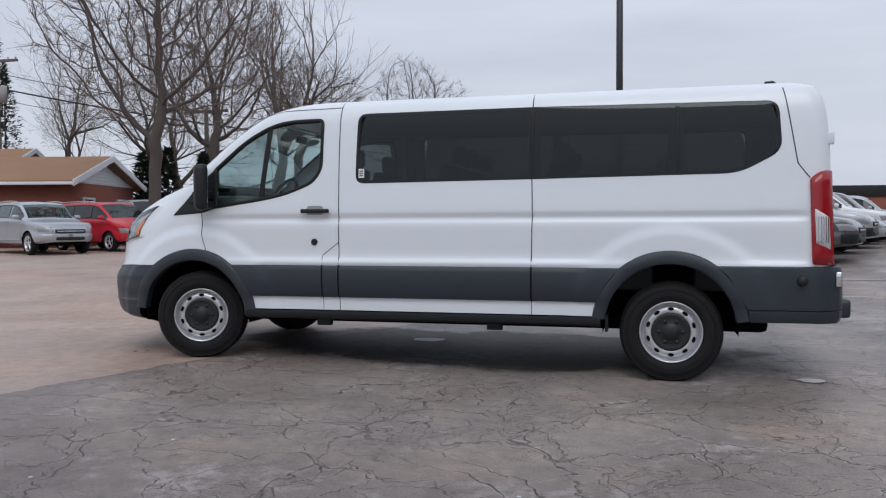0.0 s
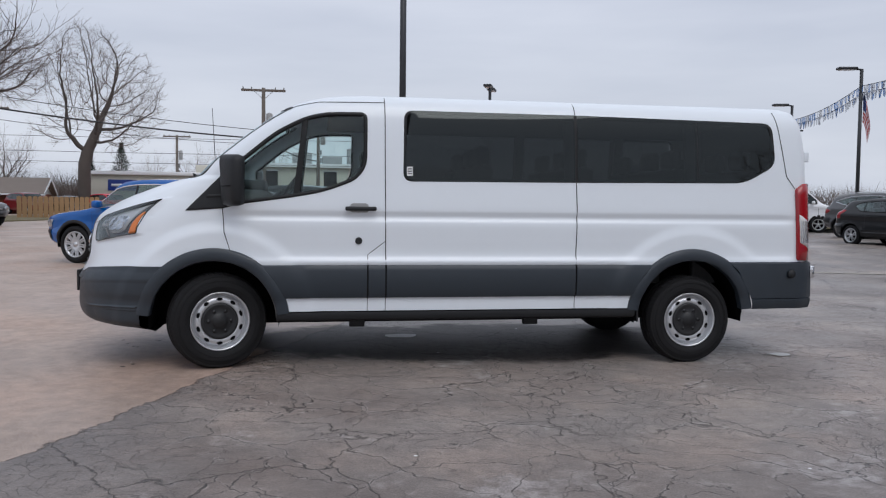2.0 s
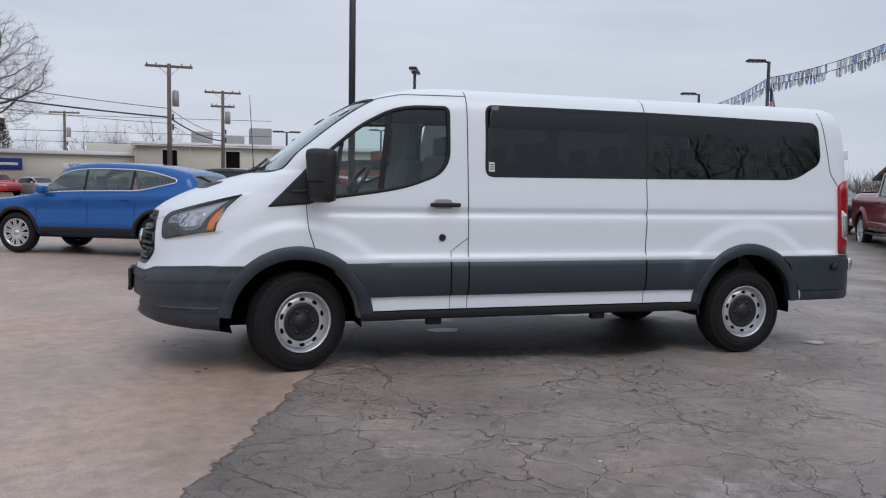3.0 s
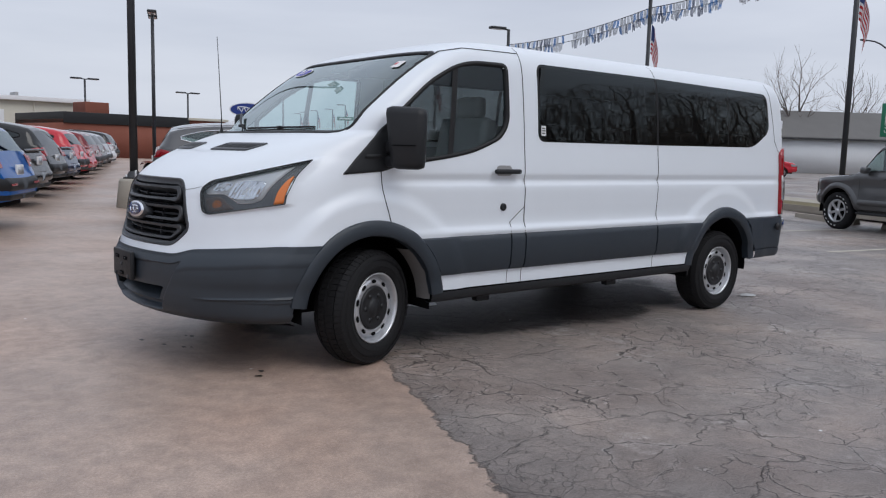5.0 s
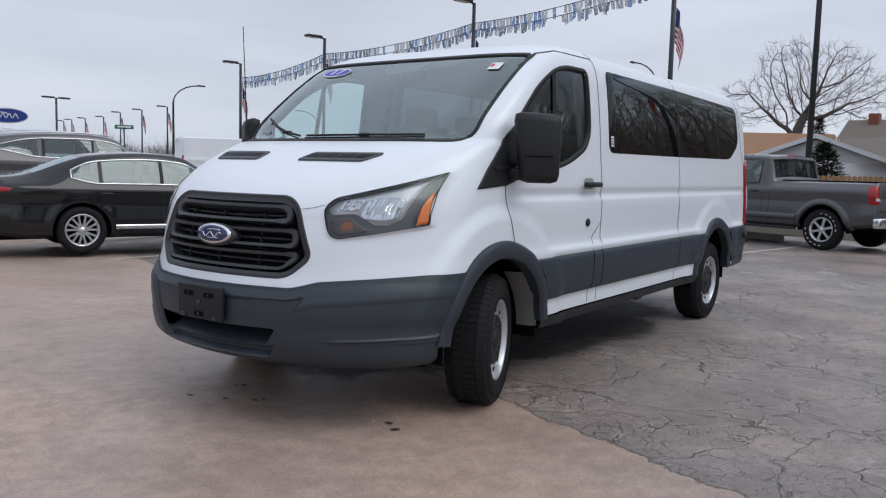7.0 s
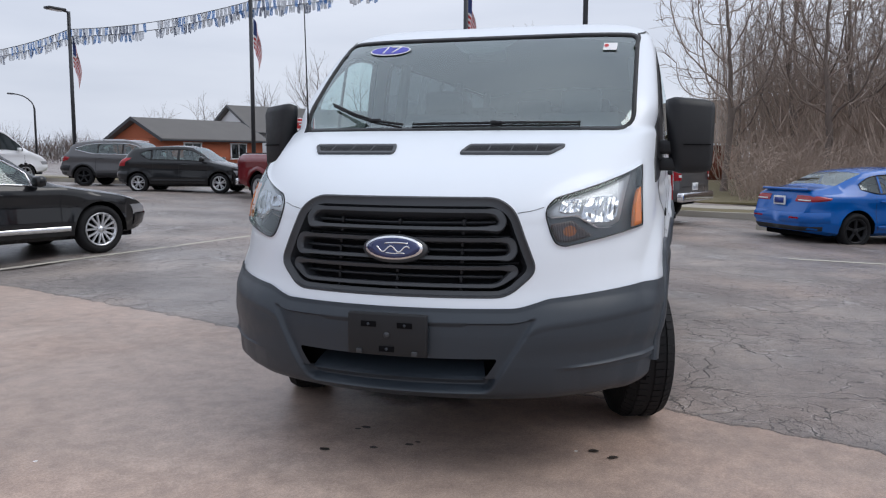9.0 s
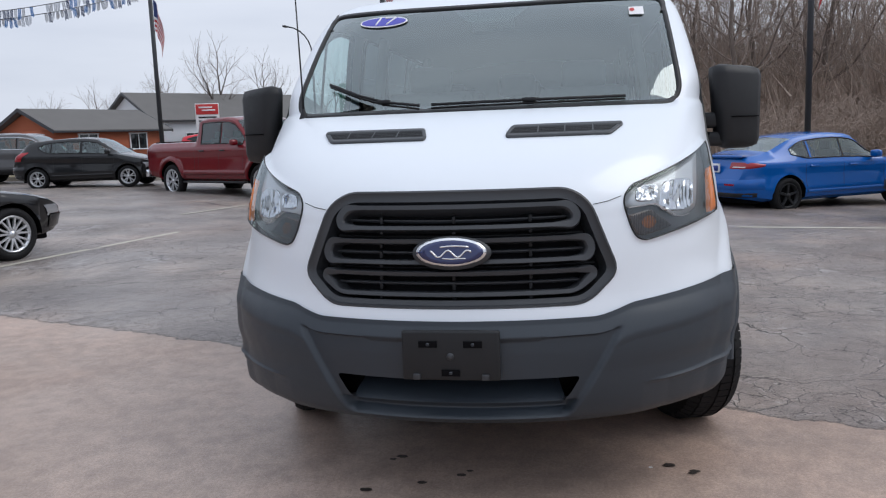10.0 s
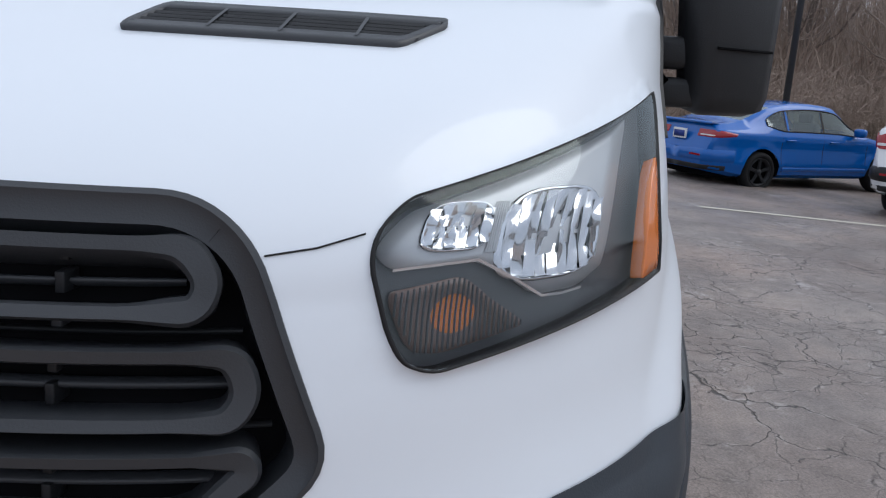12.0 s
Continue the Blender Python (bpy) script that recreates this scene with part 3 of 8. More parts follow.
def front_x(y, z):
    """The nose at that distance from the middle."""
    xf, w, d = curve_at(NOSE, z), curve_at(WIDE, z), curve_at(SWEEP, z)
    p = curve_at(SQUARE, z)
    return xf + d * (1 - max(1 - min(abs(y) / w, 1) ** p, 0) ** (1 / p))


def corner(a, z, sgn=1):
    """A place on the plan's front quarter by its angle, 0 at the middle of the nose and 90 where the flank begins."""
    xf, w, d, p = curve_at(NOSE, z), curve_at(WIDE, z), curve_at(SWEEP, z), curve_at(SQUARE, z)
    t = radians(a)
    return Vector((xf + d * (1 - max(math.cos(t), 0) ** (2 / p)), sgn * w * math.sin(t) ** (2 / p), z))


def flank(sgn):
    def place(x, z, off=0.0):
        e = 0.004
        y = half_width(x, z)
        dx, dz = (half_width(x + e, z) - half_width(x - e, z)) / (2 * e), (half_width(x, z + e) - half_width(x, z - e)) / (2 * e)
        nrm = Vector((-max(min(dx, 3), -3), 1, -max(min(dz, 3), -3))).normalized()
        return (x + nrm.x * off, sgn * (y + nrm.y * off), z + nrm.z * off)
    return place


def nose(y, z, off=0.0):
    """A place on the nose, the hood or the windscreen, by its distance from the middle and its height."""
    e = 0.004
    x = front_x(y, z)
    dy, dz = (front_x(y + e, z) - front_x(y - e, z)) / (2 * e), (front_x(y, z + e) - front_x(y, z - e)) / (2 * e)
    nrm = Vector((-1, dy, dz)).normalized()
    return (x + nrm.x * off, y + nrm.y * off, z + nrm.z * off)


def outline(z, n_front=70, n_side=190):
    """The van's plan at a height, from the middle of the nose along the flank to the middle of the tail."""
    xf, w, d, xr = curve_at(NOSE, z), curve_at(WIDE, z), curve_at(SWEEP, z), curve_at(TAIL, z)
    pts = []
    for i in range(n_front):
        t = math.pi / 2 * i / n_front
        q = corner(math.degrees(t), z)
        x, y = q.x, q.y
        pts.append((x, y + blister(x, z) * min(1, max(0, (x - xf - 0.1) / 0.2))))
    for i in range(n_side + 1):
        x = xf + d + (xr - 0.12 - xf - d) * i / n_side
        pts.append((x, w + blister(x, z)))
    for i in range(1, 8):
        t = math.pi / 2 * i / 7
        pts.append((xr - 0.12 + 0.12 * math.sin(t), w - 0.12 + 0.12 * math.cos(t) if w > 0.15 else w))
    pts.append((xr, 0.0))
    return pts


SIDE_WIN = rounded([(0.175, 1.265, 0.03), (0.60, 1.325, 0.1), (0.80, 1.365, 0.1), (1.03, 1.455, 0.09), (1.105, 1.56, 0.07), (1.11, 1.955, 0.05), (0.82, 1.95, 0.1), (0.66, 1.915, 0.1), (0.44, 1.80, 0.1), (0.165, 1.57, 0.03)], 0.05)
REAR_WIN = rounded([(1.39, 1.445, 0.07), (2.77, 1.455, 0.02), (4.20, 1.472, 0.10), (4.475, 1.62, 0.08), (4.455, 1.965, 0.08), (2.77, 1.985, 0.02), (1.40, 1.985, 0.07)], 0.05)
SCREEN = rounded([(-0.87, 1.450, 0.10), (0.87, 1.450, 0.10), (0.845, 1.998, 0.05), (-0.845, 1.998, 0.05)], 0.08, 7)
GRILLE = rounded([(-0.39, 1.157, 0.07), (0.39, 1.157, 0.07), (0.462, 1.11, 0.06), (0.556, 0.872, 0.045), (0.45, 0.772, 0.05), (-0.45, 0.772, 0.05), (-0.556, 0.872, 0.045), (-0.462, 1.11, 0.06)], 0.06)
TRIANGLE = rounded([(-0.215, 1.205, 0.01), (0.06, 1.225, 0.02), (0.20, 1.265, 0.02), (0.19, 1.585, 0.02), (0.075, 1.50, 0.02)], 0.02)
INTAKE = rounded([(-0.425, 0.535, 0.02), (0.425, 0.535, 0.02), (0.372, 0.45, 0.03), (-0.372, 0.45, 0.03)], 0.02)


def bumper_top(y):
    u = min(max((abs(y) - 0.46) / 0.15, 0), 1)
    return 0.732 + 0.030 * u * u * (3 - 2 * u) + 0.036 * min(max((abs(y) - 0.55) / 0.40, 0), 1)


def angle_of(c):
    p = curve_at(SQUARE, c.z)
    return math.degrees(math.asin(min((abs(c.y) / curve_at(WIDE, c.z)), 1) ** (p / 2)))


def van_body(van):
    zs = [0.36 + 0.024 * i for i in range(19)] + [0.80 + 0.0085 * i for i in range(52)] + [1.245 + 0.014 * i for i in range(17)] + [1.475 + 0.032 * i for i in range(17)] + [2.0, 2.015, 2.03, 2.045, 2.06, 2.075, 2.09, 2.1, 2.11, 2.12, 2.128, 2.132, 2.135]
    zs = sorted(set(round(z, 4) for z in zs))
    rows = []
    for z in zs:
        half = outline(z)
        rows.append([(x, -y, z) for x, y in half] + [(x, y, z) for x, y in half[-2:0:-1]])
    verts, faces = strip(rows, True)
    faces.append(tuple(range(len(verts) - len(rows[0]), len(verts))))
    bm = bmesh.new()
    me = mesh_of(verts, faces)
    bm.from_mesh(me)
    bpy.data.meshes.remove(me)

    def gone(c):
        if c.z < 0.445 and 0.3 < c.x < 3.4:
            return True
        if c.x > 4.24 and c.z < 0.60:
            return True
        for ax in AXLES:
            if math.hypot(c.x - ax, c.z - 0.385) < 0.50 and c.z < 0.9 and abs(c.y) > 0.5:
                return True
        if c.x < -0.2 and c.z < bumper_top(c.y) - 0.02 and math.hypot(c.x, c.z - 0.385) > 0.4:
            return True
        if abs(c.y) > 0.55 and (inside(SIDE_WIN, c.x, c.z) or inside(REAR_WIN, c.x, c.z)) and c.x > 0.1 and half_width(c.x, c.z) - abs(c.y) < 0.03:
            return True
        if c.x < 0.9 and c.z > 1.42 and inside(SCREEN, c.y, c.z):
            return True
        if c.x < -0.6 and inside(GRILLE, c.y, c.z):
            return True
        if c.x < 0 and 0.95 < c.z < 1.32 and inside(LAMP, angle_of(c), c.z):
            return True
        return False

    cut(bm, gone)

    def put_side(v, q):
        v.co = Vector(flank(-1 if v.co.y < 0 else 1)(q.x, q.y))

    def put_nose(v, q):
        v.co = Vector(nose(q.x, q.y))

    for poly in (SIDE_WIN, REAR_WIN):
        snap(bm, dense(poly), 0.03, lambda co: Vector((co.x, co.z)) if abs(co.y) > 0.55 and co.x > 0.1 else Vector((99, 99)), put_side)
    snap(bm, dense(SCREEN), 0.035, lambda co: Vector((co.y, co.z)) if co.x < 0.9 and co.z > 1.41 else Vector((99, 99)), put_nose)
    snap(bm, dense(GRILLE, 0.02), 0.03, lambda co: Vector((co.y, co.z)) if co.x < -0.6 else Vector((99, 99)), put_nose)
    wide = [Vector((p.x * 0.012, p.y)) for p in dense(LAMP, 1.0)]

    def put_lamp(v, q):
        v.co = corner(q.x / 0.012, q.y, -1 if v.co.y < 0 else 1)

    snap(bm, wide, 0.03, lambda co: Vector((angle_of(co) * 0.012, co.z)) if co.x < 0 and 0.93 < co.z < 1.33 else Vector((99, 99)), put_lamp)
    return part("body", bm, M_WHITE, van, "white painted steel body")


def seam(van, pts, place, width=0.007, name="panel_gap", off=0.0015):
    """A thin dark gap between panels along points of a surface."""
    fine = []
    for a, b in zip(pts, pts[1:]):
        a, b = Vector(a), Vector(b)
        k = max(1, int((b - a).length / 0.03))
        fine += [a.lerp(b, i / k) for i in range(k)]
    fine.append(Vector(pts[-1]))
    rows = []
    for i, p in enumerate(fine):
        d = fine[min(i + 1, len(fine) - 1)] - fine[max(i - 1, 0)]
        s = Vector((-d.y, d.x)).normalized() * width / 2
        rows.append([place(*(p - s), off), place(*p, off + 0.0015), place(*(p + s), off)])
    return part(name, strip(rows), M_SEAL, van)


def van_flank(van, sgn):
    at = flank(sgn)
    # glass and its black surrounds
    glass_1 = part("window", grid_fill(SIDE_WIN, at, -0.012), M_GLASS, van, "clear front door window glass")
    part("window_frame", frame_strip(dense(SIDE_WIN), at, 0.018, 0.008, 0.003, 0.03), M_SEAL, glass_1)
    div = [(0.585, 1.33), (0.655, 1.905)]
    part("divider_bar", strip([[at(x - 0.022, z, -0.004), at(x, z, 0.004), at(x + 0.022, z, -0.004)] for x, z in (Vector(div[0]).lerp(Vector(div[1]), k / 8) for k in range(9))]), M_SEAL, glass_1)
    pane_a = [Vector((min(p.x, 2.755), p.y)) for p in REAR_WIN]
    pane_b = [Vector((max(p.x, 2.772), p.y)) for p in REAR_WIN]
    for poly in (pane_a, pane_b):
        g = part("window", grid_fill(poly, at, 0.003), M_TINT, van, "dark privacy side glass")
        g.visible_shadow = True
    part("window_frame", frame_strip(dense(REAR_WIN), at, 0.020, 0.003, 0.001, 0.02), M_SEAL, g)
    for x, z0, z1 in ((2.763, 1.456, 1.984), (3.79, 1.480, 1.955)):
        part("divider_bar", strip([[at(x - 0.02, z, 0.001), at(x, z, 0.0035), at(x + 0.02, z, 0.001)] for z in (z0 + (z1 - z0) * k / 8 for k in range(9))]), M_SEAL, g)
    lab = part("window_label", strip([[at(x, 1.485 + 0.07 * k, 0.006) for k in (0, 1)] for x in (1.415, 1.46)]), M_SIGN_WHITE, g, "small white paper label")
    for k in (0.25, 0.5, 0.75):
        part("label_print", strip([[at(x, 1.485 + 0.07 * k - 0.004 + 0.008 * j, 0.0075) for j in (0, 1)] for x in (1.422, 1.452)]), M_BLACK, lab)
    # black corner in front of the door window
    part("corner_trim", patch(dense(TRIANGLE, 0.03), at, 0.006, 0.02, 8), M_BLACK, van, "black plastic quarter trim")
    part("corner_rib", strip([[at(-0.06 + 0.22 * k / 6, 1.30 + 0.012 * k / 6, 0.007), at(-0.06 + 0.22 * k / 6, 1.312 + 0.012 * k / 6, 0.018), at(-0.05 + 0.21 * k / 6, 1.325 + 0.012 * k / 6, 0.007)] for k in range(7)]), M_BLACK, van)
    # shut lines
    seam(van, [(0.40, 1.905), (0.58, 2.0), (0.75, 2.035), (1.25, 2.045)], at, 0.006)
    seam(van, [(0.05, 1.24), (0.065, 1.05), (0.115, 0.89)], at, 0.006)
    seam(van, [(1.25, 2.085), (1.25, 1.6), (1.255, 0.82)], at)
    seam(van, [(1.255, 0.56), (1.255, 0.45)], at, 0.005)
    seam(van, [(2.763, 2.085), (2.763, 1.99)], at)
    seam(van, [(2.763, 1.452), (2.768, 1.2), (2.76, 0.82)], at)
    seam(van, [(2.76, 0.56), (2.76, 0.45)], at, 0.005)
    seam(van, [(1.118, 0.56), (1.118, 0.45)], at, 0.004)
    if sgn < 0:
        seam(van, [(1.118, 0.82), (1.118, 0.885), (1.25, 0.985)], at, 0.005, "fuel_flap_gap")
    seam(van, [(4.49, 2.06), (4.575, 1.53), (4.65, 1.43)], at)
    # lower cladding, panel by panel, with bevelled lips
    for x0, x1 in ((0.44, 1.112), (1.124, 1.25), (1.262, 2.754), (2.768, 3.24)):
        rows = []
        for i in range(17):
            row = []
            for z, o in ((0.558, -0.004), (0.562, 0.014), (0.60, 0.02), (0.70, 0.022), (0.765, 0.020), (0.80, 0.012), (0.808, -0.002)):
                reach = math.sqrt(0.542 ** 2 - (z - 0.382) ** 2)
                a = reach - 0.012 if x0 < 0.5 else x0
                b = 3.738 - reach if x1 > 3.2 else x1
                row.append(at(a + (b - a) * i / 16, z, o))
            rows.append(row)
        v, f = strip(rows)
        n = len(v)
        f += [tuple(range(7)), tuple(range(n - 7, n))[::-1]]
        sharp(part("cladding_panel", (v, f), M_CLAD, van, "dark grey moulded side cladding"))
    rows = [[at(x, 0.445, 0.0), at(x, 0.45, 0.012), at(x, 0.425, 0.02), at(x, 0.395, 0.012), at(x, 0.37, -0.02), at(x, 0.36, -0.12)] for x in (0.44 + 2.82 * i / 24 for i in range(25))]
    sharp(part("sill", strip(rows), M_BLACK, van, "black rocker sill"))
    for x in (1.118, 1.256, 2.761):
        seam(van, [(x, 0.812), (x, 0.556)], at, 0.013, "cladding_gap", 0.004)
    # wheel arch mouldings
    for ax in AXLES:
        rows = []
        n = 44
        for i in range(n + 1):
            t = radians(7 + 166 * i / n)
            row = []
            for r, off in ((0.455, -0.05), (0.458, 0.010), (0.475, 0.022), (0.53, 0.022), (0.548, 0.014), (0.553, -0.005)):
                sx = 0.985 if ax else 1.0
                x, z = ax - 0.012 + r * sx * math.cos(t), 0.382 + r * math.sin(t)
                row.append(at(x, max(z, 0.37), off))
            rows.append(row)
        sharp(part("arch_moulding", strip(rows), M_CLAD, van, "dark grey wheel arch moulding"), 50)
        # wheel well, near-black to carry the shade inside it
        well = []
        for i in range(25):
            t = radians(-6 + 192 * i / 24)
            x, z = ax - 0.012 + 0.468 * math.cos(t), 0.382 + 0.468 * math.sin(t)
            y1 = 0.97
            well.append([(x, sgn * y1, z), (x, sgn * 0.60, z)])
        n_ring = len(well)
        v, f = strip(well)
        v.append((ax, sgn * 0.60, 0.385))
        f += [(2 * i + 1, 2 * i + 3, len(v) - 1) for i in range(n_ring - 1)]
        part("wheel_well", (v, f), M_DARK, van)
        if ax:
            continue
        # strip of the liner behind the front wheel, coloured as lit
        lip = []
        for i in range(13):
            t = radians(3 + 48 * i / 12)
            x, z = ax - 0.012 + 0.460 * math.cos(t), 0.382 + 0.460 * math.sin(t)
            lip.append([(x, sgn * 0.985, z), (x - 0.012, sgn * 0.95, z - 0.004), (x - 0.016, sgn * 0.86, z - 0.006)])
        part("arch_liner", strip(lip), M_LINER, van, "grey arch liner lip, painted pale as if lit")
    # rear quarter bumper
    rows = []
    for z, off in ((0.435, -0.03), (0.44, 0.012), (0.48, 0.028), (0.52, 0.03), (0.525, 0.02), (0.53, 0.03), (0.76, 0.028), (0.82, 0.016), (0.83, -0.004)):
        x0 = 3.738 + math.sqrt(max(0.542 ** 2 - (z - 0.382) ** 2, 0))
        row = [at(x0 + (4.76 - x0) * i / 10, z, off) for i in range(11)] + [(4.82 + off, sgn * 0.94, z), (4.865 + off, sgn * 0.82, z), (4.885 + off, 0, z)]
        rows.append(row)
    sharp(part("rear_bumper", strip(rows), M_CLAD, van, "dark grey rear bumper end"))
    part("bumper_step", box(4.90, sgn * 0.36, 0.515, 0.15, 0.72, 0.13, 0.025), M_CLAD, van)
    part("bumper_plug", lathe([(0, 0.0), (0, 0.03), (0.01, 0.035), (0.02, 0.03)], "y", 20, (4.60, sgn * (half_width(4.6, 0.73) + 0.045) - 0.01, 0.73)), M_BLACK, van)
    # tail lamp
    lamp = part("tail_lamp", patch(dense(rounded([(4.665, 0.84, 0.02), (4.80, 0.835, 0.01), (4.78, 1.475, 0.01), (4.72, 1.475, 0.03), (4.65, 1.425, 0.02)], 0.02), 0.05), lambda x, z, o=0.0: flank(sgn)(min(x, 4.75), z, o) if x < 4.75 else (x + 0.015, sgn * (half_width(4.75, z) - (x - 4.75) * 1.2 + o), z), 0.022, 0.04, 4), M_RED, van, "red tail lamp")
    part("reverse_lens", patch(dense(rounded([(4.685, 0.985, 0.01), (4.765, 0.94, 0.01), (4.755, 1.16, 0.01), (4.675, 1.22, 0.01)], 0.01), 0.04), at, 0.027, 0.006, 3), M_WHITE_LENS, lamp)
    for x in (4.692, 4.706, 4.720, 4.734, 4.748):
        part("lens_rib", strip([[at(x - 0.004, z, 0.029), at(x, z, 0.032), at(x + 0.004, z, 0.029)] for z in (0.985, 1.05, 1.11, 1.165)]), M_REFLECT, lamp)
    # rear door hinges
    for z in (1.70,):
        part("door_hinge", box(4.79, sgn * 0.895, z, 0.05, 0.035, 0.085, 0.008), M_WHITE, van)
    part("door_hinge", box(4.84, sgn * 0.955, 0.74, 0.04, 0.04, 0.10, 0.008), M_CHROME, van)
    # handles and lock
    hx, hz = 1.065, 1.232
    hw = half_width(hx, hz)
    # flat grey patch for the cup's shade; the door is not hollowed here
    cup = part("handle_recess", patch(dense(rounded([(0.985, hz - 0.028, 0.02), (1.125, hz - 0.028, 0.02), (1.125, hz + 0.04, 0.03), (0.985, hz + 0.04, 0.03)], 0.03), 0.02), at, 0.002, 0.0, 4), M_TRIM, van)
    part("door_handle", box(hx, sgn * (hw + 0.03), hz, 0.235, 0.03, 0.032, 0.012), M_BLACK, van, "black pull handle")
    part("door_lock", lathe([(sgn * -0.01, 0.026), (sgn * 0.008, 0.026), (sgn * 0.012, 0.020), (sgn * 0.012, 0.010), (sgn * 0.009, 0.0)], "y", 24, (1.05, sgn * half_width(1.05, 0.99), 0.99)), M_BLACK, van)
    # mirror
    arm_y = half_width(0.1, 1.40)
    tilt = pose(0, 0, 0, 0, 0, sgn * -33)
    mir = part("mirror", box(0, 0, 0, 0.11, 0.235, 0.375, 0.045), M_BLACK, van, "tall black door mirror")
    for v in mir.data.vertices:
        k = v.co.z / 0.19
        out = sgn * v.co.y / 0.11
        v.co.y -= sgn * (0.022 * k if out < 0 else -0.004 * k)
        v.co.x += 0.014 * k * k + 0.012 * out * out * (1 if v.co.x < 0 else 0)
        v.co.z -= 0.012 * max(out, 0) * (1 if k > 0 else 0)
    mir.data.transform(Matrix.Translation((0.125, sgn * 1.135, 1.430)) @ tilt)
    glass_m = part("mirror_glass", box(0.058, 0, 0.012, 0.006, 0.17, 0.28, 0.002), M_CHROME, mir)
    glass_m.data.transform(Matrix.Translation((0.125, sgn * 1.135, 1.430)) @ tilt)
    gap = part("mirror_gap", box(-0.047, 0, -0.045, 0.010, 0.15, 0.005, 0.0), M_DARK, mir)
    gap.data.transform(Matrix.Translation((0.125, sgn * 1.135, 1.430)) @ tilt)
    part("mirror_arm", box(0.12, sgn * 1.01, 1.372, 0.085, 0.17, 0.07, 0.018), M_BLACK, mir)
    part("mirror_arm", box(0.12, sgn * 1.01, 1.288, 0.095, 0.17, 0.065, 0.018), M_BLACK, mir)


LAMP = rounded([(34.2, 1.112, 2.0), (36.0, 1.155, 1.0), (44.5, 1.192, 1.0), (65.4, 1.288, 0.5), (66.6, 1.235, 0.5), (68.8, 1.036, 0.5), (60, 1.017, 1.0), (48.5, 0.988, 1.0), (40.2, 0.966, 1.5), (37.6, 0.984, 1.0)], 0.5)


def head_lamp(van, sgn):
    at = flank(sgn)
    # outline in the arc angle round the corner and the height
    poly = dense(LAMP, 1.6)

    def arc(a, z, off=0.0):

        def raw(a, z):
            return corner(a, z, sgn)
        p = raw(a, z)
        nrm = (raw(a + 0.5, z) - raw(a - 0.5, z)).cross(raw(a, z + 0.004) - raw(a, z - 0.004)).normalized()
        if nrm.x > 0 or nrm.y * sgn < 0 and abs(nrm.y) > 0.7:
            nrm = -nrm
        return tuple(p + nrm * off)

    lamp = part("head_lamp", patch(poly, arc, -0.03, 0.0, 6), M_LAMPGREY, van, "clear headlamp with amber side marker")
    part("lamp_rim", strip([[arc(*p, -0.03) for p in poly], [arc(*p, 0.004) for p in poly], [arc(*(Vector(p) + (Vector(p) - Vector((51, 1.12))) * 0.018), 0.004) for p in poly], [arc(*(Vector(p) + (Vector(p) - Vector((51, 1.12))) * 0.02), -0.01) for p in poly]], True), M_SEAL, lamp)
    # bright upper chamber above a stepped chrome line, with the main and the inner reflector
    part("bezel", patch(dense(rounded([(34.7, 1.108, 1), (36.5, 1.151, 1), (44.8, 1.188, 1), (61.5, 1.262, 1), (60.5, 1.15, 1), (59.5, 1.06, 1), (55.5, 1.041, 1), (50.6, 1.039, 1), (43.7, 1.089, 1), (36.6, 1.082, 1)], 0.5), 2), arc, -0.024, 0.004, 4), M_BEZEL, lamp, "satin grey lamp bezel")
    for a, z, ra, rz in ((51.6, 1.114, 6.0, 0.058), (41.3, 1.131, 3.0, 0.028)):
        circ = [Vector((a + ra * math.copysign(abs(math.cos(t)) ** 0.6, math.cos(t)), z + rz * math.copysign(abs(math.sin(t)) ** 0.6, math.sin(t)))) for t in (2 * math.pi * (k + 0.5) / 28 for k in range(28))]
        bowl = part("reflector", strip([[arc(*(Vector((a, z)) + (p - Vector((a, z))) * s), o) for p in circ] for s, o in ((1.06, -0.0235), (1.0, -0.017), (0.95, -0.019), (0.9, -0.028), (0.5, -0.029))], True), M_REFLECT, lamp, "faceted chrome reflector")
        rnd = random.Random(int(a))
        cols = 9 if ra > 5 else 6
        for k in range(cols):
            u = (k + 0.5) / cols * 2 - 1
            h = (1 - abs(u) ** 3.3) ** 0.3 * 0.93
            step = ra / cols * 0.92
            rows = []
            for s in (-1, -0.5, -0.45, 0.05, 0.1, 0.55, 0.6, 1):
                t1, t2 = rnd.uniform(-0.003, 0.003), rnd.uniform(-0.003, 0.003)
                deep = -0.016 - 0.009 * (1 - u * u) * (1 - s * s)
                rows.append([arc(a + ra * u + dx * step, z + rz * h * s, deep + (t1 if dx < 0 else t2 if dx > 0 else 0.002)) for dx in (-1, -0.4, 0.4, 1)])
            part("flute", strip(rows), M_REFLECT, bowl)
        part("bulb", lathe([(0, 0.0), (0.0, 0.010), (0.016, 0.010), (0.022, 0.0)], "x", 12, arc(a, z, -0.035)), M_CHROME, lamp)
    # upright fluted panel between the two reflectors
    for k in range(7):
        a = 44.4 + 0.22 * k
        part("flute", strip([[arc(a - 0.09, z, -0.0225), arc(a, z, -0.0195), arc(a + 0.09, z, -0.0225)] for z in (1.098, 1.13, 1.16)]), M_BEZEL, lamp)
    # indicator below, ribbed
    part("indicator", patch(dense(rounded([(36.7, 1.054, 0.6), (42.6, 1.070, 0.8), (49.3, 1.006, 0.8), (41.0, 0.983, 1.2), (38.6, 0.990, 0.8)], 0.5), 1.0), arc, -0.018, 0.006, 3), M_INDICATOR, lamp, "smoked ribbed indicator")
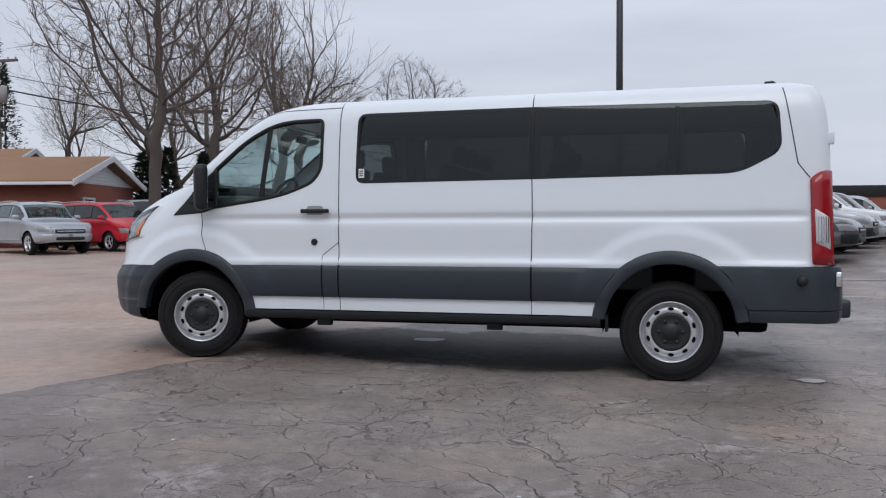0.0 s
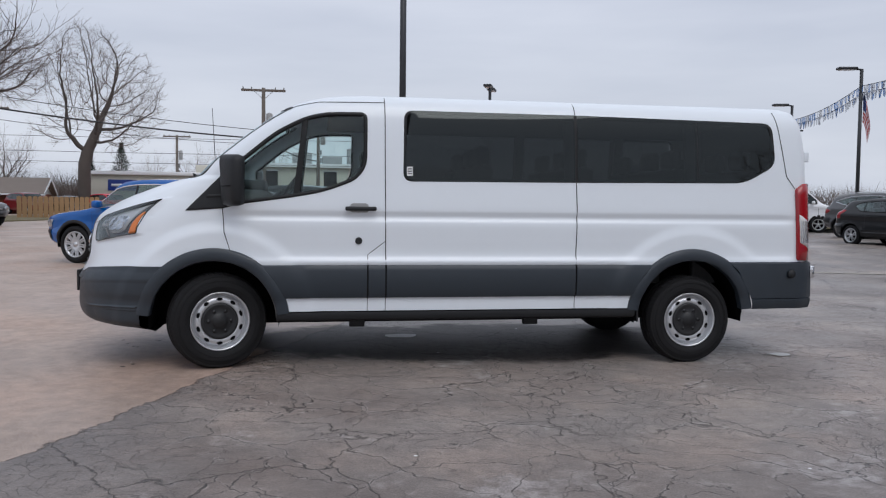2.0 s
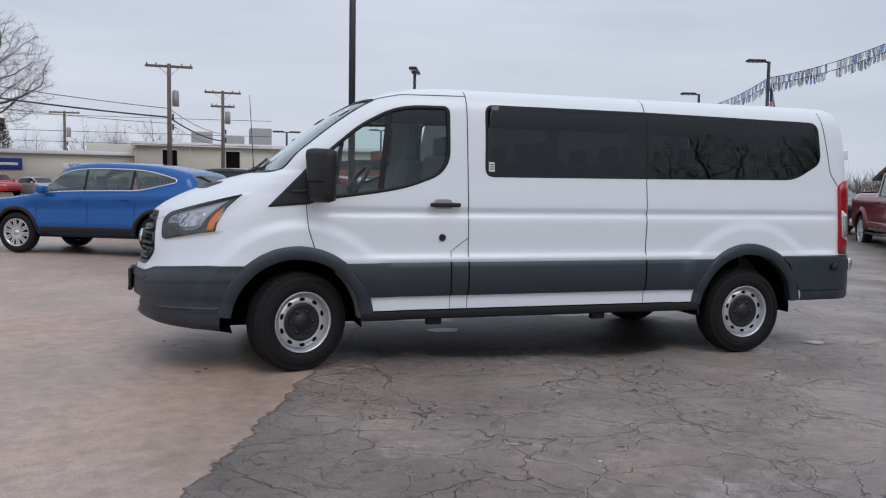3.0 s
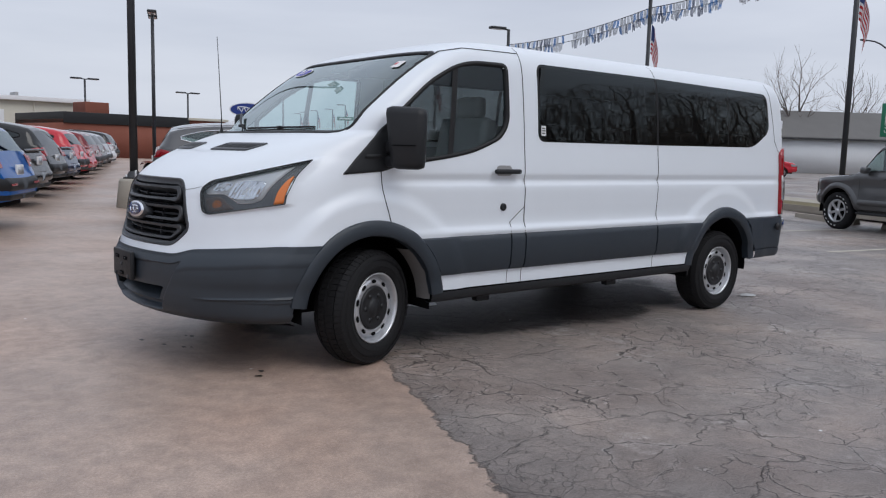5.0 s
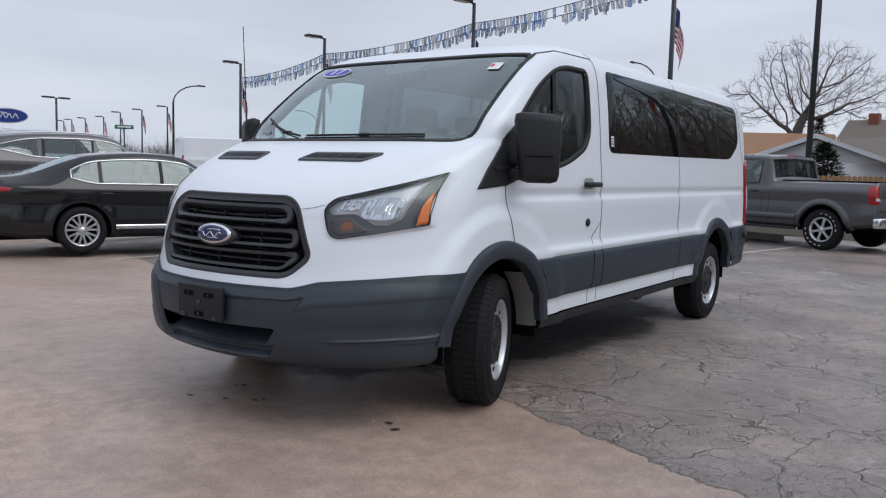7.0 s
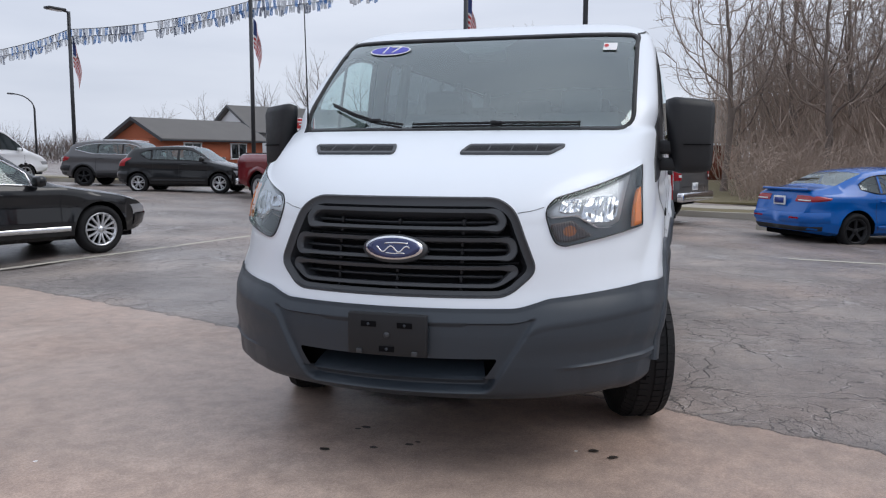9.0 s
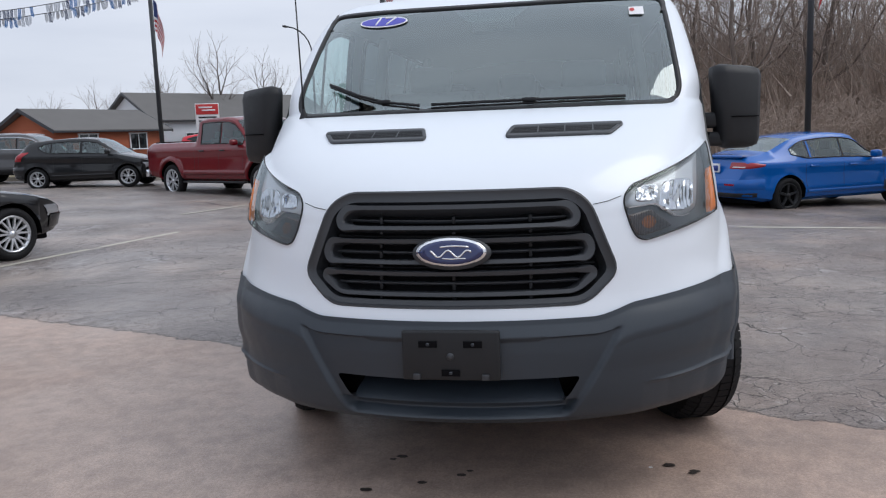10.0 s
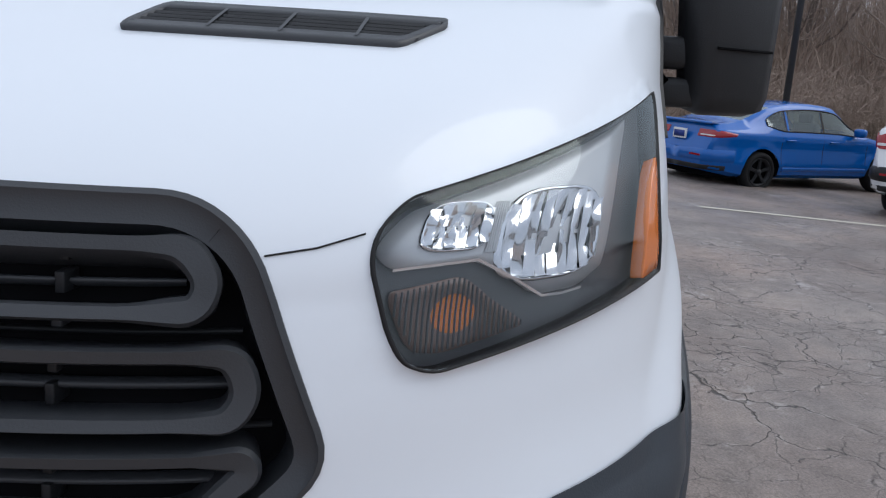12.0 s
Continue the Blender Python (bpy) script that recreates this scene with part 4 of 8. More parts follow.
    part("indicator_bulb", patch([Vector((42.2 + 1.9 * math.cos(t), 1.028 + 0.022 * math.sin(t))) for t in (2 * math.pi * k / 20 for k in range(20))], arc, -0.0172, 0.0, 3), M_AMBER, lamp, "dull amber bulb behind the ribs")
    for k in range(26):
        a = 37.4 + 0.45 * k
        hi = 1.054 + (a - 37.4) * 0.003 if a < 42.6 else 1.069 - (a - 42.6) * 0.0094
        lo = 1.03 - (a - 37.4) * 0.024 if a < 39.2 else 0.986 + max(0, a - 41) * 0.0026
        if hi > lo + 0.004:
            part("lens_rib", strip([[arc(a - 0.10, z, -0.0165), arc(a, z, -0.0135), arc(a + 0.10, z, -0.0165)] for z in (lo, (lo + hi) / 2, hi)]), M_DASH, lamp)
    part("trim_line", strip([[arc(a, z, -0.014), arc(a, z + 0.0035, -0.013)] for a, z in ((36.6, 1.080), (40, 1.084), (43.6, 1.087), (47, 1.063), (50.6, 1.036), (53, 1.035), (55.5, 1.038))]), M_CHROME, lamp)
    part("side_marker", patch(dense(rounded([(64.3, 1.033, 0.4), (68.2, 1.042, 0.4), (66.5, 1.20, 0.4), (65.2, 1.175, 0.4), (64.5, 1.11, 0.4)], 0.3), 1.0), arc, 0.0035, 0.02, 4), M_AMBER, lamp, "amber side marker")
    lens = part("lens", patch(poly, arc, 0.002, 0.0, 8), M_LENS, lamp, "clear polycarbonate lens")
    lens.visible_shadow = False


def van_front(van):
    # hood shut line above the grille and along the wings
    for s in (-1, 1):
        seam(van, [(s * 0.470, 1.098), (s * 0.52, 1.106), (s * 0.566, 1.120)], nose, 0.0022)
    # grille: near-black sheet as the shade behind, surround, three looped bars with thin ones between
    def deep(y, z, o=0.0):
        return nose(y, z, o - 0.05)
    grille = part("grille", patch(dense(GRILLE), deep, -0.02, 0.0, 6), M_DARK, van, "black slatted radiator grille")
    g_line = dense(GRILLE, 0.02)
    rows = [[nose(*p, o) for p in grown(g_line, d)] for d, o in ((0.004, -0.004), (0.002, 0.003), (-0.004, 0.004), (-0.010, -0.006), (-0.026, -0.012), (-0.028, -0.085))]
    sharp(part("grille_surround", strip(rows, True), M_GRILLE, grille), 40)
    # mid-lines of the three looped bars: half width at the top, the widest point and the bottom
    loops = ((1.110, 1.041, 0.395, 0.422, 0.412, 1.072), (0.995, 0.925, 0.455, 0.470, 0.455, 0.955), (0.885, 0.817, 0.468, 0.476, 0.415, 0.868))
    for zt, zb, wt, wm, wb, zm in loops:
        c = dense(rounded([(-wb, zb, 0.03), (wb, zb, 0.03), (wm, zm, 0.03), (wt, zt, 0.03), (-wt, zt, 0.03), (-wm, zm, 0.03)], 0.03), 0.02)
        mid_z = (zt + zb) / 2
        side = [min(max((abs(p.x) - wt + 0.05) / 0.05, 0), 1) for p in c]
        a = [p + (q - p) * (1 + 0.9 * k) for p, q, k in zip(c, grown(c, -0.0085), side)]
        b = [p + (q - p) * (1 + 0.6 * k) for p, q, k in zip(c, grown(c, 0.0095), side)]
        lo_a = [p.lerp(q, 0.7) for p, q in zip(c, a)]
        lo_b = [p.lerp(q, 0.7) for p, q in zip(c, b)]
        rows = [[nose(*p, -0.075) for p in a], [nose(*p, -0.016) for p in a], [nose(*p, -0.009) for p in lo_a], [nose(*p, -0.005) for p in lo_b], [nose(*p, -0.012) for p in b], [nose(*p, -0.075) for p in b]]
        sharp(part("grille_bar", strip(rows, True), M_GRILLE, grille), 24)
        rows = [[nose(y, mid_z - 0.007, -0.060), nose(y, mid_z - 0.002, -0.045), nose(y, mid_z + 0.003, -0.045), nose(y, mid_z + 0.007, -0.060)] for y in (-wt + 2 * wt * i / 30 for i in range(31))]
        part("grille_slat", strip(rows), M_GRILLE, grille)
        for y in (-0.26, 0.0, 0.26):
            for za, zc in ((zb + 0.006, mid_z - 0.005), (mid_z + 0.005, zt - 0.006)):
                part("grille_strut", box(nose(y, (za + zc) / 2, -0.058)[0], y, (za + zc) / 2, 0.03, 0.011, zc - za, 0.002), M_BLACK, grille)
    for z, hw in ((1.018, 0.46), (0.905, 0.50), (0.795, 0.44), (1.135, 0.40)):
        rows = [[nose(y, z - 0.006, -0.075), nose(y, z - 0.002, -0.062), nose(y, z + 0.002, -0.062), nose(y, z + 0.006, -0.075)] for y in (-hw + 2 * hw * i / 30 for i in range(31))]
        part("grille_slat", strip(rows), M_BLACK, grille)
        for y in (-0.26, 0.0, 0.26):
            part("grille_strut", box(nose(y, z, -0.055)[0], y, z, 0.02, 0.012, 0.012, 0.002), M_GRILLE, grille)
    part("badge_mount", patch([Vector((0.134 * math.cos(t), 0.956 + 0.056 * math.sin(t))) for t in (2 * math.pi * k / 48 for k in range(48))], nose, 0.004, 0.06, 4), M_GRILLE, grille)
    # oval badge: chrome rim, blue field, a flowing chrome stroke in place of lettering
    badge = part("badge", patch([Vector((0.118 * math.cos(t), 0.958 + 0.047 * math.sin(t))) for t in (2 * math.pi * k / 48 for k in range(48))], nose, 0.016, 0.05, 4), M_CHROME, van, "oval blue badge with chrome rim")
    part("badge_field", patch([Vector((0.108 * math.cos(t), 0.958 + 0.039 * math.sin(t))) for t in (2 * math.pi * k / 48 for k in range(48))], nose, 0.019, 0.004, 4), M_BLUE, badge)
    wave = [(-0.068 + 0.0034 * k, 0.953 + 0.011 * math.sin(k * 0.33 + 0.4)) for k in range(41)]
    part("badge_stroke", tube([nose(y, z, 0.020) for y, z in wave], 0.0035, 6), M_CHROME, badge)
    part("badge_stroke", tube([nose(-0.06 + 0.012 * k, 0.978 - 0.0002 * (k - 4) ** 2, 0.020) for k in range(9)], 0.0032, 6), M_CHROME, badge)
    part("badge_stroke", tube([nose(-0.05 + 0.010 * k, 0.937 + 0.001 * math.sin(k), 0.020) for k in range(9)], 0.0025, 6), M_CHROME, badge)

    # front bumper wraps round to the arches
    def skin(a, k, off=0.0):
        """a: angle round the corner, k: 0 at the lower lip, 1 at the top edge."""
        aa = min(abs(a), 90)
        sg = 1 if a >= 0 else -1
        top = bumper_top(math.sin(radians(aa)))
        z = 0.335 + (top - 0.335) * k
        w, d = curve_at(WIDE, z), curve_at(SWEEP, z)
        p = corner(aa, z, sg)
        p.x += 0.01 * max(abs(a) - 90, 0)
        out = Vector((-math.cos(radians(aa)) * w, sg * math.sin(radians(aa)) * d, 0)).normalized()
        y = abs(p.y)
        edge = 0.375 + (0.545 - 0.375) * min(max((z - 0.40) / 0.29, 0), 1)
        rec = min(max((edge - y) / 0.035 + 0.5, 0), 1)
        rec = rec * rec * (3 - 2 * rec)
        # the upper band leans back from a soft fold; under it the face stands upright
        fold = top - 0.095
        lean = min(max((z - fold) / (top - fold), -0.25), 1)
        swell = 0.030 - 0.018 * min(aa / 75, 1) ** 2
        depth = swell - (swell * lean ** 1.2 if lean > 0 else 0.05 * lean * lean)
        shelf = min(max((top - 0.055 - z) / 0.02, 0), 1)
        depth -= 0.058 * rec * shelf * min(max((z - 0.390) / 0.03, 0), 1)
        if y < 0.33 and z > 0.53:
            # raised middle panel behind the plate, narrower towards its foot
            half = 0.265 + 0.045 * (z - 0.55) / 0.15
            depth += 0.034 * min(max((half + 0.012 - y) / 0.024, 0), 1) * rec * min(max((z - 0.535) / 0.02, 0), 1) * shelf
        # lower crease of the corner
        if y > 0.62:
            c = 0.485 + 0.04 * (y - 0.62)
            depth += 0.008 * max(0.0, 1 - abs(z - c) / 0.012) * min((y - 0.62) / 0.1, 1)
            if z < c:
                depth -= 0.012 * min((y - 0.62) / 0.1, 1)
        if z < 0.40:
            depth -= 0.05 * ((0.40 - z) / 0.065) ** 2
        return p + out * (max(depth, 0.006 if k > 0.3 else -1) + off + blister(p.x, z) * min(max((p.x - curve_at(NOSE, z) - 0.1) / 0.2, 0), 1))

    angles = [-98 + 196 * i / 440 for i in range(441)]
    ks = [i / 96 for i in range(97)]
    rows = []
    for k in ks:
        rows.append([tuple(skin(a, k)) for a in angles])
    # stop at the wheel arches
    v, f = strip(rows)
    bm = bmesh.new()
    me = mesh_of(v, f)
    bm.from_mesh(me)
    bpy.data.meshes.remove(me)
    cut(bm, lambda c: math.hypot(c.x + 0.012, c.z - 0.382) < 0.53 or (c.x > -0.40 and c.z < 0.6) or inside(INTAKE, c.y, c.z))
    def put_lip(v, q):
        v.co.y, v.co.z = q.x, q.y

    snap(bm, dense(INTAKE, 0.02), 0.02, lambda co: Vector((co.y, co.z)), put_lip)
    sharp(part("front_bumper", bm, M_CLAD, van, "dark grey moulded front bumper"), 70)
    # intake box, near-black for the shade inside, with dark slats
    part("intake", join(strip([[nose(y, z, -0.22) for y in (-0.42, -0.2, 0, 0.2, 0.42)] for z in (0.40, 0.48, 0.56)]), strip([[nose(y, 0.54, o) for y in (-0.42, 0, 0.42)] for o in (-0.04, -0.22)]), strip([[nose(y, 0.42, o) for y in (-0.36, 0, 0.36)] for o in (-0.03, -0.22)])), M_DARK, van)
    for z in (0.45, 0.49):
        part("intake_slat", tube([nose(y, z, -0.13) for y in (-0.38 + 0.076 * i for i in range(11))], 0.009, 6), M_BLACK, van)
    part("intake_floor", strip([[nose(y, z, o) for y in (-0.375 + 0.05 * i for i in range(16))] for z, o in ((0.440, -0.012), (0.452, -0.035), (0.475, -0.09), (0.50, -0.15))]), M_CLAD, van, "sloping grey floor of the air intake")
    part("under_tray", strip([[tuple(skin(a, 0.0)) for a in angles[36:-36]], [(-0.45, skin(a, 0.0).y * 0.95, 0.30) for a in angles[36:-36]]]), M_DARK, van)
    # added near-black plate that closes the view through the intake
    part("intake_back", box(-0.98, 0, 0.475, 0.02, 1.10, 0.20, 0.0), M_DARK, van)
    # plate bracket
    px = skin(0, 0.6).x - 0.012
    plate = part("plate_bracket", box(px - 0.005, 0.0, 0.627, 0.026, 0.328, 0.168, 0.008), M_BLACK, van, "empty black number plate bracket")
    for y, z, w, h in ((-0.075, 0.667, 0.062, 0.022), (0.075, 0.667, 0.062, 0.022), (0.0, 0.570, 0.062, 0.022)):
        part("bracket_slot", box(px - 0.021, y, z, 0.004, w, h, 0.001), M_DARK, plate)
        part("bracket_screw", lathe([(0, 0.0), (0, 0.006), (0.004, 0.006)], "x", 10, (px - 0.024, y, z)), M_CLAD, plate)
    part("bracket_boss", lathe([(-0.006, 0.0), (-0.006, 0.009), (0.0, 0.013)], "x", 14, (px - 0.02, 0, 0.625)), M_GRILLE, plate)
    for y in (-0.115, 0.115):
        part("bracket_clip", box(px - 0.018, y, 0.556, 0.014, 0.024, 0.02, 0.003), M_GRILLE, plate)
    # hood vents
    for s in (-1, 1):
        y0, y1 = s * 0.156, s * 0.592
        poly = dense(rounded([(y0, 1.335, 0.01), (y0 + s * 0.02, 1.368, 0.01), (y1, 1.369, 0.01), (y1 - s * 0.05, 1.335, 0.01)], 0.01), 0.03)
        vent = part("hood_vent", patch(poly, nose, 0.002, 0.0, 4), M_DARK, van, "black slotted bonnet vent")
        part("vent_frame", frame_strip(poly, nose, 0.006, 0.006, 0.006, 0.012), M_GRILLE, vent)
        for k in range(1, 6):
            z0 = 1.334 + 0.0057 * k
            part("vent_slat", strip([[nose(y0 + (y1 - y0) * (0.03 + 0.9 * i / 8), z0 - 0.002, 0.003), nose(y0 + (y1 - y0) * (0.03 + 0.9 * i / 8), z0, 0.006), nose(y0 + (y1 - y0) * (0.03 + 0.9 * i / 8), z0 + 0.002, 0.003)] for i in range(9)]), M_BLACK, vent)
        for k in (0.27, 0.5, 0.74):
            part("vent_rib", strip([[nose(y0 + (y1 - y0) * (k - 0.006), z, 0.007), nose(y0 + (y1 - y0) * (k + 0.006), z, 0.007)] for z in (1.337, 1.352, 1.366)]), M_GRILLE, vent)
    # windscreen with its printed black border, wipers, stickers
    ws = part("windscreen", patch(dense(SCREEN, 0.05), nose, -0.004, 0.0, 14), M_SCREEN, van, "large raked clear windscreen")
    part("screen_border", frame_strip(dense(SCREEN, 0.04), nose, 0.015, 0.004, 0.002, 0.012), M_SEAL, ws)
    part("sensor_panel", patch(dense(rounded([(-0.20, 1.99, 0.02), (0.20, 1.99, 0.02), (0.10, 1.90, 0.05), (-0.10, 1.90, 0.05)], 0.03), 0.03), nose, -0.012, 0.0, 3), M_BLACK, ws)
    st = part("screen_sticker", patch([Vector((0.54 + 0.125 * math.cos(t), 1.925 + 0.032 * math.sin(t))) for t in (2 * math.pi * k / 40 for k in range(40))], nose, 0.002, 0.0, 4), M_SIGN_WHITE, ws, "blue and white oval year sticker reading 17")
    part("sticker_field", patch([Vector((0.54 + 0.116 * math.cos(t), 1.925 + 0.026 * math.sin(t))) for t in (2 * math.pi * k / 40 for k in range(40))], nose, 0.0035, 0.0, 4), M_STICKER_BLUE, st)
    for seg in (((0.575, 1.906), (0.56, 1.945)), ((0.535, 1.944), (0.48, 1.946)), ((0.48, 1.946), (0.52, 1.906))):
        a, b = Vector(seg[0]), Vector(seg[1])
        part("sticker_digit", tube([nose(*a.lerp(b, k / 4), 0.004) for k in range(5)], 0.005, 5), M_SIGN_WHITE, st)
    st2 = part("screen_sticker", patch(dense(rounded([(-0.74, 1.885, 0.005), (-0.67, 1.885, 0.005), (-0.67, 1.93, 0.005), (-0.74, 1.93, 0.005)], 0.005), 0.03), nose, 0.002, 0.0, 2), M_SIGN_WHITE, ws, "small white and red service sticker")
    part("sticker_mark", patch([Vector((-0.685 + 0.012 * math.cos(t), 1.912 + 0.010 * math.sin(t))) for t in (2 * math.pi * k / 14 for k in range(14))], nose, 0.0035, 0.0, 2), M_SIGN_RED, st2)
    for pts in (((0.25, 1.456), (0.42, 1.484), (0.55, 1.522), (0.70, 1.580)), ((-0.62, 1.466), (-0.22, 1.463), (0.02, 1.461), (0.20, 1.457))):
        wiper = part("wiper", tube([nose(y, z, 0.024) for y, z in pts], 0.007, 6), M_BLACK, van, "black windscreen wiper")
        part("wiper_blade", tube([nose(y, z - 0.003, 0.012) for y, z in pts], 0.005, 5), M_SEAL, wiper)
        mid_y, mid_z = pts[1]
        part("wiper_joint", box(*nose(mid_y, mid_z, 0.024), 0.03, 0.06, 0.020, 0.007), M_BLACK, wiper)
    # whip aerial on the far wing
    base = Vector((-0.19, 0.80, 1.42))
    ant = part("aerial", tube([base + Vector((0.0, 0.0, 0.04)), base + Vector((0.0, 0.0, 0.15)), base + Vector((-0.03, 0.0, 0.74))], [0.007, 0.004, 0.0025], 6), M_BLACK, van, "thin whip aerial")
    part("aerial_base", lathe([(-0.02, 0.03), (0.01, 0.028), (0.05, 0.012), (0.07, 0.007)], "z", 14, tuple(base)), M_BLACK, ant)


def steel_wheel(van, x, y, sgn, turn=0.0):
    """Tyre, ventilated steel rim and black centre cap; the outer face looks along -y before it is turned."""
    wheel = new("wheel")
    wheel.parent = van
    wheel.matrix_local = pose(x, y, HUB_Z + ground_z(x, y), 0, 0, turn + (0 if sgn < 0 else 180))
    R, W = 0.352, 0.118
    prof = [(W * 0.78, 0.215), (W * 0.97, 0.235), (W, 0.275), (W * 0.93, 0.318), (W * 0.80, 0.342), (W * 0.60, R - 0.002), (0, R), (-W * 0.60, R - 0.002), (-W * 0.80, 0.342), (-W * 0.93, 0.318), (-W, 0.275), (-W * 0.97, 0.235), (-W * 0.78, 0.215)]
    tyre = part("tyre", lathe(prof, "y", 64), M_RUBBER, wheel, "black all-season tyre")
    # tread: rows of blocks between the grooves
    for y0, y1 in ((-0.105, -0.066), (-0.056, -0.012), (0.012, 0.056), (0.066, 0.105)):
        vs, fs = [], []
        n = 60
        for k in range(n):
            t0, t1 = 2 * math.pi * (k + 0.08) / n, 2 * math.pi * (k + 0.92) / n
            skew = 0.012 if y0 < 0 else -0.012
            edge = 0.012 if abs(y0) > 0.1 or abs(y1) > 0.1 else 0.0
            o = len(vs)
            for r_add in (-0.008, 0.006):
                for yy, tt in ((y0, t0), (y1, t0 + skew), (y1, t1 + skew), (y0, t1)):
                    drop = 0.02 if (abs(yy) > 0.1) else 0
                    r = R + r_add - drop
                    vs.append((r * math.cos(tt), yy, r * math.sin(tt)))
            fs += [(o + 4, o + 5, o + 6, o + 7), (o, o + 1, o + 5, o + 4), (o + 1, o + 2, o + 6, o + 5), (o + 2, o + 3, o + 7, o + 6), (o + 3, o, o + 4, o + 7)]
        part("tread_rib", mesh_of(vs, fs, False), M_RUBBER, tyre)
    for r in (0.262, 0.305):
        part("sidewall_ring", lathe([(-W - 0.0005, r - 0.004), (-W - 0.003 + (0.012 if r > 0.3 else 0), r), (-W - 0.0005 + (0.006 if r > 0.3 else 0), r + 0.004)], "y", 56), M_RUBBER, tyre)
    # rim with an oval hole row, near-black discs standing in for the shaded holes
    rim_prof = [(0.05, 0.205), (-0.06, 0.205), (-0.100, 0.215), (-0.106, 0.220), (-0.106, 0.212), (-0.098, 0.206), (-0.070, 0.200), (-0.046, 0.196), (-0.046, 0.190), (-0.062, 0.185), (-0.076, 0.176), (-0.081, 0.160), (-0.081, 0.145), (-0.078, 0.135), (-0.06, 0.122)]
    rim = part("rim", lathe(rim_prof, "y", 72), M_STEEL, wheel, "silver steel rim with oval holes")
    for k in range(10):
        t = 2 * math.pi * (k + 0.5) / 10
        vs = []
        for j in range(14):
            u = 2 * math.pi * j / 14
            tt, rr = t + 0.135 * math.cos(u), 0.1645 + 0.0125 * math.sin(u)
            vs.append((rr * math.cos(tt), -0.0822 + 0.30 * max(0, rr - 0.172) - 0.0012, rr * math.sin(tt)))
        part("rim_hole", mesh_of(vs, [tuple(range(14))], False), M_DARK, rim)
    cap = part("hub_cap", lathe([(-0.05, 0.137), (-0.086, 0.135), (-0.093, 0.126), (-0.088, 0.112), (-0.086, 0.060), (-0.092, 0.052), (-0.098, 0.046), (-0.099, 0.0)], "y", 48), M_CAP, wheel, "black plastic centre cap")
    for k in range(6):
        t = 2 * math.pi * k / 6
        part("lug_bump", lathe([(-0.080, 0.016), (-0.091, 0.014), (-0.093, 0.0)], "y", 10, (0.083 * math.cos(t), 0, 0.083 * math.sin(t))), M_CAP, cap)
    part("brake_drum", lathe([(0.05, 0.0), (0.05, 0.19), (-0.03, 0.19), (-0.03, 0.0)], "y", 24), M_DARK, wheel)
    return wheel


def van_seat(van, x, y, w, high=1.0):
    seat = new("seat")
    seat.parent = van
    seat.matrix_local = pose(x, y, 0.62)
    tagged(seat, label="grey cloth van seat")
    part("cushion", box(0, 0, 0.30, 0.50, w, 0.16, 0.05), M_SEAT, seat)
    part("backrest", box(0.27, 0, 0.66, 0.14, w, 0.66 * high, 0.05, pose(0, 0, 0, 0, 12)), M_SEAT, seat)
    part("pedestal", box(0, 0, 0.12, 0.36, w * 0.8, 0.24, 0.02), M_DASH, seat)
    for s in ((-0.22, 0.22) if w > 0.7 else (0,)):
        part("headrest", box(0.35, s, 1.06, 0.10, 0.26, 0.16, 0.045), M_SEAT, seat)


